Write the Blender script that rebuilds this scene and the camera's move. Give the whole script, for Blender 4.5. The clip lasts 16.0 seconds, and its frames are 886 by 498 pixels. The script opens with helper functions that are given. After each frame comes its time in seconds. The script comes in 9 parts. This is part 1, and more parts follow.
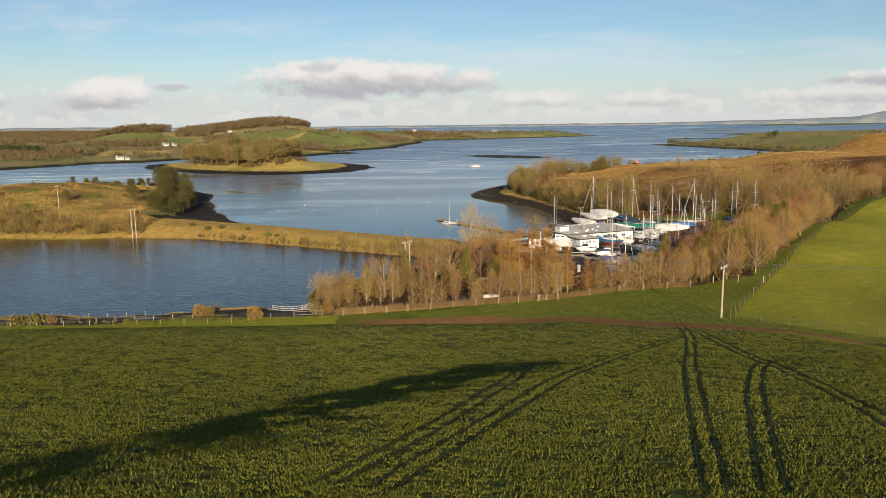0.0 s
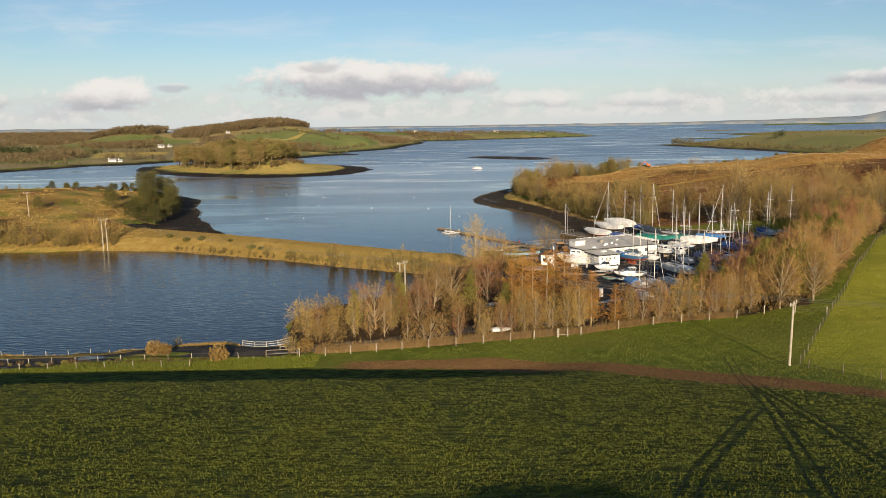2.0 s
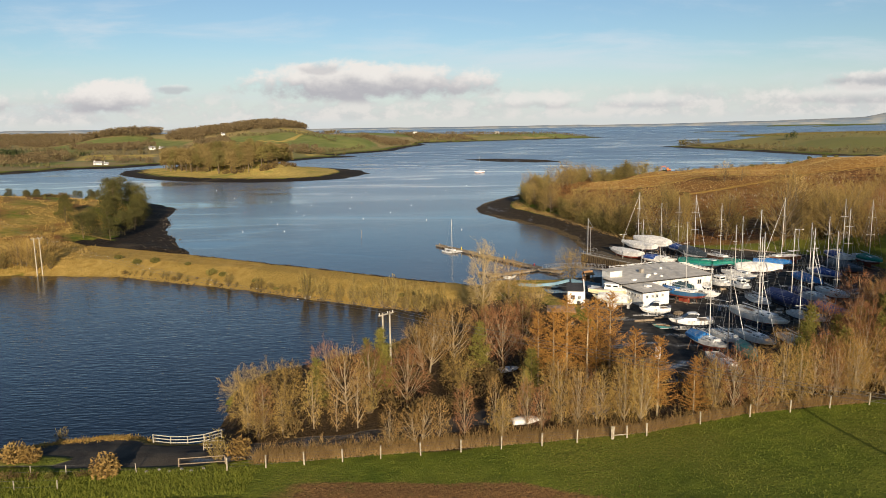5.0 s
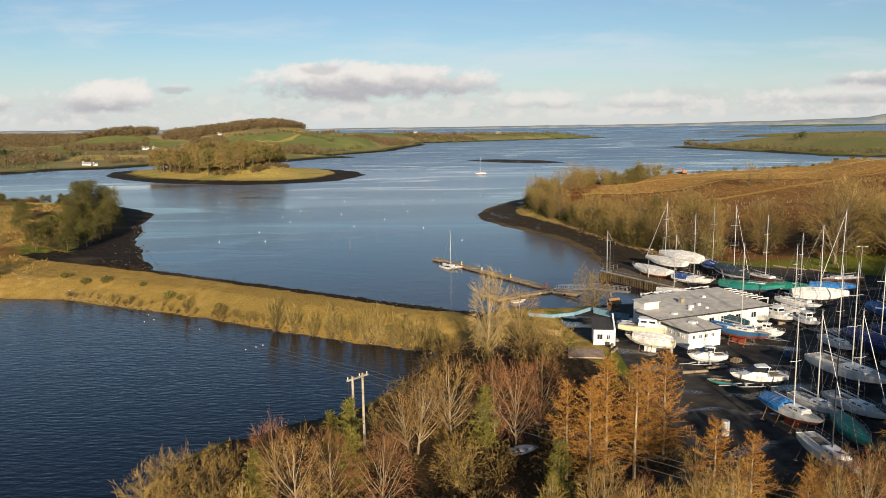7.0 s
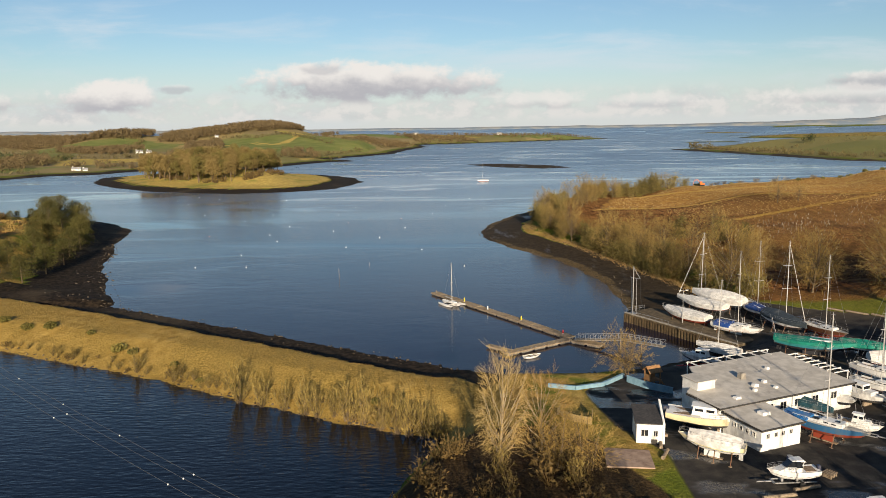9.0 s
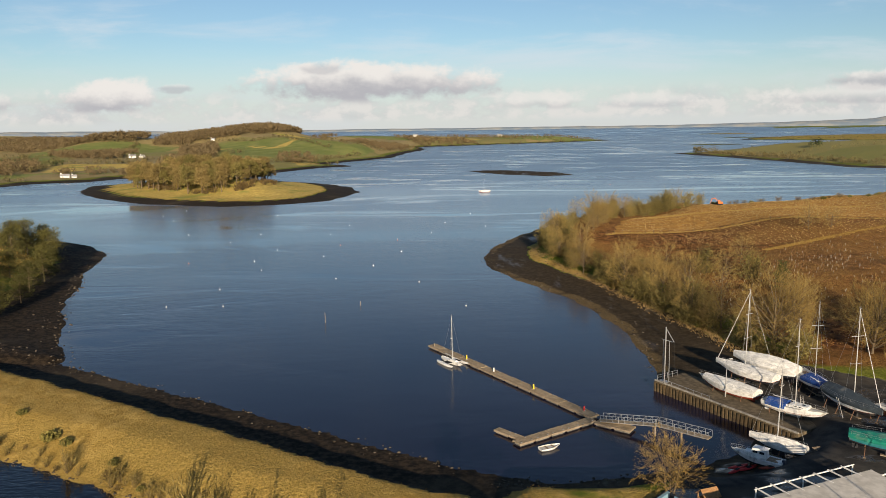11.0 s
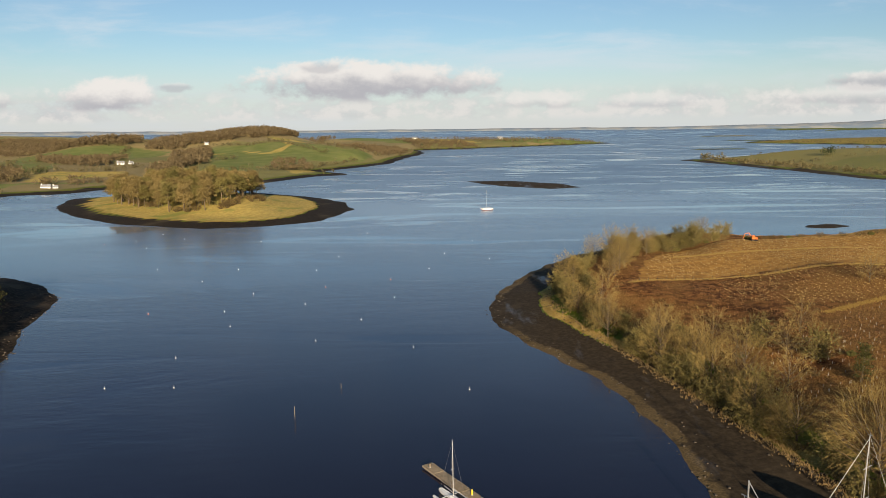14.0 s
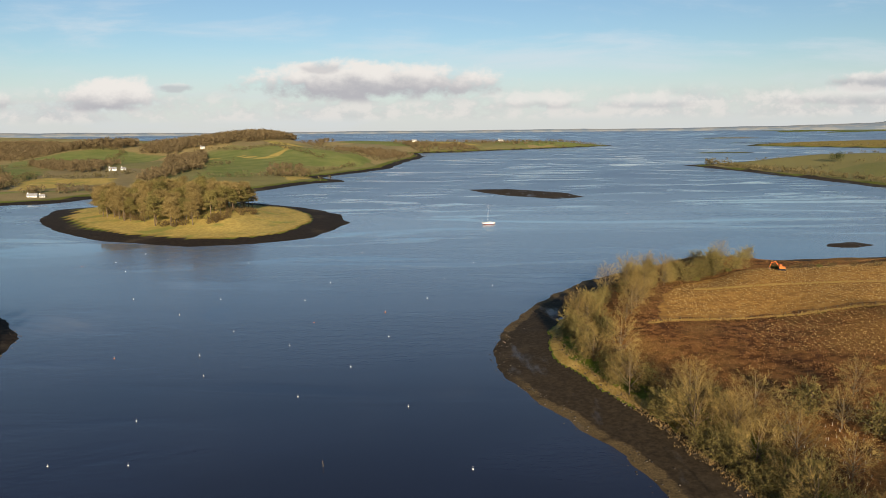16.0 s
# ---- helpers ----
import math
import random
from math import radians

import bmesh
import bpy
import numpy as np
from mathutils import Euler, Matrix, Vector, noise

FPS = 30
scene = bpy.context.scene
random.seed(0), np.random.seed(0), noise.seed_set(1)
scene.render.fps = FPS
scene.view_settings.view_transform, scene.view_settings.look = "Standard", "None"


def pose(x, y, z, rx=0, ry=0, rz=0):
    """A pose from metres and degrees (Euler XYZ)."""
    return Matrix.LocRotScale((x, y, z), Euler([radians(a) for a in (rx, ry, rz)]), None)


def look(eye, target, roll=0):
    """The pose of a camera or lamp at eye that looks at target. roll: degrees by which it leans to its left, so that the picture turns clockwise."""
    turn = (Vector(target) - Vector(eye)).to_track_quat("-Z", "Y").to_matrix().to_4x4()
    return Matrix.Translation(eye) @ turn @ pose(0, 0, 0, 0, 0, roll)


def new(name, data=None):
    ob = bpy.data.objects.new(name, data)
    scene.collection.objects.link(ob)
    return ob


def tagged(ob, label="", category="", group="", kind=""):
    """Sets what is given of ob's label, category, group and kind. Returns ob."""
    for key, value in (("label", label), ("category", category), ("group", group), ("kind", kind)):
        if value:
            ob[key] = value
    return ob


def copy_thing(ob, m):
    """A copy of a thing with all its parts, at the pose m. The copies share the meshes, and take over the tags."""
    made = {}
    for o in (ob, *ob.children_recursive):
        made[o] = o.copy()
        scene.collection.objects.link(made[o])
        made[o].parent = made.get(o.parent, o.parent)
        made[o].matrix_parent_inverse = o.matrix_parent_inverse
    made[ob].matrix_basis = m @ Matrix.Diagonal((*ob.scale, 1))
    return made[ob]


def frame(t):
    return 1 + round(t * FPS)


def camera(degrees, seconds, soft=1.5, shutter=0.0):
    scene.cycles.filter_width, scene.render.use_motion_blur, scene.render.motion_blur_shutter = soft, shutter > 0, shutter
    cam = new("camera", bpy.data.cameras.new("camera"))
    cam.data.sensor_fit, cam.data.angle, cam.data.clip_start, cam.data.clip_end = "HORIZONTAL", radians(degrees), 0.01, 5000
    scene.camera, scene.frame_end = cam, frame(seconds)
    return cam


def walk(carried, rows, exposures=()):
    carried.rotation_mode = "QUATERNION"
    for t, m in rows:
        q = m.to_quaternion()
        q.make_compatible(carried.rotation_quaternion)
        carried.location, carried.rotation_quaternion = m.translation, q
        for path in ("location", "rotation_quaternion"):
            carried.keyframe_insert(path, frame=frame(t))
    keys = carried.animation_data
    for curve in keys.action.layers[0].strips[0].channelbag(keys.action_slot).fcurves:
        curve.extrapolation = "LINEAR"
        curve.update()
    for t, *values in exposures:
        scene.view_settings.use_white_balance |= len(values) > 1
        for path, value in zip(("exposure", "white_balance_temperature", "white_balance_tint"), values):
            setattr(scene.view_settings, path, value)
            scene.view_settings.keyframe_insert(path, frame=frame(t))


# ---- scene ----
cam = camera(63.0, 16.0, soft=0.9)
PATH = [
    (0, pose(0.01, 0.01, 34.34, 80.485, 0.626, -0.256)),
    (0.5, pose(0.09, 4.88, 34.50, 80.491, 0.659, -0.243)),
    (1, pose(0.10, 10.05, 34.54, 80.496, 0.693, -0.230)),
    (1.5, pose(0.10, 15.52, 34.61, 80.504, 0.727, -0.218)),
    (2, pose(0.13, 21.12, 34.66, 80.516, 0.761, -0.207)),
    (2.5, pose(0.19, 26.83, 34.78, 80.532, 0.788, -0.196)),
    (3, pose(0.20, 32.54, 34.82, 80.549, 0.802, -0.188)),
    (3.5, pose(0.17, 38.31, 34.81, 80.569, 0.802, -0.183)),
    (4, pose(0.15, 44.14, 34.78, 80.593, 0.792, -0.180)),
    (6.5, pose(1.26, 75.85, 34.20, 80.633, 0.775, -0.110)),
    (7, pose(1.37, 81.89, 34.20, 80.630, 0.767, -0.084)),
    (7.5, pose(1.39, 87.90, 34.31, 80.622, 0.763, -0.065)),
    (8, pose(1.44, 93.72, 35.33, 80.617, 0.767, -0.052)),
    (8.5, pose(1.42, 99.46, 36.71, 80.621, 0.778, -0.044)),
    (9, pose(1.59, 105.24, 38.04, 80.631, 0.788, -0.036)),
    (9.5, pose(1.63, 110.67, 39.59, 80.639, 0.791, -0.029)),
    (12, pose(1.94, 139.34, 47.10, 80.569, 0.707, -0.065)),
    (12.5, pose(1.93, 145.20, 48.67, 80.559, 0.666, -0.069)),
    (13, pose(1.94, 151.11, 50.21, 80.553, 0.631, -0.068)),
    (13.5, pose(1.95, 156.95, 51.77, 80.552, 0.605, -0.062)),
    (14, pose(2.10, 162.74, 53.32, 80.556, 0.591, -0.056)),
    (14.5, pose(2.11, 168.52, 54.79, 80.563, 0.583, -0.053)),
    (15, pose(2.19, 174.27, 56.32, 80.571, 0.577, -0.055)),
    (15.5, pose(2.24, 180.03, 57.90, 80.579, 0.569, -0.059)),
    (16, pose(2.33, 185.63, 59.49, 80.587, 0.556, -0.064)),
]
walk(cam, PATH)

# ---------------------------------------------------------------- world, sun
SUN_EL, SUN_AZ = 15.0, 174.0      # degrees; azimuth clockwise from +y
scene.view_settings.exposure = 0.7


def node(nt, kind, **kw):
    n = nt.nodes.new(kind)
    for k, v in kw.items():
        if k == "op":
            n.operation = v
        elif k == "blend":
            n.blend_type = v
        elif k == "dtype":
            n.data_type = v
        elif k == "attr":
            n.attribute_name = v
        else:
            n.inputs[int(k[1:])].default_value = v
    return n


def wire(nt, out, sock):
    nt.links.new(out, sock)


def mth(nt, op, a, b=None, c=None, clamp=False):
    """A math node; a, b, c are numbers or sockets."""
    n = nt.nodes.new("ShaderNodeMath")
    n.operation, n.use_clamp = op, clamp
    for i, v in enumerate((a, b, c)):
        if v is None:
            continue
        if isinstance(v, (int, float)):
            n.inputs[i].default_value = v
        else:
            nt.links.new(v, n.inputs[i])
    return n.outputs[0]


def mixc(nt, fac, a, b, blend="MIX"):
    """A colour mix; a, b are colours or sockets."""
    n = nt.nodes.new("ShaderNodeMix")
    n.data_type, n.blend_type = "RGBA", blend
    for i, v in ((0, fac), (6, a), (7, b)):
        if isinstance(v, (int, float)):
            n.inputs[i].default_value = v
        elif isinstance(v, (tuple, list)):
            n.inputs[i].default_value = (*v[:3], 1)
        else:
            nt.links.new(v, n.inputs[i])
    return n.outputs[2]


def noise_tex(nt, vec, scale, detail=4.0, rough=0.55, dist=0.0):
    n = nt.nodes.new("ShaderNodeTexNoise")
    n.inputs["Scale"].default_value, n.inputs["Detail"].default_value = scale, detail
    n.inputs["Roughness"].default_value, n.inputs["Distortion"].default_value = rough, dist
    if vec is not None:
        nt.links.new(vec, n.inputs["Vector"])
    return n.outputs[0]


def remap(nt, v, a, b, c=0.0, d=1.0, smooth=True):
    n = nt.nodes.new("ShaderNodeMapRange")
    n.interpolation_type = "SMOOTHSTEP" if smooth else "LINEAR"
    nt.links.new(v, n.inputs[0])
    for i, x in enumerate((a, b, c, d)):
        n.inputs[i + 1].default_value = x
    return n.outputs[0]


def scaled(nt, vec, s, offset=(0, 0, 0), rot=(0, 0, 0)):
    n = nt.nodes.new("ShaderNodeMapping")
    n.inputs["Scale"].default_value, n.inputs["Location"].default_value = s, offset
    n.inputs["Rotation"].default_value = rot
    nt.links.new(vec, n.inputs["Vector"])
    return n.outputs[0]


world = bpy.data.worlds.new("winter_sky")
scene.world = world
world.use_nodes = True
wt = world.node_tree
wt.nodes.clear()
w_out = wt.nodes.new("ShaderNodeOutputWorld")
w_bg = wt.nodes.new("ShaderNodeBackground")
w_sky = wt.nodes.new("ShaderNodeTexSky")
w_sky.sky_type, w_sky.sun_disc = "NISHITA", False
w_sky.sun_elevation, w_sky.sun_rotation = radians(SUN_EL), radians(SUN_AZ)
w_sky.air_density, w_sky.dust_density, w_sky.ozone_density = 1.0, 0.25, 3.0
w_co = wt.nodes.new("ShaderNodeTexCoord")
w_sep = wt.nodes.new("ShaderNodeSeparateXYZ")
wire(wt, w_co.outputs["Generated"], w_sep.inputs[0])
w_ay = mth(wt, "MAXIMUM", mth(wt, "ABSOLUTE", w_sep.outputs[1]), 0.02)
w_u = mth(wt, "DIVIDE", w_sep.outputs[0], w_ay)          # tangent of the azimuth
w_v = mth(wt, "DIVIDE", w_sep.outputs[2], w_ay)          # tangent of the height
w_uv = wt.nodes.new("ShaderNodeCombineXYZ")
for i, s in enumerate((w_u, w_v, w_sep.outputs[1])):
    wire(wt, s, w_uv.inputs[i])
w_puff = noise_tex(wt, scaled(wt, w_uv.outputs[0], (1, 1.5, 1)), 26, 6, 0.62)
w_big = noise_tex(wt, scaled(wt, w_uv.outputs[0], (1, 2.2, 1), (3, 1, 0)), 7, 5, 0.6)
CLOUD = (8.1, 7.75, 7.35)
SHADE = (4.55, 4.5, 4.75)


def cumulus(sky, u0, v0, a, b, thick, base):
    """A heap of cloud: white where the sun strikes its lumps, grey towards its flat base."""
    du, dv = mth(wt, "DIVIDE", mth(wt, "SUBTRACT", w_u, u0), a), mth(wt, "DIVIDE", mth(wt, "SUBTRACT", w_v, v0), b)
    r = mth(wt, "SQRT", mth(wt, "ADD", mth(wt, "POWER", mth(wt, "ABSOLUTE", du), 2.0), mth(wt, "POWER", mth(wt, "ABSOLUTE", dv), 2.0)))
    lump = mth(wt, "ADD", mth(wt, "SUBTRACT", 1.0, r), mth(wt, "ADD", mth(wt, "MULTIPLY_ADD", w_puff, 1.5, -0.75), mth(wt, "MULTIPLY_ADD", w_big, 0.7, -0.35)))
    mask = mth(wt, "MULTIPLY", remap(wt, lump, 0.0, 0.48), thick)
    mask = mth(wt, "MULTIPLY", mask, remap(wt, dv, -1.05, -0.6))
    lit = mth(wt, "ADD", mth(wt, "MULTIPLY", dv, 1.15), mth(wt, "MULTIPLY_ADD", w_puff, 1.5, -0.80 + base))
    colour = mixc(wt, remap(wt, lit, -0.5, 0.55), SHADE, CLOUD)
    return mixc(wt, mask, sky, colour)


w_col = w_sky.outputs[0]
# thin high veil, drawn out sideways
w_veil = noise_tex(wt, scaled(wt, w_uv.outputs[0], (1.0, 5.5, 1), (0.4, 0.2, 0), (0, 0, 0.09)), 3.4, 7, 0.6, 0.4)
w_col = mixc(wt, mth(wt, "MULTIPLY", mth(wt, "MULTIPLY", remap(wt, w_veil, 0.44, 0.74), 0.55), remap(wt, w_v, 0.22, 0.6, 1.0, 0.1)), w_col, (6.6, 7.1, 7.6))
# pale haze towards the horizon
w_col = mixc(wt, remap(wt, w_v, 0.0, 0.125, 0.80, 0.0), w_col, (6.15, 6.45, 6.7))
# low row of small heaps along the horizon
w_row = mth(wt, "MULTIPLY", remap(wt, w_v, 0.008, 0.02), remap(wt, w_v, 0.03, 0.065, 1.0, 0.0))
w_rowm = mth(wt, "MULTIPLY", w_row, remap(wt, mth(wt, "ADD", w_puff, mth(wt, "MULTIPLY", w_big, 0.6)), 0.66, 0.92))
w_col = mixc(wt, mth(wt, "MULTIPLY", w_rowm, 0.75), w_col, mixc(wt, remap(wt, w_puff, 0.38, 0.6), (5.0, 5.0, 5.2), (7.4, 7.05, 6.75)))
for heap in ((-0.105, 0.064, 0.200, 0.032, 1.0, 0.05), (-0.455, 0.050, 0.085, 0.028, 1.0, 0.30),
             (0.62, 0.058, 0.11, 0.018, 0.85, -0.3), (0.58, 0.040, 0.15, 0.016, 0.6, 0.4), (-0.16, 0.083, 0.032, 0.012, 0.55, -0.35),
             (-0.36, 0.058, 0.034, 0.008, 0.6, -0.5), (0.28, 0.036, 0.08, 0.013, 0.5, 0.5),
             (0.14, 0.038, 0.08, 0.015, 0.6, 0.5), (-0.63, 0.042, 0.06, 0.02, 0.6, -0.2)):
    w_col = cumulus(w_col, *heap)
wire(wt, w_col, w_bg.inputs[0])
w_bg.inputs[1].default_value = 0.065
wire(wt, w_bg.outputs[0], w_out.inputs[0])

sun = new("sun", bpy.data.lights.new("sun", "SUN"))
sun.data.energy, sun.data.angle, sun.data.color = 5.0, radians(0.55), (1.0, 0.83, 0.62)
sun.matrix_world = look((0, 0, 0), (-math.sin(radians(SUN_AZ)) * math.cos(radians(SUN_EL)),
                                    -math.cos(radians(SUN_AZ)) * math.cos(radians(SUN_EL)), -math.sin(radians(SUN_EL))))

# ---------------------------------------------------------------- lie of the land
# waterlines, clockwise or not, in metres
NEAR = [(-1500, -700), (-1500, 170), (-300, 146), (-84, 130.5), (-64, 129.6), (-52, 130.2), (-46, 131.6), (-42, 134.4), (-38, 135), (-34.5, 134.2), (-31, 132.6), (-27, 132.8), (-25, 135), (-28, 147), (-25, 157),
        (-12, 164), (-6, 172), (-2, 182), (1, 188.5), (6, 213), (16, 212.5), (29, 214.5), (36, 216.5), (43.5, 220.5), (47.5, 227),
        (41.5, 239), (39.5, 250), (41, 262), (41, 284), (35, 312), (24, 335), (16, 358), (16.2, 376), (19, 392), (29, 418),
        (42, 441), (58, 464), (92, 494), (140, 504), (300, 520), (700, 480), (1500, 420), (1500, -700)]
DAM = [(9, 186), (1, 190.2), (-12.5, 196.2), (-30, 205.4), (-41, 212.6), (-65, 224), (-79, 230.7), (-104, 234), (-112, 255),
       (-104, 279), (-66, 258.5), (-41, 243.8), (-17, 229.2), (3, 217), (14, 213)]
LEFT = [(-500, 230), (-145, 236), (-121, 232), (-101, 236), (-95, 260), (-74, 264), (-86, 288), (-98, 313), (-105, 335),
        (-113, 355), (-122, 391), (-139, 411), (-158, 424), (-240, 436), (-400, 420), (-700, 400), (-700, 240)]
ISLE = [(-275, 677), (-232, 619), (-186, 581), (-132, 560), (-98, 565), (-69, 590), (-59, 651), (-72, 700), (-105, 748),
        (-160, 790), (-240, 800), (-300, 750)]
SHOAL = [(28, 903), (44, 860), (61, 832), (97, 801), (127, 814), (116, 860), (68, 905)]
SHOAL_SMALL = [(193, 540), (203, 535), (219, 543), (213, 553), (198, 550)]
MAINLAND = [(-2500, 560), (-700, 590), (-420, 640), (-366, 784), (-329, 795), (-314, 855), (-250, 900), (-184, 901),
            (-161, 975), (-141, 1008), (-108, 1030), (-122, 1062), (-152, 1107), (-100, 1250), (-76, 1340), (-70, 1473), (-60, 1587), (-36, 1779), (-58, 2009), (104, 2143), (374, 2396),
            (579, 2611), (520, 2760), (200, 3000), (-400, 3600), (-3000, 4200)]
EAST = [(383, 1320), (390, 1240), (401, 1176), (429, 882), (480, 770), (700, 640), (2600, 500), (2600, 1500), (900, 1500), (520, 1420)]
EAST_FAR = [(935, 2420), (1010, 2290), (1142, 2050), (1900, 1950), (2600, 2100), (2600, 2900), (1500, 2900), (1060, 2640)]
STRIP = [(1150, 3660), (1330, 3440), (1560, 3480), (1500, 3600), (1330, 3700)]
SPIT = [(560, 1868), (600, 1822), (720, 1835), (700, 1880)]
STRIP_NEAR = [(1010, 2810), (1130, 2735), (1260, 2700), (1270, 2745), (1060, 2850)]

# spot heights of the near shore and of the farther one
SPOTS_A = [(22, 178, 4.6), (36, 178, 4.4), (36, 150, 4.2), (60, 170, 4.3), (50, 205, 3.3), (45, 230, 2.0), (65, 230, 2.4),
           (90, 205, 4.6), (26, 200, 3.1), (0, 150, 2.0), (-15, 140, 1.8), (20, 140, 3.6), (41, 130, 4.6), (60, 136, 7.2),
           (80, 150, 9.4), (100, 175, 10.2), (130, 200, 14), (-60, 128, 1.6), (-30, 128, 1.6), (-110, 128, 1.8), (56, 112, 7.0), (12, 195, 3.1)]
SPOTS_B = [(75, 260, 3.5), (58, 290, 4.0), (45, 340, 4.0), (80, 380, 7.5), (85, 429, 7.0), (114, 420, 12.5), (130, 380, 14),
           (110, 300, 10), (105, 250, 7.5), (190, 380, 20), (200, 300, 20), (300, 300, 33), (150, 415, 14.2), (165, 425, 15.0), (128, 432, 11.5), (130, 416, 13.8), (190, 412, 19.0), (250, 405, 29), (120, 446, 6.5), (150, 448, 9), (190, 450, 10), (150, 475, 3.5), (185, 478, 4.5), (230, 482, 7), (300, 490, 9), (260, 455, 17), (330, 420, 36),
           (160, 150, 17), (160, 80, 14), (80, 95, 9.5), (300, 120, 24), (500, 250, 40), (600, 430, 34)]
# hills beyond the water: x, y, half-widths, height
HILLS = [(-345, 1640, 115, 230, 40), (-635, 1540, 80, 180, 27), (-490, 1640, 100, 200, 24), (-190, 1420, 130, 150, 20), (-1150, 2100, 520, 420, 24), (-420, 1180, 160, 150, 10),
         (-1000, 1200, 260, 240, 16), (60, 2500, 260, 200, 14), (-250, 2250, 250, 250, 22), (330, 2560, 140, 120, 9), (-1800, 1500, 500, 400, 20)]


def inside_distance(X, Y, poly):
    """Distance to a closed line: positive inside."""
    p = np.array(poly, float)
    q = np.roll(p, -1, 0)
    best = np.full(X.shape, 1e18)
    odd = np.zeros(X.shape, bool)
    for (ax, ay), (bx, by) in zip(p, q):
        dx, dy = bx - ax, by - ay
        t = np.clip(((X - ax) * dx + (Y - ay) * dy) / (dx * dx + dy * dy), 0, 1)
        best = np.minimum(best, (X - ax - t * dx) ** 2 + (Y - ay - t * dy) ** 2)
        if ay != by:
            odd ^= ((ay > Y) != (by > Y)) & (X < (bx - ax) * (Y - ay) / (by - ay) + ax)
    return np.where(odd, 1, -1) * np.sqrt(best)


def smooth(v, a, b):
    t = np.clip((v - a) / (b - a), 0, 1)
    return t * t * (3 - 2 * t)


def ripple(X, Y, size, seed=0.0):
    """Soft unevenness about -1 to 1, from a few crossed waves."""
    out = 0
    for k, (ang, f) in enumerate(((0.3, 1.0), (1.4, 1.31), (2.5, 0.77), (0.9, 2.1), (2.0, 2.7), (1.1, 4.3))):
        ph = seed * 1.7 + k * 2.3
        out = out + np.sin((X * math.cos(ang) + Y * math.sin(ang)) * f * 6.283 / size + ph
                           + 1.3 * np.sin((X * math.sin(ang * 1.7) - Y * math.cos(ang)) * f * 3.1 / size + ph)) / (1 + k * 0.6)
    return out / 2.4


def spots(X, Y, pts, power=3.2):
    num, den = 0, 0
    for x, y, z in pts:
        w = 1.0 / ((X - x) ** 2 + (Y - y) ** 2 + 60.0) ** (power / 2)
        num, den = num + w * z, den + w
    return num / den


def line_distance(X, Y, pts):
    best = np.full(X.shape, 1e18)
    for (ax, ay), (bx, by) in zip(pts, pts[1:]):
        dx, dy = bx - ax, by - ay
        t = np.clip(((X - ax) * dx + (Y - ay) * dy) / (dx * dx + dy * dy), 0, 1)
        best = np.minimum(best, (X - ax - t * dx) ** 2 + (Y - ay - t * dy) ** 2)
    return np.sqrt(best)


FIELD_Y = [-700, -60, 0, 20, 40, 52, 60, 70, 80, 90, 100, 106, 112, 118, 140]
FIELD_L = [20, 27, 25.6, 22.2, 18.6, 16.2, 14.5, 12.5, 10.5, 8.5, 6.6, 3.7, 1.9, 1.7, 1.7]
FIELD_R = [20, 27, 25.6, 22.2, 18.6, 16.2, 14.4, 12.3, 10.3, 8.3, 6.6, 5.8, 5.2, 4.9, 4.5]
BANK = [(-60, 20), (-26, 47), (-8, 58), (15, 75)]


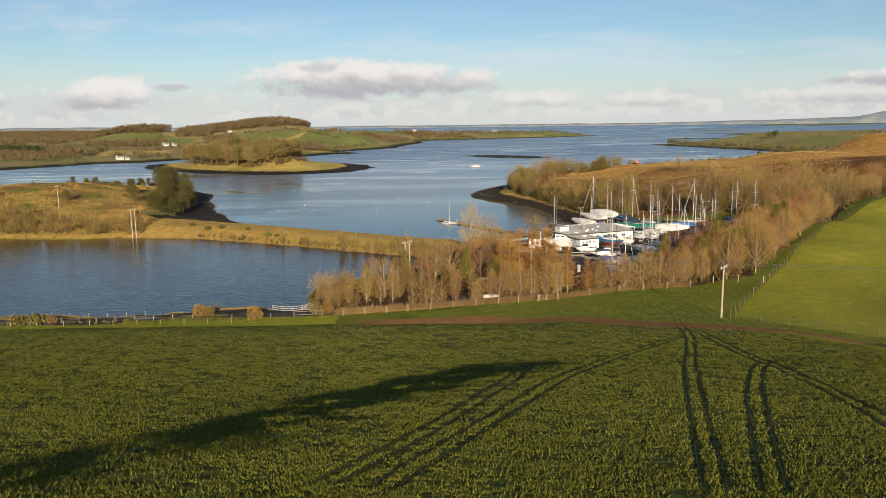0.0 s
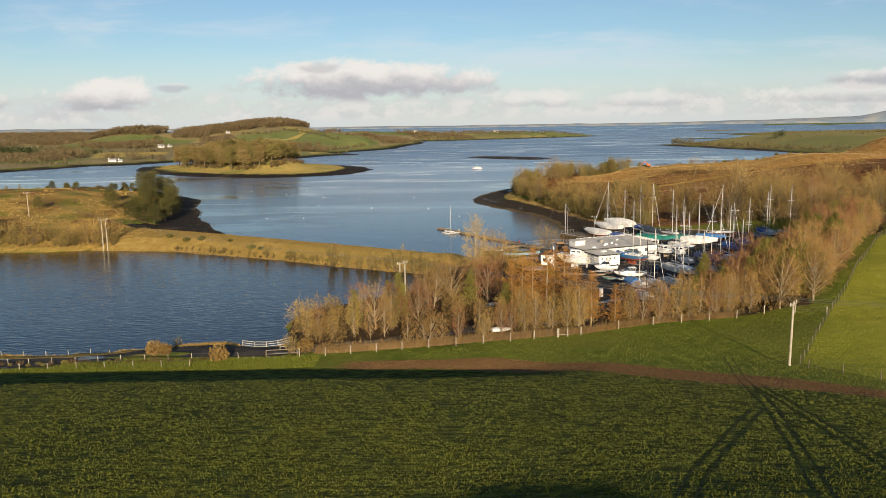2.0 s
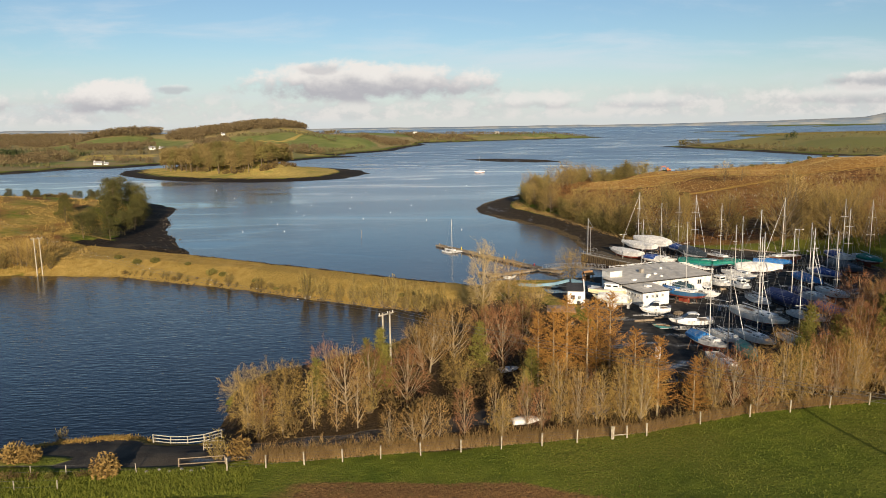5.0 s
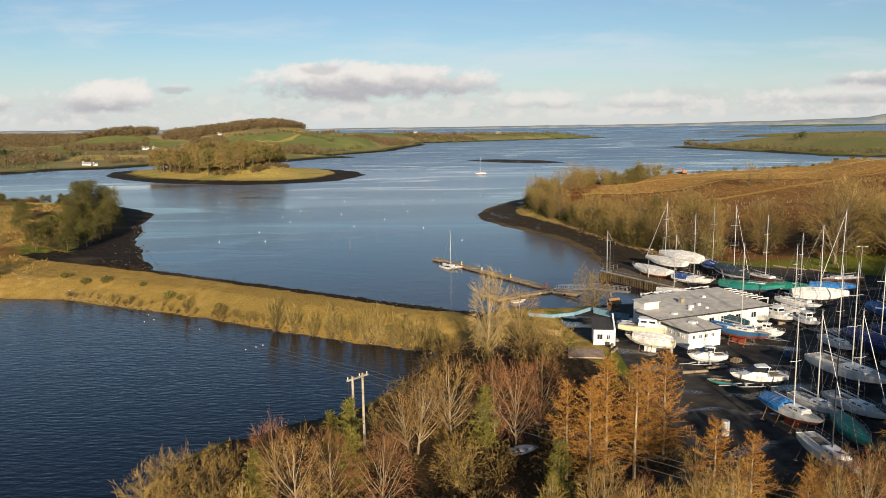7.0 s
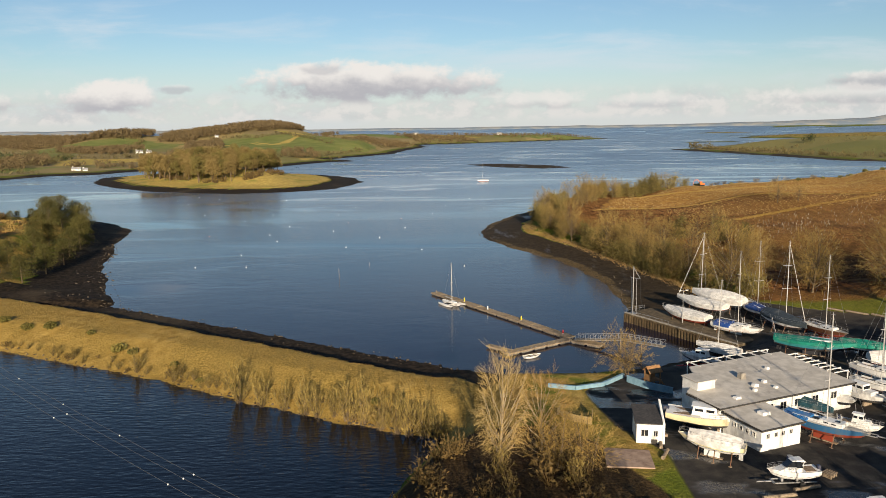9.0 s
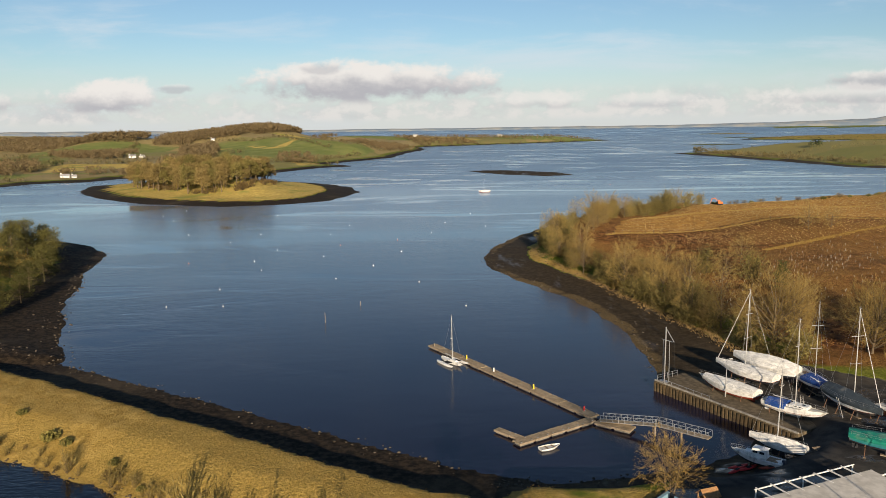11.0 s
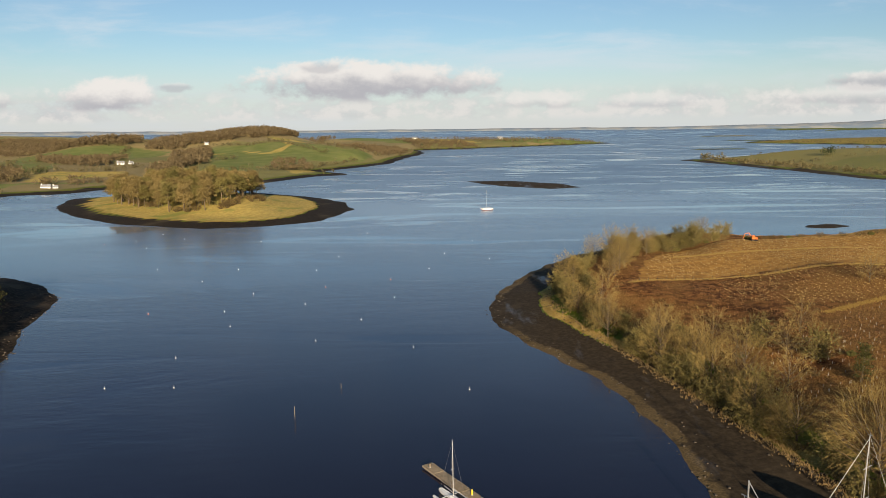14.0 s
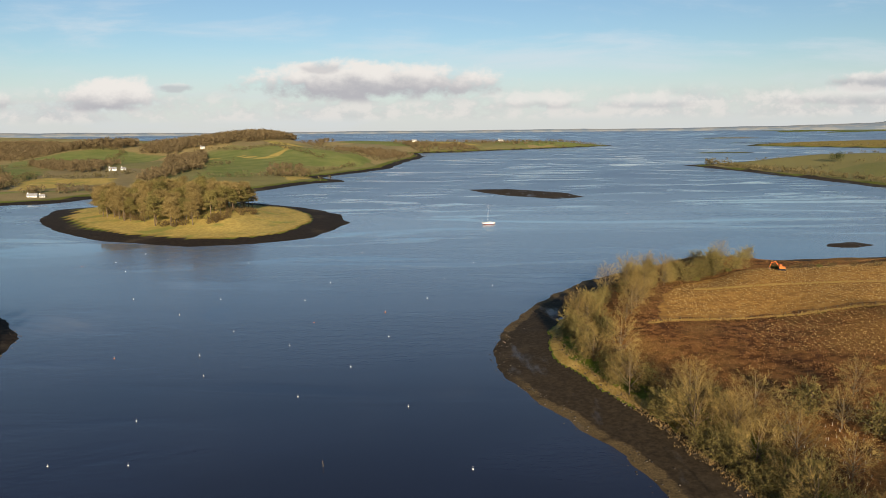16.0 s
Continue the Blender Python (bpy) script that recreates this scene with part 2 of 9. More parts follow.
def lie(X, Y):
    """Height of the ground and which kind of ground it is, for arrays of places."""
    z = {}
    kind = {}
    # near shore
    d = inside_distance(X, Y, NEAR)
    dn = d + 0.9 * ripple(X, Y, 17)
    north = smooth(Y, 238, 258)
    mudw = 1.2 + north * (12.8 + 1.5 * ripple(X, Y, 60) + 6.5 * (1 - smooth(Y, 250, 284))) + 3.5 * smooth(Y, 200, 210) * (1 - north)
    left = 1 - smooth(X, 2, 22)
    field = np.interp(Y, FIELD_Y, FIELD_L) * left + np.interp(Y, FIELD_Y, FIELD_R) * (1 - left)
    n = ((X + 16) * -33 + (Y - 25) * 26) / 42
    along = ((X + 16) * 26 + (Y - 25) * 33) / 42 + 1.5 * ripple(X, Y, 12, 3)
    n = n + 1.1 * ripple(X, Y, 6.5, 8) + 0.8 * ripple(X, Y, 2.7, 2)
    swell = smooth(along, -34, 2) * (1 - smooth(along, 30, 52))
    field = field + swell * (0.36 * (1 - smooth(n, -4.0, 6.0)) * smooth(n, -26, -4) - 0.70 * smooth(n, -5.0, 7.5) * (1 - smooth(n, 9, 34)))
    field = field + 0.10 * ripple(X, Y, 23, 2)
    rest = spots(X, Y, SPOTS_A + SPOTS_B)
    is_field = (1 - smooth(Y, 102, 116 + 8 * (1 - left))) * (1 - smooth(X, 40, 60) * smooth(Y, 60, 80))
    body = field * is_field + rest * (1 - is_field) + 0.25 * ripple(X, Y, 41, 4) * smooth(d, 10, 40) * (1 - is_field) * smooth(Y, 255, 290)
    foot = np.where(dn < mudw, dn * 1.15 / mudw, 1.15)
    h_near = np.where(dn < 0, np.maximum(dn * 0.08, -2.0), foot + (np.maximum(body, 1.2) - 1.15) * smooth(dn, mudw, mudw + 5 + 7 * north))
    h_near = h_near - 1.5 * np.exp(-(line_distance(X, Y, [(39, 406), (47, 416), (58, 432)]) / 2.3) ** 2) * north
    z["near"] = h_near
    # causeway
    dd = inside_distance(X, Y, DAM) + 0.5 * ripple(X, Y, 9, 5)
    to_sea = line_distance(X, Y, [(-112, 283), (-104, 279), (-66, 258.5), (-41, 243.8), (-17, 229.2), (3, 217), (14, 213)]) + 0.6 * ripple(X, Y, 9, 5)
    shore = np.minimum(to_sea * 0.032, 0.26) + 2.6 * smooth(to_sea, 7.2, 12.4)
    crest = np.minimum(np.minimum(3.2 + 0.12 * ripple(X, Y, 13, 1), dd * 0.33 + (to_sea < 9) * 9), shore)
    h_dam = np.where(dd < 0, np.maximum(dd * 0.10, -2), np.maximum(crest, 0.02))
    z["dam"] = h_dam
    # knoll with pines
    dl = inside_distance(X, Y, LEFT) + 1.2 * ripple(X, Y, 21, 7)
    ml = 2 + 15 * smooth(X, -150, -120) * smooth(Y, 262, 285)
    knoll = 2.6 + 8.2 * np.exp(-((X + 178) / 62) ** 2 - ((Y - 330) / 55) ** 2) + 5 * np.exp(-((X + 330) / 90) ** 2 - ((Y - 330) / 60) ** 2) + 0.4 * ripple(X, Y, 35, 3)
    z["left"] = np.where(dl < 0, np.maximum(dl * 0.08, -2), np.where(dl < ml, dl * 1.2 / ml, 1.2 + (knoll - 1.2) * smooth(dl, ml, ml + 14)))
    # wooded islet
    di = inside_distance(X, Y, ISLE) + 2.0 * ripple(X, Y, 50, 9)
    mi = 17 + 7 * smooth(X, -110, -70)
    z["isle"] = np.where(di < 0, np.maximum(di * 0.08, -2), np.where(di < mi, di * 1.3 / mi, 1.3 + smooth(di, mi, mi + 3) * 0.7 + 8.5 * smooth(di, mi + 12, 90)))
    ds = np.maximum(inside_distance(X, Y, SHOAL), inside_distance(X, Y, SHOAL_SMALL)) + 2.0 * ripple(X, Y, 45, 3)
    z["shoal"] = np.where(ds < 0, np.maximum(ds * 0.05, -2), np.minimum(ds * 0.07, 1.1))
    # lands beyond
    dm = inside_distance(X, Y, MAINLAND) + 5 * ripple(X, Y, 160, 2)
    hills = 0
    for x, y, sx, sy, h in HILLS:
        hills = hills + h * np.exp(-((X - x) / sx) ** 2 - ((Y - y) / sy) ** 2)
    up = 4.5 + hills + 1.2 * ripple(X, Y, 240, 6)
    z["main"] = np.where(dm < 0, np.maximum(dm * 0.05, -2), np.where(dm < 14, dm * 0.1, 1.4 + (np.maximum(up, 2) - 1.4) * smooth(dm, 14, 80)))
    de = inside_distance(X, Y, EAST) + 4 * ripple(X, Y, 130, 5)
    z["east"] = np.where(de < 0, np.maximum(de * 0.05, -2), np.where(de < 12, de * 0.11, 1.3 + (13 + 8 * np.exp(-((X - 900) / 350) ** 2 - ((Y - 1150) / 200) ** 2) + 3 * ripple(X, Y, 300, 1)) * smooth(de, 12, 150)))
    df = np.maximum(np.maximum(inside_distance(X, Y, EAST_FAR), np.maximum(inside_distance(X, Y, STRIP), inside_distance(X, Y, STRIP_NEAR))), inside_distance(X, Y, SPIT)) + 4 * ripple(X, Y, 150, 8)
    z["far"] = np.where(df < 0, np.maximum(df * 0.05, -2), np.minimum(df * 0.1, 1.4) + 7 * smooth(df, 14, 160))
    height = np.full(X.shape, -2.0)
    for v in z.values():
        height = np.maximum(height, v)
    # kinds of ground, 0 to 1
    kind["mud"] = np.maximum.reduce([
        ((dn > -6) & (dn < mudw + 0.5) & (z["dam"] < 0.5)) * (0.25 + 0.75 * smooth(Y, 195, 215)),
        (dl > -6) * (dl < ml + 1) * smooth(Y, 255, 270) * 1.0, (dl > -6) * smooth(Y, 374, 382) * smooth(X, -168, -156), ((di > -8) & (di < mi)) * 1.0, (ds > -10) * 1.0,
        ((dm > -14) & (dm < 16)) * 1.0, ((de > -14) & (de < 14)) * 1.0, ((df > -14) & (df < 14)) * 1.0,
        ((dd > -3) & (to_sea < 11.2)) * 1.0 * (X < 8)])
    kind["wrack"] = smooth(dn, -2.0, -0.2) * (1 - smooth(dn, 1.8, 4.2)) * north * smooth(X, 14, 24) * (0.75 + 0.4 * ripple(X, Y, 12, 6))
    kind["dry"] = np.maximum.reduce([
        smooth(dd, -1.5, 0.2), np.where(Y < 262, smooth(dl, -1.5, 0.2), smooth(dl, ml, ml + 3)) * (0.62 + 0.3 * ripple(X, Y, 30, 5) * smooth(Y, 250, 262)), smooth(di, mi - 1, mi + 3), 0.55 * smooth(df, 12, 30),
        1 - smooth(line_distance(X, Y, BANK_LOW), 0.4, 1.5), (1 - smooth(line_distance(X, Y, BANK_HIGH), 0.8, 2.2)) * 0.8,
        0.35 * smooth(de, 14, 30), smooth(dn, mudw, mudw + 2) * north * (1 - smooth(dn, mudw + 2.6, mudw + 5.2)),
        (1 - smooth(dn, 3, 9)) * smooth(dn, 0, 1) * (1 - smooth(Y, 195, 210)) * 0.8,
        smooth(inside_distance(X, Y, [(12, 158), (26, 158), (25, 186), (27, 206), (8, 214), (4, 196), (13, 190)]), -2, 3) * (0.56 + 0.25 * ripple(X, Y, 7, 2))])
    rim = np.interp(X, [-70, -21, -4, 7.2, 18, 27, 36, 48, 60, 75], [119, 119.5, 116.5, 114, 106.8, 100, 94, 84, 74, 62])
    kind["dry"] = kind["dry"] * (1 - 0.9 * smooth(inside_distance(X, Y, [(18.6, 158), (18.6, 169), (24.0, 173), (25.5, 168), (25.5, 157)]), -0.5, 1.0))
    kind["crop"] = (1 - smooth(Y - rim, -2.2, -0.4)) * (d > 3) * (Y > -60)
    kind["earth"] = (1 - smooth(np.abs(Y - rim), 1.0 + 1.6 * smooth(X, -5, 30), 3.0 + 2.2 * smooth(X, -5, 30))) * smooth(X, -20, -8)
    kind["bracken"] = (1 - 0.9 * (1 - smooth(line_distance(X, Y, BANK_LOW), 0.3, 1.2))) * smooth(dn, mudw + 4, mudw + 12) * smooth(Y + 0.25 * (X - 60), 243, 253)
    kind["bracken"] = np.maximum(kind["bracken"], smooth(dl, ml + 3, ml + 14) * (0.44 + 0.32 * ripple(X, Y, 26, 2)))
    road = np.minimum.reduce([line_distance(X, Y, p) - w for p, w in ROADS])
    yard = np.maximum(inside_distance(X, Y, YARD), np.minimum(inside_distance(X, Y, CARPARK), -inside_distance(X, Y, CARPARK_LAWN)))
    kind["tarmac"] = np.maximum(1 - smooth(road, -0.3, 0.4), smooth(yard, -0.6, 0.8)) * (d > 0.3)
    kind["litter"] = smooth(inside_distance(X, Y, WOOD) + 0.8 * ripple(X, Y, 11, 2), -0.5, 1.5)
    kind["lea"] = smooth(inside_distance(X, Y, LEA), -0.8, 0.8)
    kind["far"] = np.maximum.reduce([smooth(dm, 14, 40), smooth(de, 12, 30)])
    wob = 7 * ripple(X, Y, 90, 4)
    kind["green"] = np.maximum.reduce([smooth(inside_distance(X, Y, p) + wob, -5, 8) for p in FIELDS] + [smooth(de, 30, 60) * 0.5])
    kind["hay"] = np.maximum.reduce([smooth(inside_distance(X, Y, p) + wob, -5, 8) for p in HAY] + [1 - smooth(line_distance(X, Y, FARM_TRACK), 4, 9), smooth(di, mi + 1, mi + 5)])
    kind["stubble"] = smooth(inside_distance(X, Y, STUBBLE) + 1.5 * ripple(X, Y, 13, 3), -1.5, 1.5)
    return height, kind


# pastures, hay meadows and a farm track over the water, stubble on the peninsula
FIELDS = [[(-285, 1032), (-330, 1200), (-406, 1452), (-332, 1420), (-282, 1480), (-216, 1420), (-157, 1370), (-112, 1440), (-123, 1284), (-180, 1230), (-240, 1200), (-227, 1036)],
          [(-650, 1212), (-690, 1356), (-660, 1430), (-572, 1500), (-464, 1430), (-470, 1348), (-450, 1200), (-589, 1284)],
          [(-600, 1172), (-620, 1260), (-480, 1070), (-471, 1010), (-510, 1028)], [(150, 2330), (374, 2430), (540, 2600), (500, 2700), (200, 2700)],
          [(-333, 890), (-400, 850), (-420, 800), (-700, 640), (-900, 640), (-500, 840)], [(-295, 2160), (-189, 2130), (-80, 2100), (-60, 2180), (-200, 2400)],
          [(-1000, 1250), (-1200, 1500), (-900, 1600), (-800, 1300)], [(-1500, 900), (-1400, 1300), (-1100, 1150), (-1000, 850)]]
HAY = [[(-422, 888), (-474, 1028), (-375, 1016), (-352, 948), (-373, 936), (-399, 864)], [(-340, 1540), (-300, 1500), (-240, 1500), (-260, 1560)],
       [(-60, 2200), (120, 2300), (60, 2420), (-150, 2400)], [(-175, 1010), (-155, 1080), (-140, 1150), (-200, 1090)], [(-780, 1050), (-700, 1180), (-850, 1200)]]
FARM_TRACK = [(-366, 1340), (-317, 1348), (-267, 1312), (-258, 1412), (-275, 1470)]
STUBBLE = [(62, 378), (75, 380), (92, 380), (118, 372), (190, 349), (330, 380), (300, 470), (190, 440), (115, 428), (84, 427), (70, 404)]
BANK_LOW = [(58, 375), (75, 377.5), (92, 377.5), (104, 373), (118, 369), (140, 362), (190, 346)]
BANK_HIGH = [(82, 410), (99, 404), (132, 395), (190, 386)]
BANK_EAST = [(94, 332), (106, 337), (118, 341), (150, 353)]


LEA = [(43.5, 105), (50, 114.5), (59, 127.3), (72, 145), (86, 164.6), (98, 180), (110, 193), (125, 202), (260, 180), (260, 40), (92, 64), (73, 73), (61, 82.5), (50, 93)]


STRAW_Y = [246, 255, 270, 283, 300, 322, 338, 362, 380, 396, 420]
STRAW_X = [62, 59.6, 57.4, 54.5, 50.5, 45.4, 40.8, 34.6, 33.6, 39.0, 56.0]


def ruts(pts, gauge):
    """A pair of wheel ruts along a line of places."""
    return [pts, [(x + gauge, y + 0.1) for x, y in pts]]


TRACKS = ruts([(36, 110), (32.4, 97), (28.2, 80.5), (23.2, 66), (19, 54.5), (15.5, 44), (12.8, 35.5), (9.1, 23.5)], 0.95) + \
    ruts([(26, 57), (23, 51.5), (18.3, 41.5), (14.1, 31), (11.1, 23.5)], 1.0) + \
    ruts([(28, 81), (21, 70), (15, 60), (7.7, 44.5), (1.7, 31.5), (-1.7, 24)], -1.0) + \
    ruts([(7.6, 58), (7.3, 55.5), (5.1, 46), (1.7, 37), (-1.6, 29), (-3.8, 24.5)], -0.95) + \
    ruts([(33, 97), (30, 78), (25.9, 57), (23.5, 43), (21.4, 33)], 0.9)
ROADS = [([(-22, 127), (-12, 128.6), (0, 131), (20, 139), (33, 146)], 2.0),
         ([(-140, 121.0), (-75, 122.2), (-56, 123.6)], 2.2)]
CARPARK = [(-62, 121.4), (-56, 125.6), (-49, 128.6), (-45, 131), (-41, 133), (-34.5, 132.4), (-31.5, 131), (-22.5, 130.8), (-21.5, 126), (-24, 124.6), (-34, 124.4), (-46, 124.0), (-57, 122.0)]
CARPARK_LAWN = [(-50, 125.0), (-42.5, 127.4), (-37.6, 126.9), (-39.2, 125.2)]
YARD = [(27, 138), (23.5, 150), (24, 164), (24.5, 176), (21, 183), (20, 198), (28, 206), (36, 214), (41, 226), (44, 238), (60, 250), (78, 236),
        (92, 214), (92, 190), (80, 170), (68, 156), (50, 146)]
WOOD = [(-22, 125), (-28, 140), (-27, 150), (-20, 160), (-8, 166), (-3, 178), (2, 186), (14, 186), (20, 176), (25, 160), (29, 144),
        (50, 146), (68, 158), (88, 186), (108, 204), (128, 214), (107, 195), (83, 166), (57, 130), (44, 131), (24, 127), (8, 124.5)]


def ground_at(x, y):
    """Height of the ground, or of the water where there is none."""
    h, _ = lie(np.array([float(x)]), np.array([float(y)]))
    return max(float(h[0]), 0.0)


def fill_mesh(me, verts, faces):
    """Fills an empty mesh from arrays of places and of faces that all have as many corners."""
    verts, faces = np.asarray(verts, np.float32), np.asarray(faces, np.int32)
    n = faces.shape[1]
    me.vertices.add(len(verts))
    me.vertices.foreach_set("co", verts.ravel())
    me.loops.add(faces.size)
    me.loops.foreach_set("vertex_index", faces.ravel())
    me.polygons.add(len(faces))
    me.polygons.foreach_set("loop_start", np.arange(0, faces.size, n, dtype=np.int32))
    me.update(calc_edges=True)
    me.validate()


def grown(a, b, step, ratio):
    out, v = [], a
    while v < b:
        out.append(v)
        v += step
        step *= ratio
    return out


def rim_lift(X, Y):
    """Lift of land and water near the far rim of the sheet, which stands in for the horizon beyond it."""
    return 38 * smooth(np.hypot(X, Y), 3600, 4790)


gx = [v for v in np.arange(-72, -24, 0.8)] + [v for v in np.arange(-24, 40, 0.6)] + [v for v in np.arange(40, 78, 0.8)] + grown(78, 4700, 1.0, 1.042)
gx = sorted([-72 - (v - 78) - 0.8 for v in grown(78, 4700, 1.0, 1.042)] + gx)
gy = [-640, -500, -400, -300, -220, -160, -120, -90, -65, -45, -30, -18, -8, 0, 7, 13, 19, 24, 28, 31] + list(np.arange(34, 120, 0.62)) + list(np.arange(120, 300, 1.25)) + list(np.arange(300, 440, 1.7)) + grown(440, 4720, 2.0, 1.0165)
gy = sorted(set(round(v, 3) for v in gy))
GX, GY = np.meshgrid(np.array(gx), np.array(gy))
GZ, GK = lie(GX, GY)
r2 = np.hypot(GX, GY)
GZ = GZ + rim_lift(GX, GY)
ny_, nx_ = GX.shape
gm = bpy.data.meshes.new("ground")
idx = np.arange(ny_ * nx_).reshape(ny_, nx_)
quads = np.stack([idx[:-1, :-1], idx[:-1, 1:], idx[1:, 1:], idx[1:, :-1]], -1).reshape(-1, 4)
keep = (r2.ravel()[quads].max(1) < 4780)
quads = quads[keep]
fill_mesh(gm, np.stack([GX, GY, GZ], -1).reshape(-1, 3), quads)
gm.shade_smooth()
for key, val in GK.items():
    at = gm.attributes.new(key, "FLOAT", "POINT")
    at.data.foreach_set("value", np.ascontiguousarray(np.clip(val, 0, 1), dtype=np.float32).ravel())
ground = tagged(new("ground", gm), "rolling shore ground of crop field, rough grass, bracken and dark mud", "ground", kind="structure")


# ---------------------------------------------------------------- materials
def material(name, rough=0.8, metal=0.0, spec=0.3):
    m = bpy.data.materials.new(name)
    m.use_nodes = True
    b = m.node_tree.nodes["Principled BSDF"]
    b.inputs["Roughness"].default_value, b.inputs["Metallic"].default_value = rough, metal
    b.inputs["Specular IOR Level"].default_value = spec
    return m, m.node_tree, b


def bump(nt, b, height, strength=0.4, distance=0.05):
    n = nt.nodes.new("ShaderNodeBump")
    n.inputs["Strength"].default_value, n.inputs["Distance"].default_value = strength, distance
    wire(nt, height, n.inputs["Height"])
    wire(nt, n.outputs[0], b.inputs["Normal"])


def ground_material():
    m, nt, b = material("ground_cover", 0.95, spec=0.1)
    pos = nt.nodes.new("ShaderNodeNewGeometry").outputs["Position"]
    fine, mid, wide = noise_tex(nt, pos, 3.1, 5, 0.65), noise_tex(nt, pos, 0.42, 5, 0.6), noise_tex(nt, pos, 0.045, 4, 0.6)

    def mask(name, soft=0.5):
        a = node(nt, "ShaderNodeAttribute", attr=name).outputs["Fac"]
        edge = mth(nt, "ADD", a, mth(nt, "MULTIPLY_ADD", mid, soft, -0.5 * soft))
        return remap(nt, edge, 0.3, 0.7)

    def tone(a, c, n, lo=0.35, hi=0.68):
        return mixc(nt, remap(nt, n, lo, hi), a, c)
    grass = mixc(nt, remap(nt, wide, 0.4, 0.62), tone((0.088, 0.118, 0.012), (0.150, 0.172, 0.020), mid), tone((0.12, 0.135, 0.016), (0.20, 0.19, 0.032), fine))
    lea = tone((0.27, 0.265, 0.024), (0.36, 0.325, 0.042), mid)
    grass = mixc(nt, mask("lea", 0.1), grass, mixc(nt, remap(nt, wide, 0.42, 0.6, 0, 0.6), lea, (0.225, 0.235, 0.022)))
    # fields over the water: a patchwork
    vor = nt.nodes.new("ShaderNodeTexVoronoi")
    vor.inputs["Scale"].default_value = 0.0062
    wire(nt, scaled(nt, pos, (1, 0.62, 0)), vor.inputs["Vector"])
    sep = nt.nodes.new("ShaderNodeSeparateColor")
    wire(nt, vor.outputs["Color"], sep.inputs[0])
    patch = mixc(nt, remap(nt, sep.outputs[0], 0.45, 0.62), (0.24, 0.215, 0.075), (0.36, 0.27, 0.11))
    patch = mixc(nt, remap(nt, sep.outputs[1], 0.78, 0.84), patch, (0.27, 0.21, 0.10))
    patch = mixc(nt, remap(nt, wide, 0.3, 0.7, 0, 0.4), patch, (0.16, 0.14, 0.055))
    lush = mixc(nt, remap(nt, wide, 0.35, 0.65), (0.150, 0.180, 0.045), (0.220, 0.225, 0.068))
    patch = mixc(nt, mask("green", 0.15), patch, lush)
    col = mixc(nt, mask("far", 0.1), grass, patch)
    dry = mixc(nt, remap(nt, wide, 0.35, 0.65), tone((0.29, 0.185, 0.042), (0.48, 0.325, 0.094), mid), tone((0.225, 0.158, 0.035), (0.41, 0.275, 0.078), fine))
    col = mixc(nt, mask("dry", 0.6), col, dry)
    hay = mixc(nt, remap(nt, wide, 0.5, 0.66), tone((0.41, 0.292, 0.076), (0.56, 0.41, 0.114), mid), (0.27, 0.26, 0.06))
    col = mixc(nt, mask("hay", 0.15), col, hay)
    brk = mixc(nt, remap(nt, wide, 0.38, 0.62), tone((0.075, 0.030, 0.010), (0.205, 0.092, 0.028), mid, 0.40, 0.60), tone((0.145, 0.070, 0.020), (0.31, 0.170, 0.048), fine, 0.42, 0.60))
    col = mixc(nt, mask("bracken", 0.5), col, brk)
    stub = mixc(nt, remap(nt, noise_tex(nt, pos, 1.6, 3, 0.5), 0.58, 0.70), tone((0.29, 0.145, 0.036), (0.46, 0.25, 0.062), mid), (0.40, 0.25, 0.085))
    col = mixc(nt, mask("stubble", 0.4), col, stub)
    # leaf litter, its colour deepened to hold the shade under the trees
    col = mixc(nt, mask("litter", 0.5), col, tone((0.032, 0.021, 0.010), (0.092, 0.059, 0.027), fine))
    # crop on dark soil
    row = noise_tex(nt, scaled(nt, pos, (0.55, 2.6, 1)), 1.0, 4, 0.6)
    crop = tone((0.036, 0.045, 0.007), (0.128, 0.140, 0.018), row, 0.42, 0.60)
    crop = mixc(nt, remap(nt, fine, 0.45, 0.7, 0, 0.6), crop, (0.14, 0.145, 0.024))
    col = mixc(nt, mask("crop", 0.3), col, crop)
    soil = tone((0.155, 0.082, 0.030), (0.30, 0.165, 0.062), fine)
    soil = mixc(nt, remap(nt, mid, 0.58, 0.7, 0, 0.6), soil, (0.13, 0.13, 0.026))
    col = mixc(nt, mask("earth", 0.9), col, soil)
    tar = tone((0.026, 0.025, 0.024), (0.066, 0.059, 0.050), mid)
    tar = mixc(nt, remap(nt, wide, 0.5, 0.62, 0, 0.7), tar, (0.085, 0.069, 0.050))
    tarm = mask("tarmac", 0.35)
    col = mixc(nt, tarm, col, tar)
    weed = noise_tex(nt, pos, 0.9, 6, 0.7)
    mud = mixc(nt, remap(nt, weed, 0.36, 0.70), (0.029, 0.021, 0.012), (0.064, 0.046, 0.026))
    px = nt.nodes.new("ShaderNodeSeparateXYZ")
    wire(nt, pos, px.inputs[0])
    # darker mud to the west: weed, with the causeway bank's shade painted in
    mud = mixc(nt, remap(nt, px.outputs[0], 0, 22), mixc(nt, remap(nt, weed, 0.4, 0.64), (0.010, 0.0075, 0.005), (0.046, 0.032, 0.019)), mud)
    mud = mixc(nt, remap(nt, wide, 0.52, 0.70, 0, 0.6), mud, (0.088, 0.066, 0.040))
    mud = mixc(nt, mth(nt, "MULTIPLY", mask("wrack", 0.9), 0.8), mud, tone((0.085, 0.058, 0.026), (0.20, 0.138, 0.062), fine))
    mudm = mask("mud", 0.55)
    col = mixc(nt, mudm, col, mud)
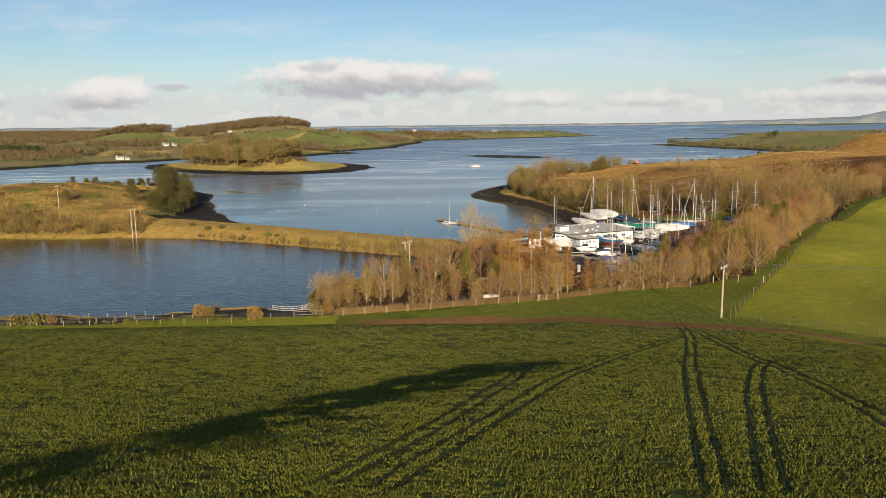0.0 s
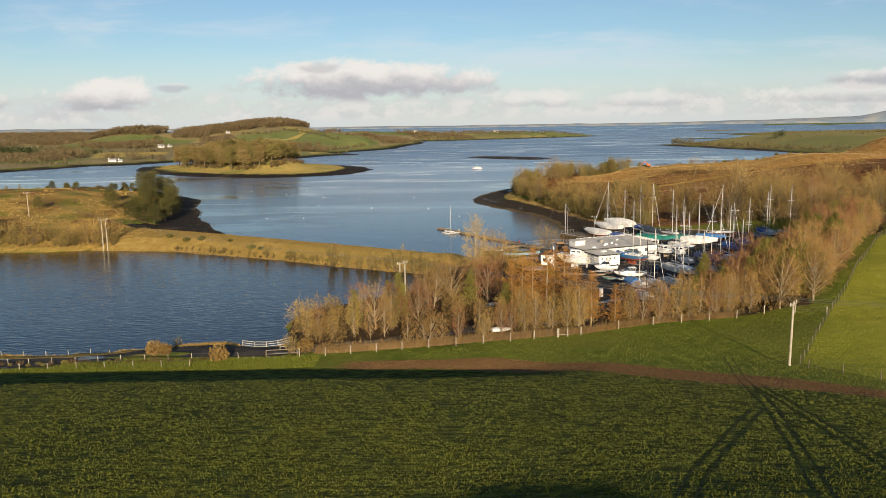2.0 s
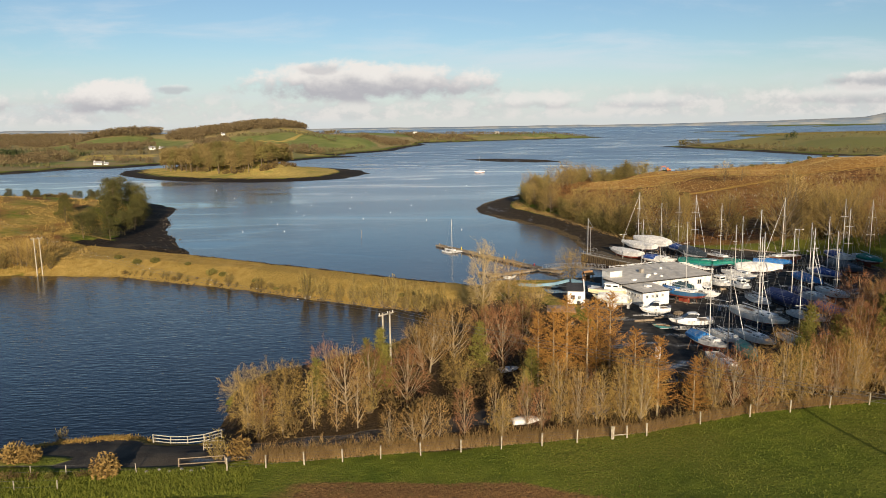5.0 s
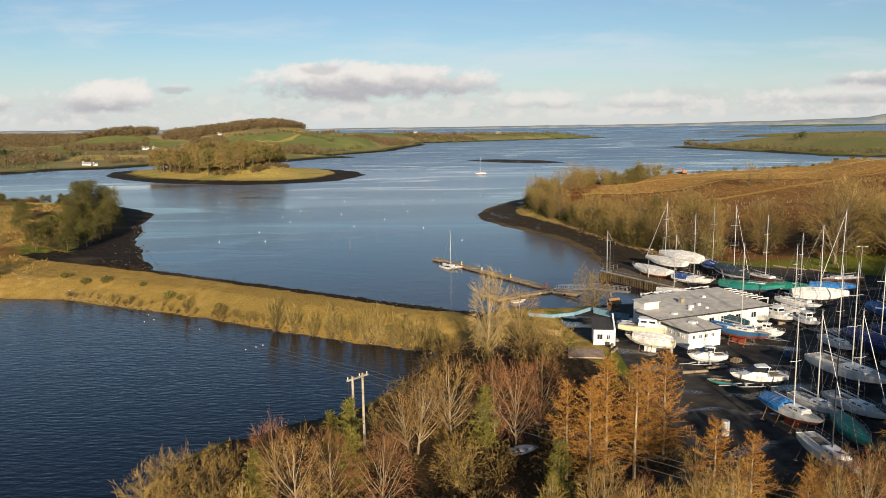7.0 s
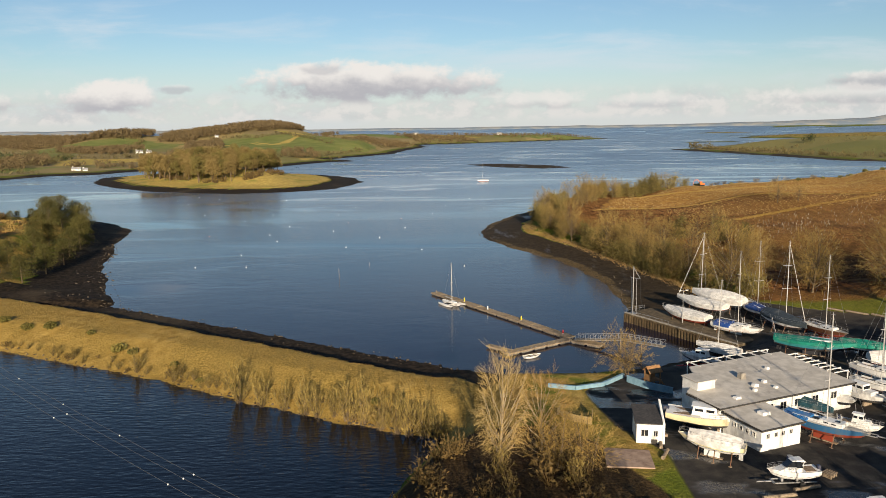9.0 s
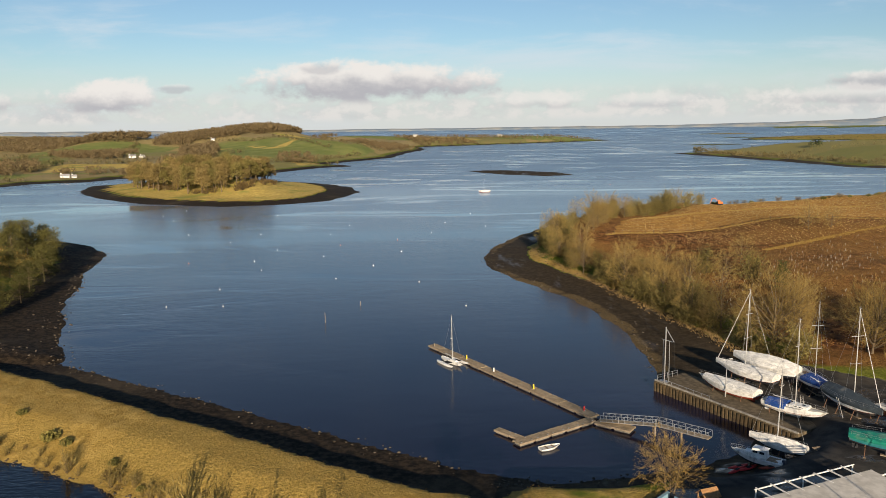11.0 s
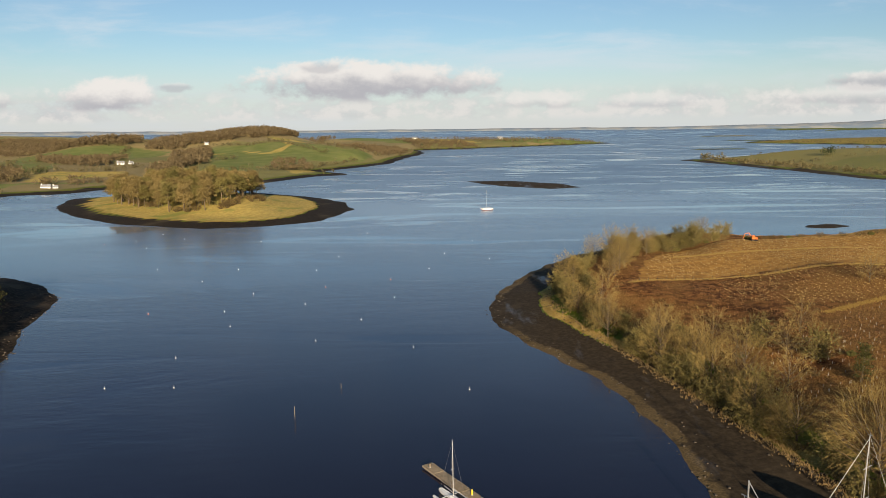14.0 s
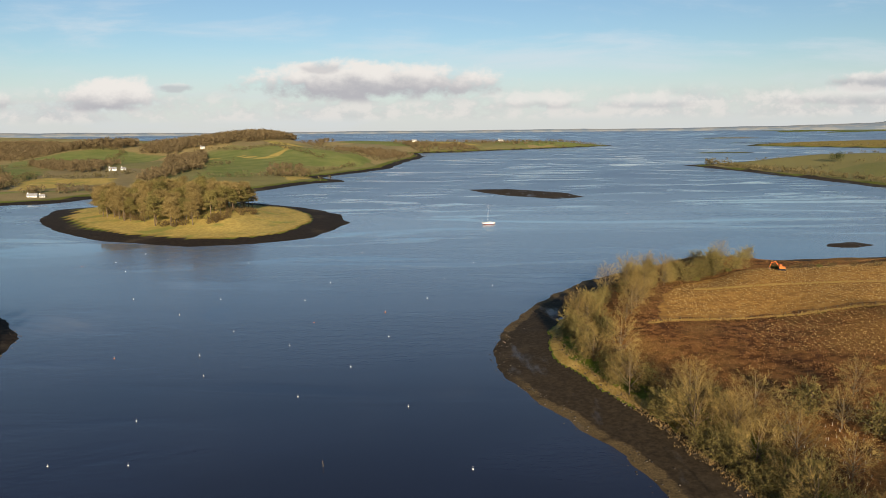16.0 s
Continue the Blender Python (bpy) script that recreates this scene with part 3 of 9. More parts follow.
    wire(nt, col, b.inputs["Base Color"])
    wet = mth(nt, "MULTIPLY", mudm, remap(nt, noise_tex(nt, scaled(nt, pos, (1.0, 0.30, 1), (5, 2, 0), (0, 0, 0.35)), 0.12, 5, 0.6), 0.56, 0.70))
    wet = mth(nt, "MULTIPLY", wet, remap(nt, px.outputs[0], 8, 24))
    puddle = mth(nt, "MULTIPLY", tarm, remap(nt, noise_tex(nt, scaled(nt, pos, (0.5, 1, 1), (3, 1, 0), (0, 0, 0.6)), 0.22, 4, 0.55), 0.54, 0.62))
    rough = mth(nt, "SUBTRACT", mth(nt, "MULTIPLY_ADD", wet, -0.45, 0.90), mth(nt, "MULTIPLY", puddle, 0.75))
    wire(nt, rough, b.inputs["Roughness"])
    wire(nt, mth(nt, "MULTIPLY_ADD", mth(nt, "MAXIMUM", puddle, wet), 0.4, 0.1), b.inputs["Specular IOR Level"])
    rise = mth(nt, "ADD", fine, mth(nt, "MULTIPLY", mid, 1.5))
    flat = mth(nt, "SUBTRACT", mth(nt, "SUBTRACT", 1.0, mth(nt, "MULTIPLY", mudm, 0.90)), mth(nt, "MULTIPLY", tarm, 0.85), clamp=True)
    bump(nt, b, mth(nt, "MULTIPLY", rise, flat), 0.9, 0.35)
    return m


def water_material():
    m, nt, b = material("lough_water", 0.06, spec=0.5)
    b.inputs["IOR"].default_value = 1.33
    pos = nt.nodes.new("ShaderNodeNewGeometry").outputs["Position"]
    yy = nt.nodes.new("ShaderNodeSeparateXYZ")
    wire(nt, pos, yy.inputs[0])
    # the lagoon behind the causeway is ruffled; the lough is calmer, with slicks
    lagoon = remap(nt, mth(nt, "ADD", yy.outputs[1], mth(nt, "MULTIPLY", yy.outputs[0], 0.55)), 196, 215, 1.0, 0.0)
    wide = noise_tex(nt, scaled(nt, pos, (0.35, 1.0, 1), (40, 0, 0), (0, 0, 0.25)), 0.011, 6, 0.55, 0.8)
    swirl = noise_tex(nt, scaled(nt, pos, (0.30, 1.0, 1), (7, 3, 0), (0, 0, -0.18)), 0.020, 7, 0.62, 1.6)
    calm = remap(nt, wide, 0.40, 0.60)
    slick = mth(nt, "MULTIPLY", remap(nt, swirl, 0.52, 0.64), mth(nt, "SUBTRACT", 1.0, lagoon))
    chop = noise_tex(nt, scaled(nt, pos, (0.8, 1.5, 1), (0, 0, 0), (0, 0, -0.35)), 0.62, 3, 0.6)
    swell = noise_tex(nt, scaled(nt, pos, (0.7, 1.5, 1), (9, 4, 0), (0, 0, -0.3)), 0.16, 3, 0.55)
    wavelets = noise_tex(nt, scaled(nt, pos, (0.45, 1.5, 1), (2, 8, 0), (0, 0, 0.5)), 1.1, 2, 0.5)
    near_tone = mixc(nt, lagoon, mixc(nt, calm, (0.009, 0.008, 0.018), (0.0125, 0.0128, 0.029)), (0.003, 0.004, 0.008))
    # base colour paler and bluer far out, in place of reflected sky and haze
    wire(nt, mixc(nt, remap(nt, yy.outputs[1], 245, 640), near_tone, (0.115, 0.168, 0.246)), b.inputs["Base Color"])
    h = mth(nt, "ADD", chop, mth(nt, "MULTIPLY", swell, 1.6))
    open_water = remap(nt, yy.outputs[1], 250, 1100)
    h = mth(nt, "MULTIPLY", h, mth(nt, "MULTIPLY_ADD", calm, 0.22, 0.17))
    h = mth(nt, "MULTIPLY", h, mth(nt, "MULTIPLY_ADD", slick, -0.85, 1.0))
    h = mth(nt, "ADD", h, mth(nt, "MULTIPLY", mth(nt, "MULTIPLY", wavelets, lagoon), 0.75))
    rough = mth(nt, "ADD", mth(nt, "MULTIPLY_ADD", calm, 0.05, 0.13), mth(nt, "MULTIPLY", open_water, 0.20))
    wire(nt, mth(nt, "MULTIPLY", rough, mth(nt, "MULTIPLY", mth(nt, "MULTIPLY_ADD", slick, -0.75, 1.0), mth(nt, "MULTIPLY_ADD", lagoon, -0.5, 1.0))), b.inputs["Roughness"])
    bump(nt, b, h, 1.0, 0.10)
    return m


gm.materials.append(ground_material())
# water: one sheet, lifting a little at the far rim, where the true one bends away to the horizon
wx = np.array([-4700, -3600, -2600, -1600, -800, -300, 0, 300, 800, 1600, 2600, 3600, 4700], float)
wy = np.array([-700, -200, 120, 400, 900, 1600, 2400, 3200, 3600, 3800, 4000, 4200, 4400, 4600, 4760], float)
WX, WY = np.meshgrid(wx, wy)
WZ = rim_lift(WX, WY)
wm = bpy.data.meshes.new("water")
wid = np.arange(WX.size).reshape(WX.shape)
wm.from_pydata(np.stack([WX, WY, WZ], -1).reshape(-1, 3).tolist(), [], np.stack([wid[:-1, :-1], wid[:-1, 1:], wid[1:, 1:], wid[1:, :-1]], -1).reshape(-1, 4).tolist())
wm.shade_smooth()
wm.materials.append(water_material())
water = tagged(new("water", wm), "dark blue rippled lough water with calm streaks, sky sheen painted in far out", "water", kind="structure")

# far coast along the horizon, with a hill
def coast():
    n = 160
    az = np.linspace(-0.95, 0.95, n)
    u = np.tan(az)
    top = 50 + 7 * ripple(az * 1000, az * 0, 260, 3) * 0.6 + 6 * ripple(az * 1000, az * 0, 60, 1) * 0.4
    top = top + 40 * np.exp(-((u - 0.620) / 0.038) ** 2) + 10 * np.exp(-((u - 0.56) / 0.08) ** 2) + 10 * smooth(u, 0.25, 0.5) + 8 * (1 - smooth(u, -0.5, -0.2))
    verts, faces = [], []
    for k in range(n):
        for r, z in ((4690, 25), (4700, 38), (4740, top[k] * 0.62 + 20), (4780, top[k])):
            verts.append((r * math.sin(az[k]), r * math.cos(az[k]), z))
    for k in range(n - 1):
        for j in range(3):
            a = k * 4 + j
            faces.append((a, a + 4, a + 5, a + 1))
    me = bpy.data.meshes.new("backdrop")
    me.from_pydata(verts, [], faces)
    me.shade_smooth()
    m, nt, b = material("haze_tinted_coast", 1.0, spec=0.0)
    pos = nt.nodes.new("ShaderNodeNewGeometry").outputs["Position"]
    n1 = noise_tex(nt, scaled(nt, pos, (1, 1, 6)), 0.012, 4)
    # blue-grey base colours carry the haze of distance
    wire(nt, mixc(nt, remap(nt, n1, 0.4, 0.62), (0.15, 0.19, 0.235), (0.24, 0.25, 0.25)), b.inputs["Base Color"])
    me.materials.append(m)
    return tagged(new("backdrop", me), "low coast and hill along the horizon, haze painted into its colour", "distant coast", kind="structure")


coast()

# ---------------------------------------------------------------- common parts
def part(name, me, mat, parent=None, label=""):
    """A mesh object under a thing, or under a part of it. me: a mesh, a bmesh, or (verts, faces)."""
    if isinstance(me, bmesh.types.BMesh):
        b, me = me, bpy.data.meshes.new(name)
        b.to_mesh(me)
        b.free()
    elif isinstance(me, tuple):
        v, f = me
        me = bpy.data.meshes.new(name)
        if isinstance(f, np.ndarray):
            fill_mesh(me, v, f)
        else:
            me.from_pydata([tuple(p) for p in v], [], f)
    if not me.materials:
        me.materials.append(mat)
    ob = new(name, me)
    if parent is not None:
        ob.parent = parent
    if label:
        ob["label"] = label
    return ob


def thing(name, label, category, m=None, group="", kind=""):
    """An Empty at the base of a thing."""
    ob = tagged(new(name), label, category, group, kind)
    ob.empty_display_size = 0.2
    if m is not None:
        ob.matrix_basis = m
    return ob


def varied(name, a, c, rough=0.8, scale=4.0, spec=0.2, metal=0.0, by_object=0.0, relief=0.0, dirt=None):
    """A material between two tones, by noise in the thing's own space and, by_object, from thing to thing."""
    m, nt, b = material(name, rough, metal, spec)
    co = nt.nodes.new("ShaderNodeTexCoord").outputs["Object"]
    n1, n2 = noise_tex(nt, co, scale, 5, 0.6), noise_tex(nt, co, scale * 0.17, 3, 0.5)
    f = mth(nt, "ADD", mth(nt, "MULTIPLY", remap(nt, n1, 0.35, 0.68), 0.7), mth(nt, "MULTIPLY", remap(nt, n2, 0.4, 0.62), 0.3))
    if by_object:
        rnd = nt.nodes.new("ShaderNodeObjectInfo").outputs["Random"]
        f = mth(nt, "ADD", f, mth(nt, "MULTIPLY_ADD", rnd, by_object, -0.5 * by_object), clamp=True)
    col = mixc(nt, f, a, c)
    if dirt:
        n3 = noise_tex(nt, scaled(nt, co, (1, 1, 0.35)), scale * 0.6, 5, 0.65)
        col = mixc(nt, remap(nt, n3, 0.54, 0.74, 0, 0.65), col, dirt)
    wire(nt, col, b.inputs["Base Color"])
    if relief:
        bump(nt, b, n1, 0.6, relief)
    return m


def leafy(name, a, c, through_light=0.25, rough=0.7):
    """Foliage or twigs: tone from piece to piece and from plant to plant."""
    m, nt, b = material(name, rough, spec=0.15)
    isl = nt.nodes.new("ShaderNodeNewGeometry").outputs["Random Per Island"]
    rnd = nt.nodes.new("ShaderNodeObjectInfo").outputs["Random"]
    f = mth(nt, "ADD", mth(nt, "MULTIPLY", isl, 0.7), mth(nt, "MULTIPLY", rnd, 0.45), clamp=True)
    wire(nt, mixc(nt, f, a, c), b.inputs["Base Color"])
    if through_light:
        tr = nt.nodes.new("ShaderNodeBsdfTranslucent")
        wire(nt, mixc(nt, f, a, c), tr.inputs[0])
        mx = nt.nodes.new("ShaderNodeMixShader")
        mx.inputs[0].default_value = through_light
        wire(nt, b.outputs[0], mx.inputs[1])
        wire(nt, tr.outputs[0], mx.inputs[2])
        wire(nt, mx.outputs[0], nt.nodes["Material Output"].inputs[0])
    return m


BARK = varied("grey_brown_bark", (0.07, 0.05, 0.03), (0.20, 0.15, 0.09), 0.9, 3, by_object=0.3, relief=0.03)
BARK_PALE = varied("pale_bark", (0.17, 0.125, 0.07), (0.42, 0.34, 0.22), 0.85, 3, by_object=0.3, relief=0.02)
TWIG_TAN = leafy("tan_twigs", (0.158, 0.092, 0.029), (0.46, 0.286, 0.092), 0.17)
TWIG_GOLD = leafy("golden_twigs", (0.23, 0.145, 0.038), (0.50, 0.34, 0.102))
TWIG_PLUM = leafy("purple_brown_twigs", (0.130, 0.060, 0.027), (0.345, 0.166, 0.070), 0.16)
TWIG_GREY = leafy("grey_brown_twigs", (0.120, 0.080, 0.027), (0.39, 0.27, 0.086), 0.12)
TWIG_STRAW = leafy("straw_twigs", (0.28, 0.19, 0.065), (0.56, 0.405, 0.160))
TWIG_OLIVE = leafy("olive_brown_twigs", (0.12, 0.088, 0.026), (0.36, 0.265, 0.080))
LARCH = leafy("russet_larch_twigs", (0.23, 0.108, 0.024), (0.48, 0.250, 0.060), 0.22)
BRAMBLE = leafy("brown_bramble_stems", (0.045, 0.032, 0.012), (0.170, 0.112, 0.040), 0.05)
RUST = leafy("withered_leaves", (0.16, 0.095, 0.028), (0.33, 0.215, 0.068))
NEEDLE = leafy("pine_needles", (0.028, 0.032, 0.009), (0.130, 0.114, 0.031), 0.12)
IVY = leafy("ivy_leaves", (0.060, 0.053, 0.015), (0.29, 0.225, 0.072), 0.1)
GORSE = leafy("gorse_needles", (0.06, 0.062, 0.016), (0.21, 0.175, 0.046), 0.15)
STRAW = leafy("withered_grass", (0.25, 0.155, 0.038), (0.50, 0.335, 0.10), 0.3)
REED = leafy("dead_reed_stems", (0.22, 0.13, 0.045), (0.42, 0.29, 0.12), 0.3)


class Soup:
    """Triangles of a plant, gathered piece by piece."""

    def __init__(self):
        self.v, self.f = [], []

    def tube(self, pts, radii, sides):
        n0 = len(self.v)
        for k, (p, r) in enumerate(zip(pts, radii)):
            d = pts[min(k + 1, len(pts) - 1)] - pts[max(k - 1, 0)]
            a = d.cross(Vector((0.31, 0.95, 0.12)))
            a = a.normalized() if a.length > 1e-5 else Vector((1, 0, 0))
            c = d.cross(a).normalized()
            for s in range(sides):
                w = 2 * math.pi * s / sides
                self.v.append(p + (a * math.cos(w) + c * math.sin(w)) * r)
        for k in range(len(pts) - 1):
            for s in range(sides):
                i, j = n0 + k * sides + s, n0 + k * sides + (s + 1) % sides
                self.f += [(i, j, j + sides), (i, j + sides, i + sides)]

    def sliver(self, p, d, w, rng):
        """A twig, blade or needle: one thin triangle."""
        a = d.cross(Vector((rng.uniform(-1, 1), rng.uniform(-1, 1), rng.uniform(-1, 1))))
        a = a.normalized() * w * 0.5 if a.length > 1e-6 else Vector((w * 0.5, 0, 0))
        n = len(self.v)
        self.v += [p - a, p + a, p + d]
        self.f.append((n, n + 1, n + 2))

    def mesh(self):
        return np.array([tuple(p) for p in self.v], np.float32), np.array(self.f, np.int32)


def rnd_dir(rng):
    z = rng.uniform(-1, 1)
    a = rng.uniform(0, 6.283)
    r = math.sqrt(1 - z * z)
    return Vector((r * math.cos(a), r * math.sin(a), z))


def limb(soup, p, d, length, r, sides, rng, lift=0.25, segs=3, wob=0.18):
    """A bent, tapered limb; returns its points."""
    pts, radii = [p.copy()], [r]
    for k in range(segs):
        d = (d + rnd_dir(rng) * wob + Vector((0, 0, lift / segs))).normalized()
        p = p + d * (length / segs)
        pts.append(p.copy())
        radii.append(r * (1 - 0.8 * (k + 1) / segs))
    soup.tube(pts, radii, sides)
    return pts, d


def bare_tree(seed, H, spread, stem=0.3, boughs=20, branches=7, twigs=13, trunk_r=0.016, droop=0.0, stems=1, thick=0.035, ivy=0, low=-0.25, shell=700):
    """A leafless broadleaf: stem, boughs that fan out to a domed crown, branches and a haze of twigs."""
    rng = random.Random(seed)
    wood, crown = Soup(), Soup()
    for s in range(stems):
        az0 = rng.uniform(0, 6.283) if stems == 1 else 6.283 * s / stems + rng.uniform(-0.4, 0.4)
        lean = Vector((math.cos(az0), math.sin(az0), 0)) * (0.10 if stems == 1 else 0.42) * spread
        h = H * (1.0 if s == 0 else rng.uniform(0.82, 0.95))
        reach = spread * (1.0 if stems == 1 else 0.72)
        base = Vector((0, 0, -0.3)) + lean * (0.0 if stems == 1 else 0.25)
        top = lean + Vector((0, 0, h * 0.90))
        n, pts, r = 6, [base], [h * trunk_r * 1.3]
        for k in range(n):
            t = (k + 1) / n
            wob = Vector((rng.uniform(-1, 1), rng.uniform(-1, 1), 0)) * h * 0.010
            pts.append(base.lerp(top, t) + wob)
            r.append(h * trunk_r * (1 - 0.93 * t) + 0.008)
        wood.tube(pts, r, 6)
        mid = Vector((lean.x, lean.y, h * (stem + (1 - stem) * 0.42)))
        up, down = h - mid.z, mid.z - h * stem * 0.8
        for b in range(boughs):
            q = (b + 0.5) / boughs
            sel = low + (0.98 - low) * q
            cel = math.sqrt(max(0.0, 1 - sel * sel))
            az = b * 2.39996 + rng.uniform(-0.35, 0.35)
            out = Vector((math.cos(az), math.sin(az), 0))
            tip = mid + out * reach * cel * rng.uniform(0.74, 0.96) + Vector((0, 0, (up if sel > 0 else down) * sel * rng.uniform(0.88, 1.0)))
            f = min(0.93, max(stem * 0.75, (tip.z / h) * 0.62 - 0.10 * cel + rng.uniform(-0.05, 0.05)))
            k = min(int(f * n), n - 1)
            p = pts[k].lerp(pts[k + 1], f * n - k)
            flat = Vector((tip.x - p.x, tip.y - p.y, 0))
            ctrl = p + flat * 0.5 + Vector((0, 0, (tip.z - p.z) * (0.38 + droop)))
            path = []
            for j in range(5):
                t = j / 4
                w = rnd_dir(rng) * reach * 0.03 * (0 if j in (0, 4) else 1)
                path.append(p * (1 - t) ** 2 + ctrl * 2 * t * (1 - t) + tip * t * t + w)
            r0 = h * trunk_r * 0.50 * (1.1 - f)
            wood.tube(path, [r0 * (1 - 0.82 * j / 4) + 0.006 for j in range(5)], 4)
            for c in range(branches):
                u = 0.35 + 0.65 * (c + rng.random()) / branches
                j = min(int(u * 4), 3)
                o = path[j].lerp(path[j + 1], u * 4 - j)
                tang = (path[j + 1] - path[j]).normalized()
                radial = (o - mid).normalized()
                d = (tang * 0.45 + radial * 0.48 + rnd_dir(rng) * 1.0 + Vector((0, 0, 0.12 - droop))).normalized()
                bl = reach * (0.52 - 0.18 * u) * rng.uniform(0.7, 1.2)
                e = o + d * bl
                crown.tube([o, e], [max(r0 * 0.32, 0.016), 0.007], 3)
                for _ in range(twigs):
                    x = rng.uniform(0.15, 1.0)
                    tw = (d * 0.80 + radial * 0.45 + rnd_dir(rng) * 0.60 + Vector((0, 0, 0.08 - droop))).normalized()
                    crown.sliver(o.lerp(e, x) + rnd_dir(rng) * 0.16 * bl, tw * rng.uniform(0.5, 1.25) * (0.32 + 0.066 * h), thick * rng.uniform(0.6, 1.0), rng)
        for _ in range(shell // stems):
            sel = rng.uniform(low, 1.0)
            cel = math.sqrt(max(0.0, 1 - sel * sel))
            az = rng.uniform(0, 6.283)
            out = Vector((math.cos(az) * reach * cel, math.sin(az) * reach * cel, (up if sel > 0 else down) * sel))
            tw = (out.normalized() * 0.9 + rnd_dir(rng) * 0.40 + Vector((0, 0, 0.15 - droop))).normalized()
            crown.sliver(mid + out * rng.uniform(0.60, 0.90), tw * rng.uniform(0.4, 1.0) * (0.30 + 0.055 * h), thick * rng.uniform(0.6, 1.0), rng)
        for _ in range(ivy // stems):
            f = rng.random() ** 0.8 * 0.82
            k = min(int(f * n), n - 1)
            a = rng.uniform(0, 6.283)
            rr = h * 0.03 + rng.random() ** 1.4 * reach * (0.25 + 0.45 * math.sin(math.pi * min(1, f + 0.1)))
            o = pts[k].lerp(pts[k + 1], f * n - k) + Vector((math.cos(a) * rr, math.sin(a) * rr, rng.uniform(-0.4, 0.4)))
            crown.sliver(o, rnd_dir(rng) * rng.uniform(0.35, 0.6), 0.34, rng)
    return wood.mesh(), crown.mesh()


def larch_tree(seed, H, spread, twigs=24, thick=0.06):
    rng = random.Random(seed)
    wood, crown = Soup(), Soup()
    wood.tube([Vector((0, 0, -0.3)), Vector((0.05, 0, H * 0.3)), Vector((0, 0.06, H * 0.65)), Vector((0, 0, H))], [H * 0.016, H * 0.012, H * 0.007, 0.015], 6)
    n = int(H * 9.5)
    for b in range(n):
        t = 0.14 + 0.84 * (b + rng.random()) / n
        az = b * 2.4 + rng.uniform(-0.5, 0.5)
        el = rng.uniform(-0.22, 0.25) + 0.40 * t
        bl = spread * (1.02 - t) ** 0.60 * rng.uniform(0.55, 1.15) + 0.2
        d = Vector((math.cos(az) * math.cos(el), math.sin(az) * math.cos(el), math.sin(el)))
        p = Vector((0, 0, H * t))
        bp, bd = limb(crown, p, d, bl, 0.035 * (1.1 - t) + 0.012, 3, rng, 0.22, 2, 0.1)
        for w in range(twigs):
            x = rng.uniform(0.12, 1)
            o = bp[0].lerp(bp[1], x * 2) if x < 0.5 else bp[1].lerp(bp[2], x * 2 - 1)
            tw = (bd * 0.55 + rnd_dir(rng) * 0.85 + Vector((0, 0, -0.10))).normalized() * rng.uniform(0.35, 0.9) * (0.6 + 0.4 * (1 - t))
            crown.sliver(o, tw, thick, rng)
    return wood.mesh(), crown.mesh()


def pine_tree(seed, H, spread, clumps=34, needles=46, bare=0.3, size=0.55, loose=0.55):
    rng = random.Random(seed)
    wood, crown = Soup(), Soup()
    bend = Vector((rng.uniform(-0.4, 0.4), rng.uniform(-0.4, 0.4), 0))
    top = Vector((bend.x, bend.y, H * 0.95))
    wood.tube([Vector((0, 0, -0.3)), bend * 0.4 + Vector((0, 0, H * 0.4)), top], [H * 0.024, H * 0.017, 0.03], 6)
    for c in range(clumps):
        t = bare + (1 - bare) * ((c + rng.random()) / clumps) ** 0.85
        az = c * 2.4 + rng.uniform(-0.6, 0.6)
        rr = spread * (1.12 - t) ** 0.55 * rng.uniform(0.45, 1.1) * (0.55 + 0.45 * min(1, (t - bare) * 5 + 0.3))
        p0 = Vector((bend.x * t, bend.y * t, H * t * 0.92))
        c0 = p0 + Vector((math.cos(az) * rr, math.sin(az) * rr, rng.uniform(0, 0.09) * H))
        wood.tube([p0, p0.lerp(c0, 0.6) + Vector((0, 0, -0.1)), c0], [0.06, 0.04, 0.015], 3)
        cs = spread * rng.uniform(0.28, 0.48)
        for w in range(needles):
            d = rnd_dir(rng)
            d.z = abs(d.z) * 0.8 + 0.1
            q = c0 + Vector((rng.gauss(0, loose) * cs, rng.gauss(0, loose) * cs, rng.gauss(0, loose * 0.55) * cs))
            crown.sliver(q, d * size * rng.uniform(0.7, 1.3), size * 0.42, rng)
    return wood.mesh(), crown.mesh()


def bush_mesh(seed, H, R, stems=26, twigs=9, leaves=0, thick=0.045):
    rng = random.Random(seed)
    wood, crown = Soup(), Soup()
    for s in range(stems):
        az, tip = rng.uniform(0, 6.283), rng.random() ** 0.6
        d = Vector((math.cos(az) * R * tip, math.sin(az) * R * tip, H * (1.05 - 0.5 * tip * tip) * rng.uniform(0.75, 1.1)))
        p = Vector((math.cos(az) * R * 0.2 * tip, math.sin(az) * R * 0.2 * tip, -0.15))
        bp, bd = limb(wood, p, d.normalized(), d.length, 0.03, 3, rng, 0.15, 2, 0.15)
        for w in range(twigs):
            x = rng.uniform(0.15, 1)
            o = bp[0].lerp(bp[1], x * 2) if x < 0.5 else bp[1].lerp(bp[2], x * 2 - 1)
            crown.sliver(o, (bd + rnd_dir(rng) * 0.8).normalized() * rng.uniform(0.3, 0.7) * (0.4 + H * 0.14), thick, rng)
    for _ in range(leaves):
        d = rnd_dir(rng)
        k = rng.random() ** 0.4
        crown.sliver(Vector((d.x * R * k, d.y * R * k, max(0.0, H * 0.42 + d.z * H * 0.5 * k))), rnd_dir(rng) * 0.42, 0.3, rng)
    return wood.mesh(), crown.mesh()


PLANTS = {}


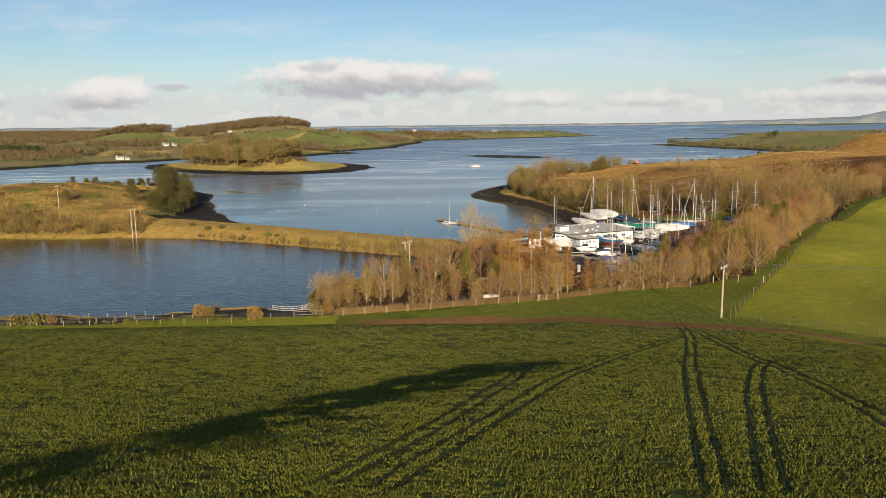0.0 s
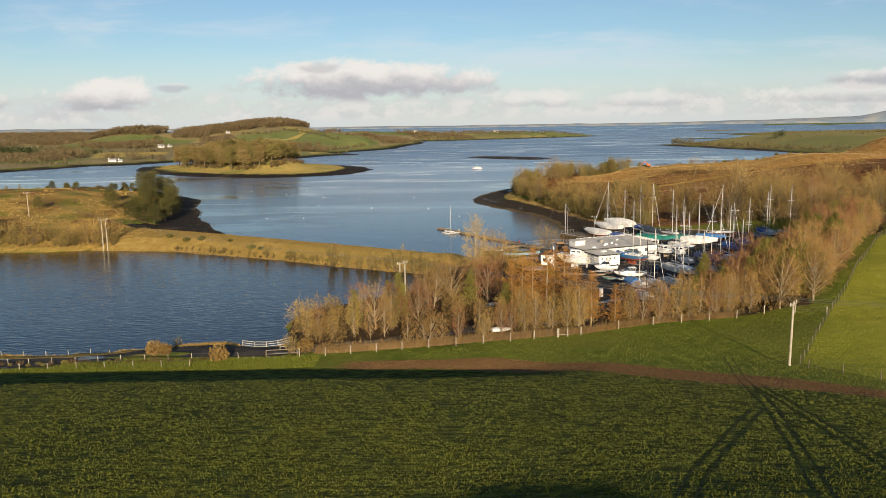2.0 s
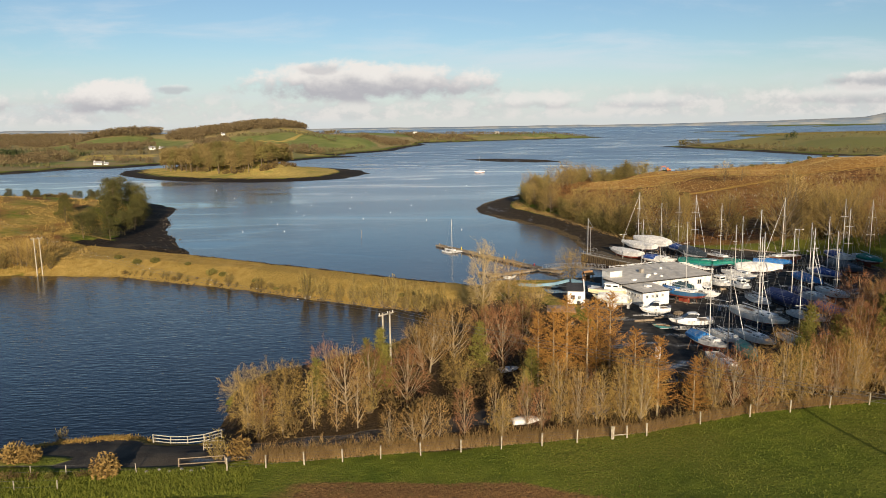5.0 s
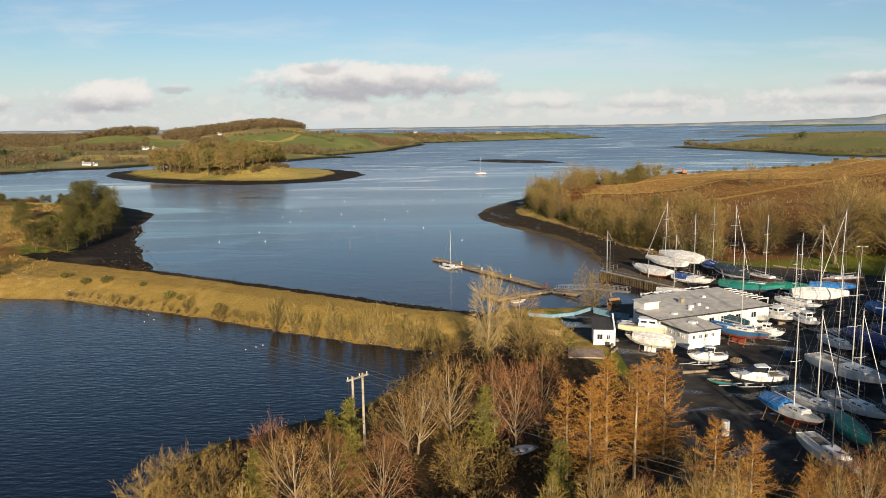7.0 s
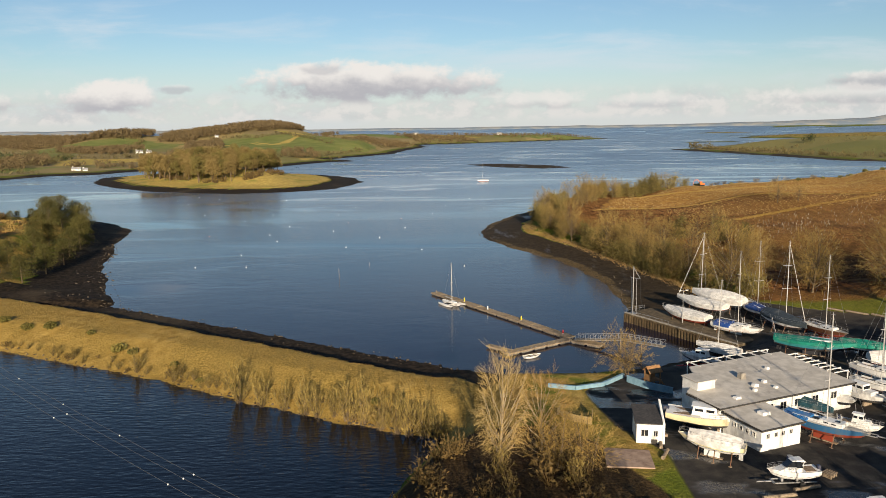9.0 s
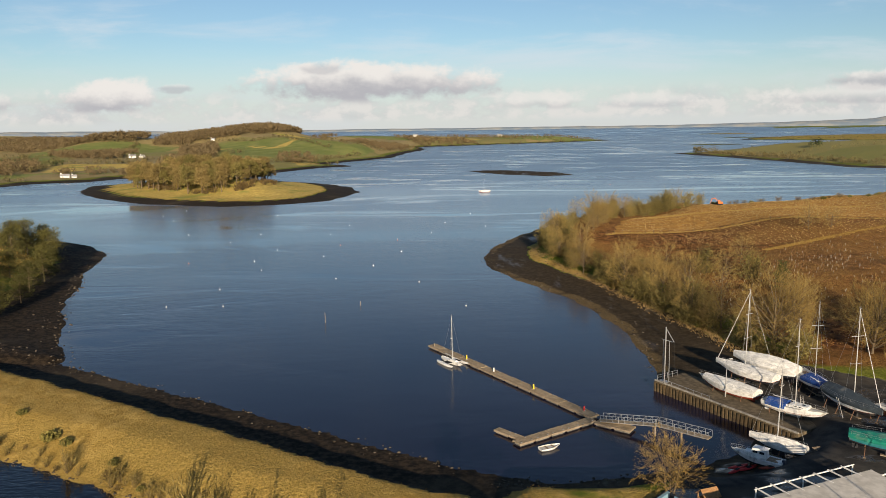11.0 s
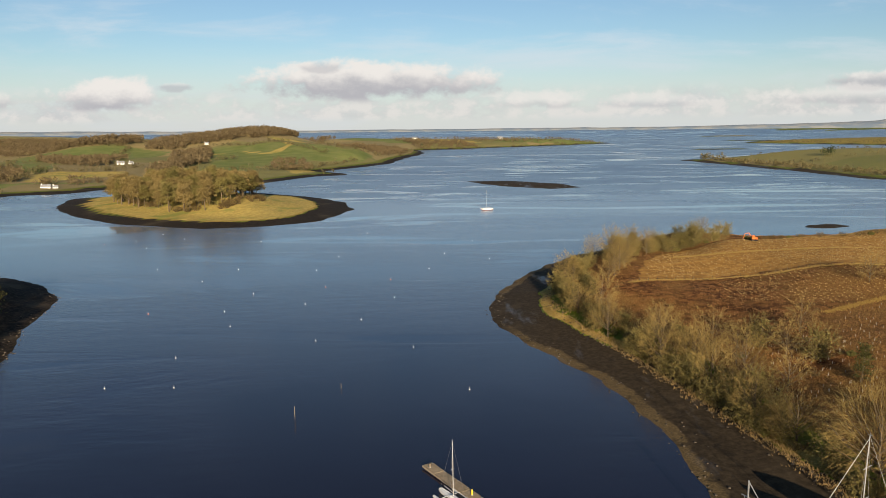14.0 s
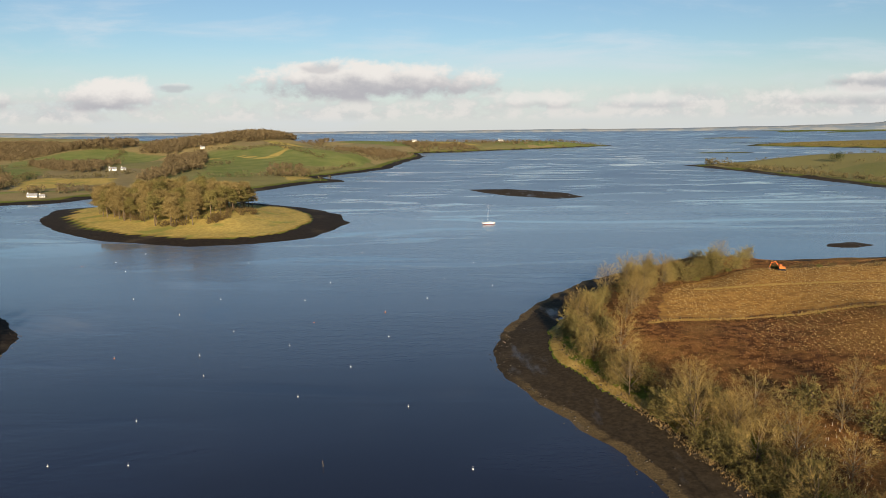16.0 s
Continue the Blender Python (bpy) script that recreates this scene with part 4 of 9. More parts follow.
def plant_kind(key, name, label, category, group, meshes, wood_mat, crown_mat, wood_name="trunk", crown_name="crown"):
    """The first of a kind of plant: kept as meshes, and stood up where plant() is called."""
    made = []
    for nm, (v, f), mt in ((wood_name, meshes[0], wood_mat), (crown_name, meshes[1], crown_mat)):
        me = bpy.data.meshes.new(nm)
        fill_mesh(me, v, f)
        me.materials.append(mt)
        made.append((nm, me))
    PLANTS[key] = (name, label, category, group, made)


def plant(key, x, y, s=1.0, turn=None, tall=1.0, label=""):
    name, lab, cat, grp, made = PLANTS[key]
    turn = prng.uniform(0, 360) if turn is None else turn
    ob = thing(name, label or lab, cat, pose(x, y, ground_fast(x, y) - 0.05, 0, 0, turn) @ Matrix.Diagonal((s, s, s * tall, 1)), grp)
    for nm, me in made:
        o = new(nm, me)
        o.parent = ob
    return ob


prng = random.Random(11)
GXA, GYA = np.array(gx), np.array(gy)


def ground_fast(x, y):
    """Height of the built ground sheet at a place."""
    i = int(np.clip(np.searchsorted(GXA, x) - 1, 0, len(GXA) - 2))
    j = int(np.clip(np.searchsorted(GYA, y) - 1, 0, len(GYA) - 2))
    u, v = (x - GXA[i]) / (GXA[i + 1] - GXA[i]), (y - GYA[j]) / (GYA[j + 1] - GYA[j])
    z = (GZ[j, i] * (1 - u) + GZ[j, i + 1] * u) * (1 - v) + (GZ[j + 1, i] * (1 - u) + GZ[j + 1, i + 1] * u) * v
    return float(z)


def in_poly(x, y, poly):
    odd = False
    for (ax, ay), (bx, by) in zip(poly, poly[1:] + poly[:1]):
        if (ay > y) != (by > y) and x < (bx - ax) * (y - ay) / (by - ay) + ax:
            odd = not odd
    return odd


for k in range(3):
    plant_kind(f"ash{k}", "broadleaf_tree", "leafless broadleaf tree with pale bark and a haze of tan twigs", "tree", "wood by the water",
               bare_tree(20 + k, 9.5, 3.7, 0.22, 22, 7, 8, 0.015, 0.0, 1 + (k == 1), 0.034, low=-0.35, shell=1000), BARK_PALE, TWIG_TAN)
    plant_kind(f"willow{k}", "willow_tree", "round leafless willow with golden brown twigs", "tree", "wood by the water",
               bare_tree(40 + k, 7.5, 4.0, 0.08, 11, 6, 8, 0.013, 0.0, 3, 0.036, low=-0.6, shell=1100), BARK, TWIG_GOLD)
    plant_kind(f"birch{k}", "birch_tree", "leafless birch with a pale stem and purple brown twigs", "tree", "wood by the water",
               bare_tree(60 + k, 10.0, 3.2, 0.20, 22, 7, 9, 0.011, 0.04, 1, 0.032, low=-0.5, shell=1300), BARK_PALE, TWIG_PLUM)
    plant_kind(f"larch{k}", "larch_tree", "winter larch with russet drooping branches and a straight stem", "tree", "larches beside the boatyard",
               larch_tree(80 + k, 12.0, 3.7, 42, 0.036), BARK_PALE, LARCH)
    plant_kind(f"pine{k}", "pine_tree", "dark green pine with clumped needles", "tree", "pines",
               pine_tree(100 + k, 9.0, 3.5, 46, 60, 0.15, 0.45), BARK, NEEDLE)
    plant_kind(f"oak{k}", "hedgerow_tree", "wide leafless tree with ochre twigs on the rough hillside", "tree", "trees along the shore",
               bare_tree(120 + k, 11.0, 4.9, 0.14, 22, 7, 10, 0.015, 0.0, 1, 0.056, low=-0.4, shell=260), BARK, TWIG_GREY)
    plant_kind(f"ivied{k}", "ivied_tree", "leafless tree with its stem wrapped in green ivy", "tree", "trees along the shore",
               bare_tree(140 + k, 8.0, 4.2, 0.06, 16, 7, 8, 0.016, 0.0, 2, 0.066, 700, low=-0.8, shell=160), BARK, IVY)
    plant_kind(f"bush{k}", "bush", "leafless tangled bush with straw coloured twigs", "bush", "bushes along the bank",
               bush_mesh(160 + k, 3.6, 1.5, 26, 17, 0, 0.085), BARK, TWIG_OLIVE, "stem", "crown")
    plant_kind(f"thicket{k}", "shrub", "bare brown shrub under the trees", "bush", "undergrowth",
               bush_mesh(180 + k, 2.6, 1.9, 20, 14, 70, 0.09), BARK, BRAMBLE, "stem", "crown")
for k in range(2):
    plant_kind(f"elm{k}", "old_tree", "large old leafless tree with a wide crown of ochre twigs", "tree", "trees round the lawn",
               bare_tree(270 + k, 17.0, 7.4, 0.13, 32, 8, 8, 0.015, 0.0, 1 + k, 0.058, low=-0.5, shell=2600), BARK, TWIG_GREY)
plant_kind("gorse", "gorse_bush", "low dark green gorse bush on dry grass", "bush", "gorse on the bank", bush_mesh(200, 1.5, 1.3, 10, 4, 330), BARK, GORSE, "stem", "crown")
plant_kind("copper", "beech_bush", "round bush with withered copper leaves", "bush", "bushes along the bank", bush_mesh(201, 3.2, 1.7, 14, 6, 520), BARK, RUST, "stem", "crown")
plant_kind("poplar", "poplar_tree", "tall narrow leafless tree with golden upright twigs", "tree", "wood by the water",
           bare_tree(210, 13.0, 2.9, 0.10, 36, 6, 9, 0.014, -0.05, 1, 0.036, low=-0.85, shell=1500), BARK_PALE, TWIG_STRAW)
FIR = leafy("young_fir_needles", (0.055, 0.056, 0.012), (0.23, 0.20, 0.044), 0.15)
for k in range(3):
    plant_kind(f"sapling{k}", "young_tree", "slim young leafless tree with a pale straight stem", "tree", "young trees along the field fence",
               bare_tree(250 + k, 9.0, 1.75, 0.16, 20, 5, 7, 0.0085, 0.02, 1, 0.034, low=-0.75, shell=500), BARK_PALE, (TWIG_TAN, TWIG_GOLD, TWIG_PLUM)[k])
for k in range(2):
    plant_kind(f"fir{k}", "fir_tree", "green young fir with tiered branches among bare trees", "tree", "pines",
               larch_tree(230 + k, 8.5, 2.3, 40, 0.075), BARK, FIR)
plant_kind("spruce", "spruce_tree", "dark green spruce with dense pointed crown", "tree", "pines", pine_tree(220, 10.0, 2.3, 60, 34, 0.1, 0.5), BARK, NEEDLE)


def scatter(keys, poly, n, gap, lo=0.85, hi=1.2, ok=None):
    """Plants at random in an area, none nearer than gap to another of the same call."""
    xs, ys = [p[0] for p in poly], [p[1] for p in poly]
    placed, tries = [], 0
    while len(placed) < n and tries < n * 60:
        tries += 1
        x, y = prng.uniform(min(xs), max(xs)), prng.uniform(min(ys), max(ys))
        if not in_poly(x, y, poly) or (ok and not ok(x, y)) or any((x - a) ** 2 + (y - b) ** 2 < gap * gap for a, b in placed):
            continue
        placed.append((x, y))
        plant(prng.choice(keys), x, y, prng.uniform(lo, hi), tall=prng.uniform(0.9, 1.12))
    return placed


def brush(poly, n, gap, lo, hi, ok=None):
    """Undergrowth all over an area, joined into one mesh: nobody could count it."""
    xs, ys = [p[0] for p in poly], [p[1] for p in poly]
    rng = random.Random(int(xs[0] * 13 + ys[0] * 7))
    raw = [bush_mesh(180 + k, 2.6, 1.9, 16, 12, 60, 0.09) for k in range(3)]
    raw = [(np.array([tuple(p) for p in list(w[0]) + list(c[0])]), [tuple(f) for f in w[1]], [tuple(f) for f in c[1]], len(w[0])) for w, c in raw]
    V, F, base, placed, tries = [], [], 0, [], 0
    while len(placed) < n and tries < n * 60:
        tries += 1
        x, y = rng.uniform(min(xs), max(xs)), rng.uniform(min(ys), max(ys))
        if not in_poly(x, y, poly) or (ok and not ok(x, y)) or any((x - a) ** 2 + (y - b) ** 2 < gap * gap for a, b in placed):
            continue
        placed.append((x, y))
        v, fw, fc, nw = raw[len(placed) % 3]
        s, a = rng.uniform(lo, hi), rng.uniform(0, 6.283)
        turn = np.array([[math.cos(a), -math.sin(a), 0], [math.sin(a), math.cos(a), 0], [0, 0, rng.uniform(0.85, 1.15)]])
        V.append(v @ turn.T * s + np.array([x, y, ground_fast(x, y) - 0.05]))
        F += [tuple(i + base for i in f) for f in fw] + [tuple(i + base + nw for i in f) for f in fc]
        base += len(v)
    tagged(part("undergrowth", (np.concatenate(V), F), BRAMBLE), "brown leafless brambles and scrub under the trees", "undergrowth", kind="stuff")


def above_straw(x, y):
    return y < 246 or x > np.interp(y, STRAW_Y, STRAW_X) + 1.2


def off_road(x, y):
    return min(float(line_distance(np.array([x]), np.array([y]), p)[0]) - w for p, w in ROADS) > 1.0


# ---------------------------------------------------------------- wood between field, lagoon and boatyard
for key, x, y, s in (("willow0", -22.5, 136.5, 0.95), ("willow1", -19.5, 141, 0.9), ("willow2", -24, 143, 0.8), ("willow1", -17.5, 134.5, 0.85),
                     ("fir0", -14.5, 138, 0.9), ("copper", -20.5, 126.0, 0.9), ("fir1", -6.8, 141, 0.95), ("ash0", -11, 137.5, 1.0),
                     ("birch0", -4, 138, 0.95), ("birch1", -8.5, 139.5, 0.9), ("ash1", -1.9, 150, 1.12), ("ash2", 1.8, 152.5, 1.15),
                     ("fir1", 5.2, 148.5, 1.0), ("birch2", 8.3, 150, 1.12), ("birch0", 11, 152.5, 1.05), ("birch1", 6.5, 153.5, 1.0),
                     ("larch0", 13.4, 139.0, 1.0), ("larch1", 15.6, 142.6, 1.06), ("larch2", 17.9, 141.5, 1.02), ("larch0", 19.5, 143.6, 0.98),
                     ("larch1", 21.5, 145, 1.02), ("larch2", 12, 142, 0.9), ("larch0", 21.0, 131.5, 0.92), ("larch2", 23.2, 130.2, 0.86),
                     ("larch1", 26.5, 128.6, 0.66), ("fir0", 10.5, 136.5, 0.86), ("fir1", 9.6, 134.5, 0.62), ("poplar", 7.2, 176, 1.0),
                     ("ash0", 11.8, 178, 0.95), ("willow2", 12.5, 174, 0.9), ("willow0", 15.8, 173, 0.85), ("bush0", 14, 170, 1.0),
                     ("willow0", 27.3, 204.2, 1.0), ("birch2", -14, 143, 0.85), ("fir0", -9.5, 146.5, 0.85), ("willow1", 2.5, 143, 0.8), ("fir1", -7.6, 145.6, 1.05)):
    plant(key, x, y, s * (0.86 if y < 170 else 1.0))
BELT_W = [(-20, 128), (-23, 137), (-18, 150), (-8, 160), (-3, 172), (1, 184), (13, 182), (17, 168), (20, 152), (24, 140), (22, 129.5), (8, 126.5), (-6, 126)]
scatter(["sapling0", "sapling1", "sapling2", "sapling0", "ash1", "willow2"], BELT_W, 26, 1.7, 0.5, 0.75, lambda x, y: off_road(x, y) and y < 133.5)
scatter(["thicket0", "thicket1", "bush1"], BELT_W, 30, 1.6, 0.6, 1.1, off_road)
brush(BELT_W, 60, 1.2, 0.7, 1.2, off_road)
BELT_E = [(24, 128.5), (44, 131.5), (57, 129.8), (70, 147.5), (84, 167), (96, 182.5), (104, 194), (97, 197), (87, 186), (75, 170), (62, 152), (46, 142), (28, 139)]
scatter(["ash0", "ash1", "ash2", "birch0", "ash1", "fir0"], BELT_E, 100, 1.5, 0.75, 1.0, lambda x, y: x > 50)
for k in range(44):
    x = prng.uniform(12, 56)
    y = np.interp(x, [12, 20, 27, 36, 44, 50, 56], [127.4, 128.2, 129.6, 129.4, 131.2, 132.0, 131.8]) + prng.uniform(-0.6, 2.4)
    plant(prng.choice(["sapling0", "sapling0", "sapling1", "sapling2"]), x, y, prng.uniform(0.62, 0.92))
scatter(["fir0", "fir1", "fir0", "birch1"], [(44, 133), (57, 133), (69, 149), (82, 168), (92, 184), (84, 182), (72, 166), (58, 146)], 34, 2.2, 0.8, 1.1)
scatter(["birch0", "birch1", "birch2"], [(56, 134), (69, 150), (84, 170), (96, 188), (84, 182), (66, 158), (44, 140)], 18, 2.2, 0.65, 0.95)
brush(BELT_E, 130, 1.2, 0.7, 1.3, off_road)
HILL = [(96, 188), (110, 198), (150, 218), (170, 260), (130, 290), (100, 262), (88, 248), (98, 222), (98, 200)]
scatter(["oak0", "oak1", "oak2", "ash0", "birch1", "ivied0"], HILL, 70, 3.6, 0.65, 1.15)
brush(HILL, 110, 2.0, 0.9, 1.5)
scatter(["oak0", "oak1", "thicket0", "thicket2"], [(170, 215), (230, 260), (240, 320), (180, 290), (150, 290)], 24, 7, 0.7, 1.0)
# trees round the lawn behind the boats
for key, x, y, s in (("elm0", 85.5, 235, 1.15), ("elm1", 77.5, 252, 0.85), ("elm1", 69, 262, 0.8), ("poplar", 92, 243, 1.3), ("elm0", 64, 259, 1.0), ("elm1", 96, 230, 0.95),
                     ("ivied1", 61, 266, 0.9), ("oak0", 60, 275, 0.9), ("ivied0", 84, 262, 0.9), ("spruce", 80, 292, 0.75)):
    plant(key, x, y, s)
# peninsula: trees along the low cliff, and a few on the slope
for key, x, y, s in (("oak1", 55, 301, 0.85), ("oak2", 56, 311, 0.85), ("ivied2", 71, 316, 0.95), ("ivied0", 78.5, 305, 0.95), ("oak0", 74, 309, 0.7),
                     ("oak2", 82, 320, 0.7), ("ivied1", 48.5, 322, 0.85), ("oak1", 61, 394, 0.7), ("ivied2", 79, 428, 0.8), ("oak0", 76, 422, 0.7),
                     ("ivied0", 97, 452, 0.75), ("ivied1", 104, 455, 0.7), ("oak2", 110, 462, 0.7), ("ivied2", 122, 466, 0.7), ("oak1", 116, 352, 0.75), ("oak2", 122, 350, 0.6)):
    plant(key, x, y, s * 1.1)
CLIFF = [(60, 268), (61, 288), (58, 306), (51, 330), (46, 350), (44, 374), (48, 392), (42, 394), (34.5, 380), (34, 362), (38, 340), (46, 318), (51, 300), (55, 282)]
scatter(["ivied0", "ivied1", "ivied2", "oak0"], CLIFF, 46, 2.7, 0.62, 0.95, above_straw)
scatter(["thicket0", "gorse"], CLIFF, 16, 2.4, 0.6, 1.0, above_straw)
brush(CLIFF, 70, 1.6, 0.6, 1.0, above_straw)
scatter(["oak0", "oak1", "oak2", "ivied1"], [(48, 296), (56, 284), (66, 300), (56, 332), (46, 330)], 9, 5.0, 0.8, 1.1, above_straw)
scatter(["ivied0", "ivied1", "oak2", "thicket0", "thicket2"], [(47, 268), (56, 262), (62, 272), (60, 292), (54, 300), (52, 284)], 9, 2.8, 0.5, 0.8, above_straw)
scatter(["thicket0", "thicket2", "ivied2", "bush1"], [(46, 254), (57, 247), (68, 252), (60, 265), (49, 267)], 16, 2.0, 0.6, 0.9, above_straw)
scatter(["gorse", "thicket1"], [(-140, 380), (-150, 374), (-200, 392), (-260, 398), (-260, 406), (-190, 402)], 46, 2.4, 1.0, 1.7)
scatter(["ivied0", "ivied2", "ivied1", "gorse"], [(78, 428), (86, 428), (110, 434), (108, 442), (86, 442)], 14, 2.4, 0.85, 1.15)
for key, x, y, s in (("oak0", 55, 383, 0.85), ("oak2", 58.5, 391, 0.9), ("ivied1", 62, 400, 0.85), ("oak1", 66, 409, 0.8), ("ivied2", 70, 417, 0.9), ("oak0", 52, 377, 0.7), ("ivied0", 58, 405, 0.7)):
    plant(key, x, y, s)
scatter(["gorse", "thicket0"], [(112, 424), (150, 418), (200, 414), (200, 418), (150, 422), (112, 428)], 22, 2.5, 0.5, 0.9)
scatter(["oak0", "ivied1", "thicket1", "thicket2"], [(44, 388), (64, 414), (80, 434), (76, 440), (58, 420), (42, 398)], 20, 3.0, 0.7, 1.0)
scatter(["oak2", "thicket1", "thicket0", "gorse"], [(62, 285), (90, 275), (112, 290), (96, 326), (66, 330)], 4, 9, 0.6, 0.8)
# causeway bushes along the lagoon, gorse on its slope
for x, y, s in ((-28, 203.6, 1.25), (-24.3, 201.8, 1.0), (-17.5, 198.6, 1.05), (-15.8, 197.6, 0.9), (-11.5, 196.0, 1.1), (-9.4, 195.2, 1.15), (-6.8, 193.2, 1.0),
                (-4.8, 192.0, 1.1), (-3.2, 191.2, 1.1), (-1.2, 190.6, 1.0), (0.6, 189.9, 1.0), (-20.8, 200.2, 0.85), (-48, 216.6, 0.75), (-41, 213.5, 0.55), (-13.4, 197.2, 0.8)):
    plant(prng.choice(["bush0", "bush1", "bush2"]), x, y, s, tall=1.5)
scatter(["bush0", "bush1", "bush2", "thicket1"], [(-3, 192.4), (-12.5, 196.8), (-30, 206), (-42, 213.4), (-41, 215), (-29, 208), (-11.5, 199), (-2, 194.4)], 46, 0.9, 0.28, 0.62)
scatter(["bush0", "bush2", "thicket1"], [(-42, 213.4), (-65, 224.6), (-79, 231.4), (-78, 233), (-64, 226.4), (-41, 215)], 22, 1.2, 0.25, 0.5)
scatter(["birch0", "ash1", "birch2", "sapling0", "ash2", "fir1", "fir0"], [(38.5, 132.5), (50, 134), (58, 134), (66, 144), (64, 150), (50, 142), (40, 139)], 40, 1.7, 0.68, 0.92)
for x, y, s in ((-77, 237, 0.9), (-72, 236, 0.9), (-54, 224, 1.0), (-51, 222.5, 0.7), (-42, 217, 0.6), (-83, 240, 0.8), (-36, 211, 0.5), (-62, 231, 0.6), (-30, 208, 0.5), (-8, 199, 0.6)):
    plant("gorse", x, y, s)
# knoll: pines at its end, golden scrub along the lagoon
for x, y, s in ((-110, 277, 0.9), (-105, 284, 0.75), (-106, 297, 0.85), (-109, 312, 0.95), (-114, 325, 1.0), (-118, 340, 1.05), (-124, 352, 1.1), (-129, 364, 1.2),
                (-135, 362, 1.25), (-133, 350, 1.1), (-127, 338, 1.0), (-121, 318, 0.95), (-118, 300, 0.9), (-126, 298, 0.8), (-137, 375, 1.1), (-142, 366, 1.1),
                (-126, 328, 1.0), (-114, 290, 0.8), (-133, 312, 0.7)):
    plant(prng.choice(["pine0", "pine1", "pine2"]), x, y, s * prng.uniform(0.85, 1.1))
for k in range(26):
    plant(prng.choice(["pine0", "pine1", "pine2", "gorse"]), prng.uniform(-205, -134), 384 + prng.uniform(-12, 8), prng.uniform(0.34, 0.58))
for x, y, s in ((-150, 290, 0.55), (-192, 296, 0.5), (-200, 304, 0.6)):
    plant(prng.choice(["pine0", "pine1", "spruce"]), x, y, s)
scatter(["bush0", "bush1", "bush2", "bush1", "bush0", "willow2"], [(-96, 236.5), (-122, 234.5), (-146, 238.5), (-220, 238), (-220, 262), (-160, 258), (-128, 246), (-98, 240)], 210, 1.4, 0.8, 1.4)
scatter(["gorse", "bush1", "thicket1"], [(-110, 262), (-200, 280), (-220, 350), (-150, 370), (-120, 300)], 26, 6, 0.5, 0.9)
# beside the car park
for key, x, y, s in (("copper", -43.2, 125.8, 0.78), ("copper", -41.6, 125.9, 0.6), ("copper", -32.6, 122.4, 0.85), ("bush1", -42.6, 133.6, 0.62), ("gorse", -70, 121.5, 1.3), ("gorse", -73, 121, 1.2), ("copper", -67.5, 121.6, 0.55),
                     ("bush2", -22.6, 125.6, 0.95)):
    plant(key, x, y, s)
for k in range(46):
    plant(prng.choice(["thicket0", "thicket1", "gorse"]), -92 + k * 1.28 + prng.uniform(-0.5, 0.5), 120.9 + k * 0.03 + prng.uniform(-0.5, 0.5), prng.uniform(0.2, 0.42))

# ---------------------------------------------------------------- islet wood
for k in range(4):
    plant_kind(f"isle{k}", "island_tree", "ochre green wind-shaped tree of the islet wood", "tree", "islet wood",
               pine_tree(300 + k, 14.0, 5.4, 24, 58, 0.34, 0.92, 0.40), BARK, leafy(f"islet_crown_{k}", *(((0.075, 0.068, 0.020), (0.27, 0.222, 0.070)), ((0.110, 0.082, 0.030), (0.31, 0.228, 0.084)))[k % 2], 0.2))
ISLE_WOOD = [(-258, 728), (-236, 684), (-212, 656), (-190, 634), (-166, 616), (-144, 613), (-133, 650), (-134, 712), (-160, 745), (-200, 762), (-246, 742)]
scatter(["isle0", "isle1", "isle2", "isle3"], ISLE_WOOD, 250, 4.0, 0.72, 1.32)
scatter(["thicket0", "thicket2"], [(-246, 706), (-212, 672), (-164, 614), (-134, 614), (-118, 660), (-126, 680), (-140, 622), (-164, 622), (-190, 642), (-214, 664)], 36, 3, 1.2, 1.8)


# ---------------------------------------------------------------- hedges and woods over the water
def far_woods(name, label, places, mat, seed):
    """Many far trees in one mesh: each a short stem and a ragged crown of flakes."""
    rng = np.random.RandomState(seed)
    V, F, n = [], [], 0
    for x, y, h, r, flakes in places:
        z = ground_fast(x, y)
        d = rng.normal(size=(flakes, 3))
        d /= np.linalg.norm(d, axis=1)[:, None]
        c = np.array([x, y, z + h * 0.58]) + d * np.array([r, r, h * 0.42]) * rng.uniform(0.35, 1.0, (flakes, 1)) ** 0.5
        s = r * rng.uniform(0.15, 0.30, (flakes, 1, 1))
        tri = c[:, None, :] + rng.normal(size=(flakes, 3, 3)) * s * np.array([1, 1, 0.9])
        st = np.array([[[x - 0.3, y, z - 0.5], [x + 0.3, y, z - 0.5], [x, y, z + h * 0.7]]])
        V.append(np.concatenate([tri, st]).reshape(-1, 3))
        m = flakes + 1
        F.append(np.arange(n, n + 3 * m).reshape(-1, 3))
        n += 3 * m
    ob = part(name, (np.concatenate(V), np.concatenate(F)), mat)
    return tagged(ob, label, "woodland", kind="stuff")


FAR_A = leafy("far_bare_wood", (0.088, 0.066, 0.034), (0.185, 0.135, 0.066), 0.15)
FAR_B = leafy("far_hedge", (0.07, 0.06, 0.026), (0.18, 0.145, 0.06), 0.1)
FAR_C = leafy("far_conifers", (0.022, 0.034, 0.012), (0.060, 0.070, 0.024), 0.1)


def patch_trees(n, x0, y0, sx, sy, h=12, seed=0, flakes=34):
    rng = random.Random(seed)
    out = []
    for _ in range(n):
        x, y = x0 + rng.gauss(0, 1) * sx * 0.5, y0 + rng.gauss(0, 1) * sy * 0.5
        if ground_fast(x, y) > 1.6:
            out.append((x, y, h * rng.uniform(0.7, 1.15), h * rng.uniform(0.3, 0.42), flakes))
    return out


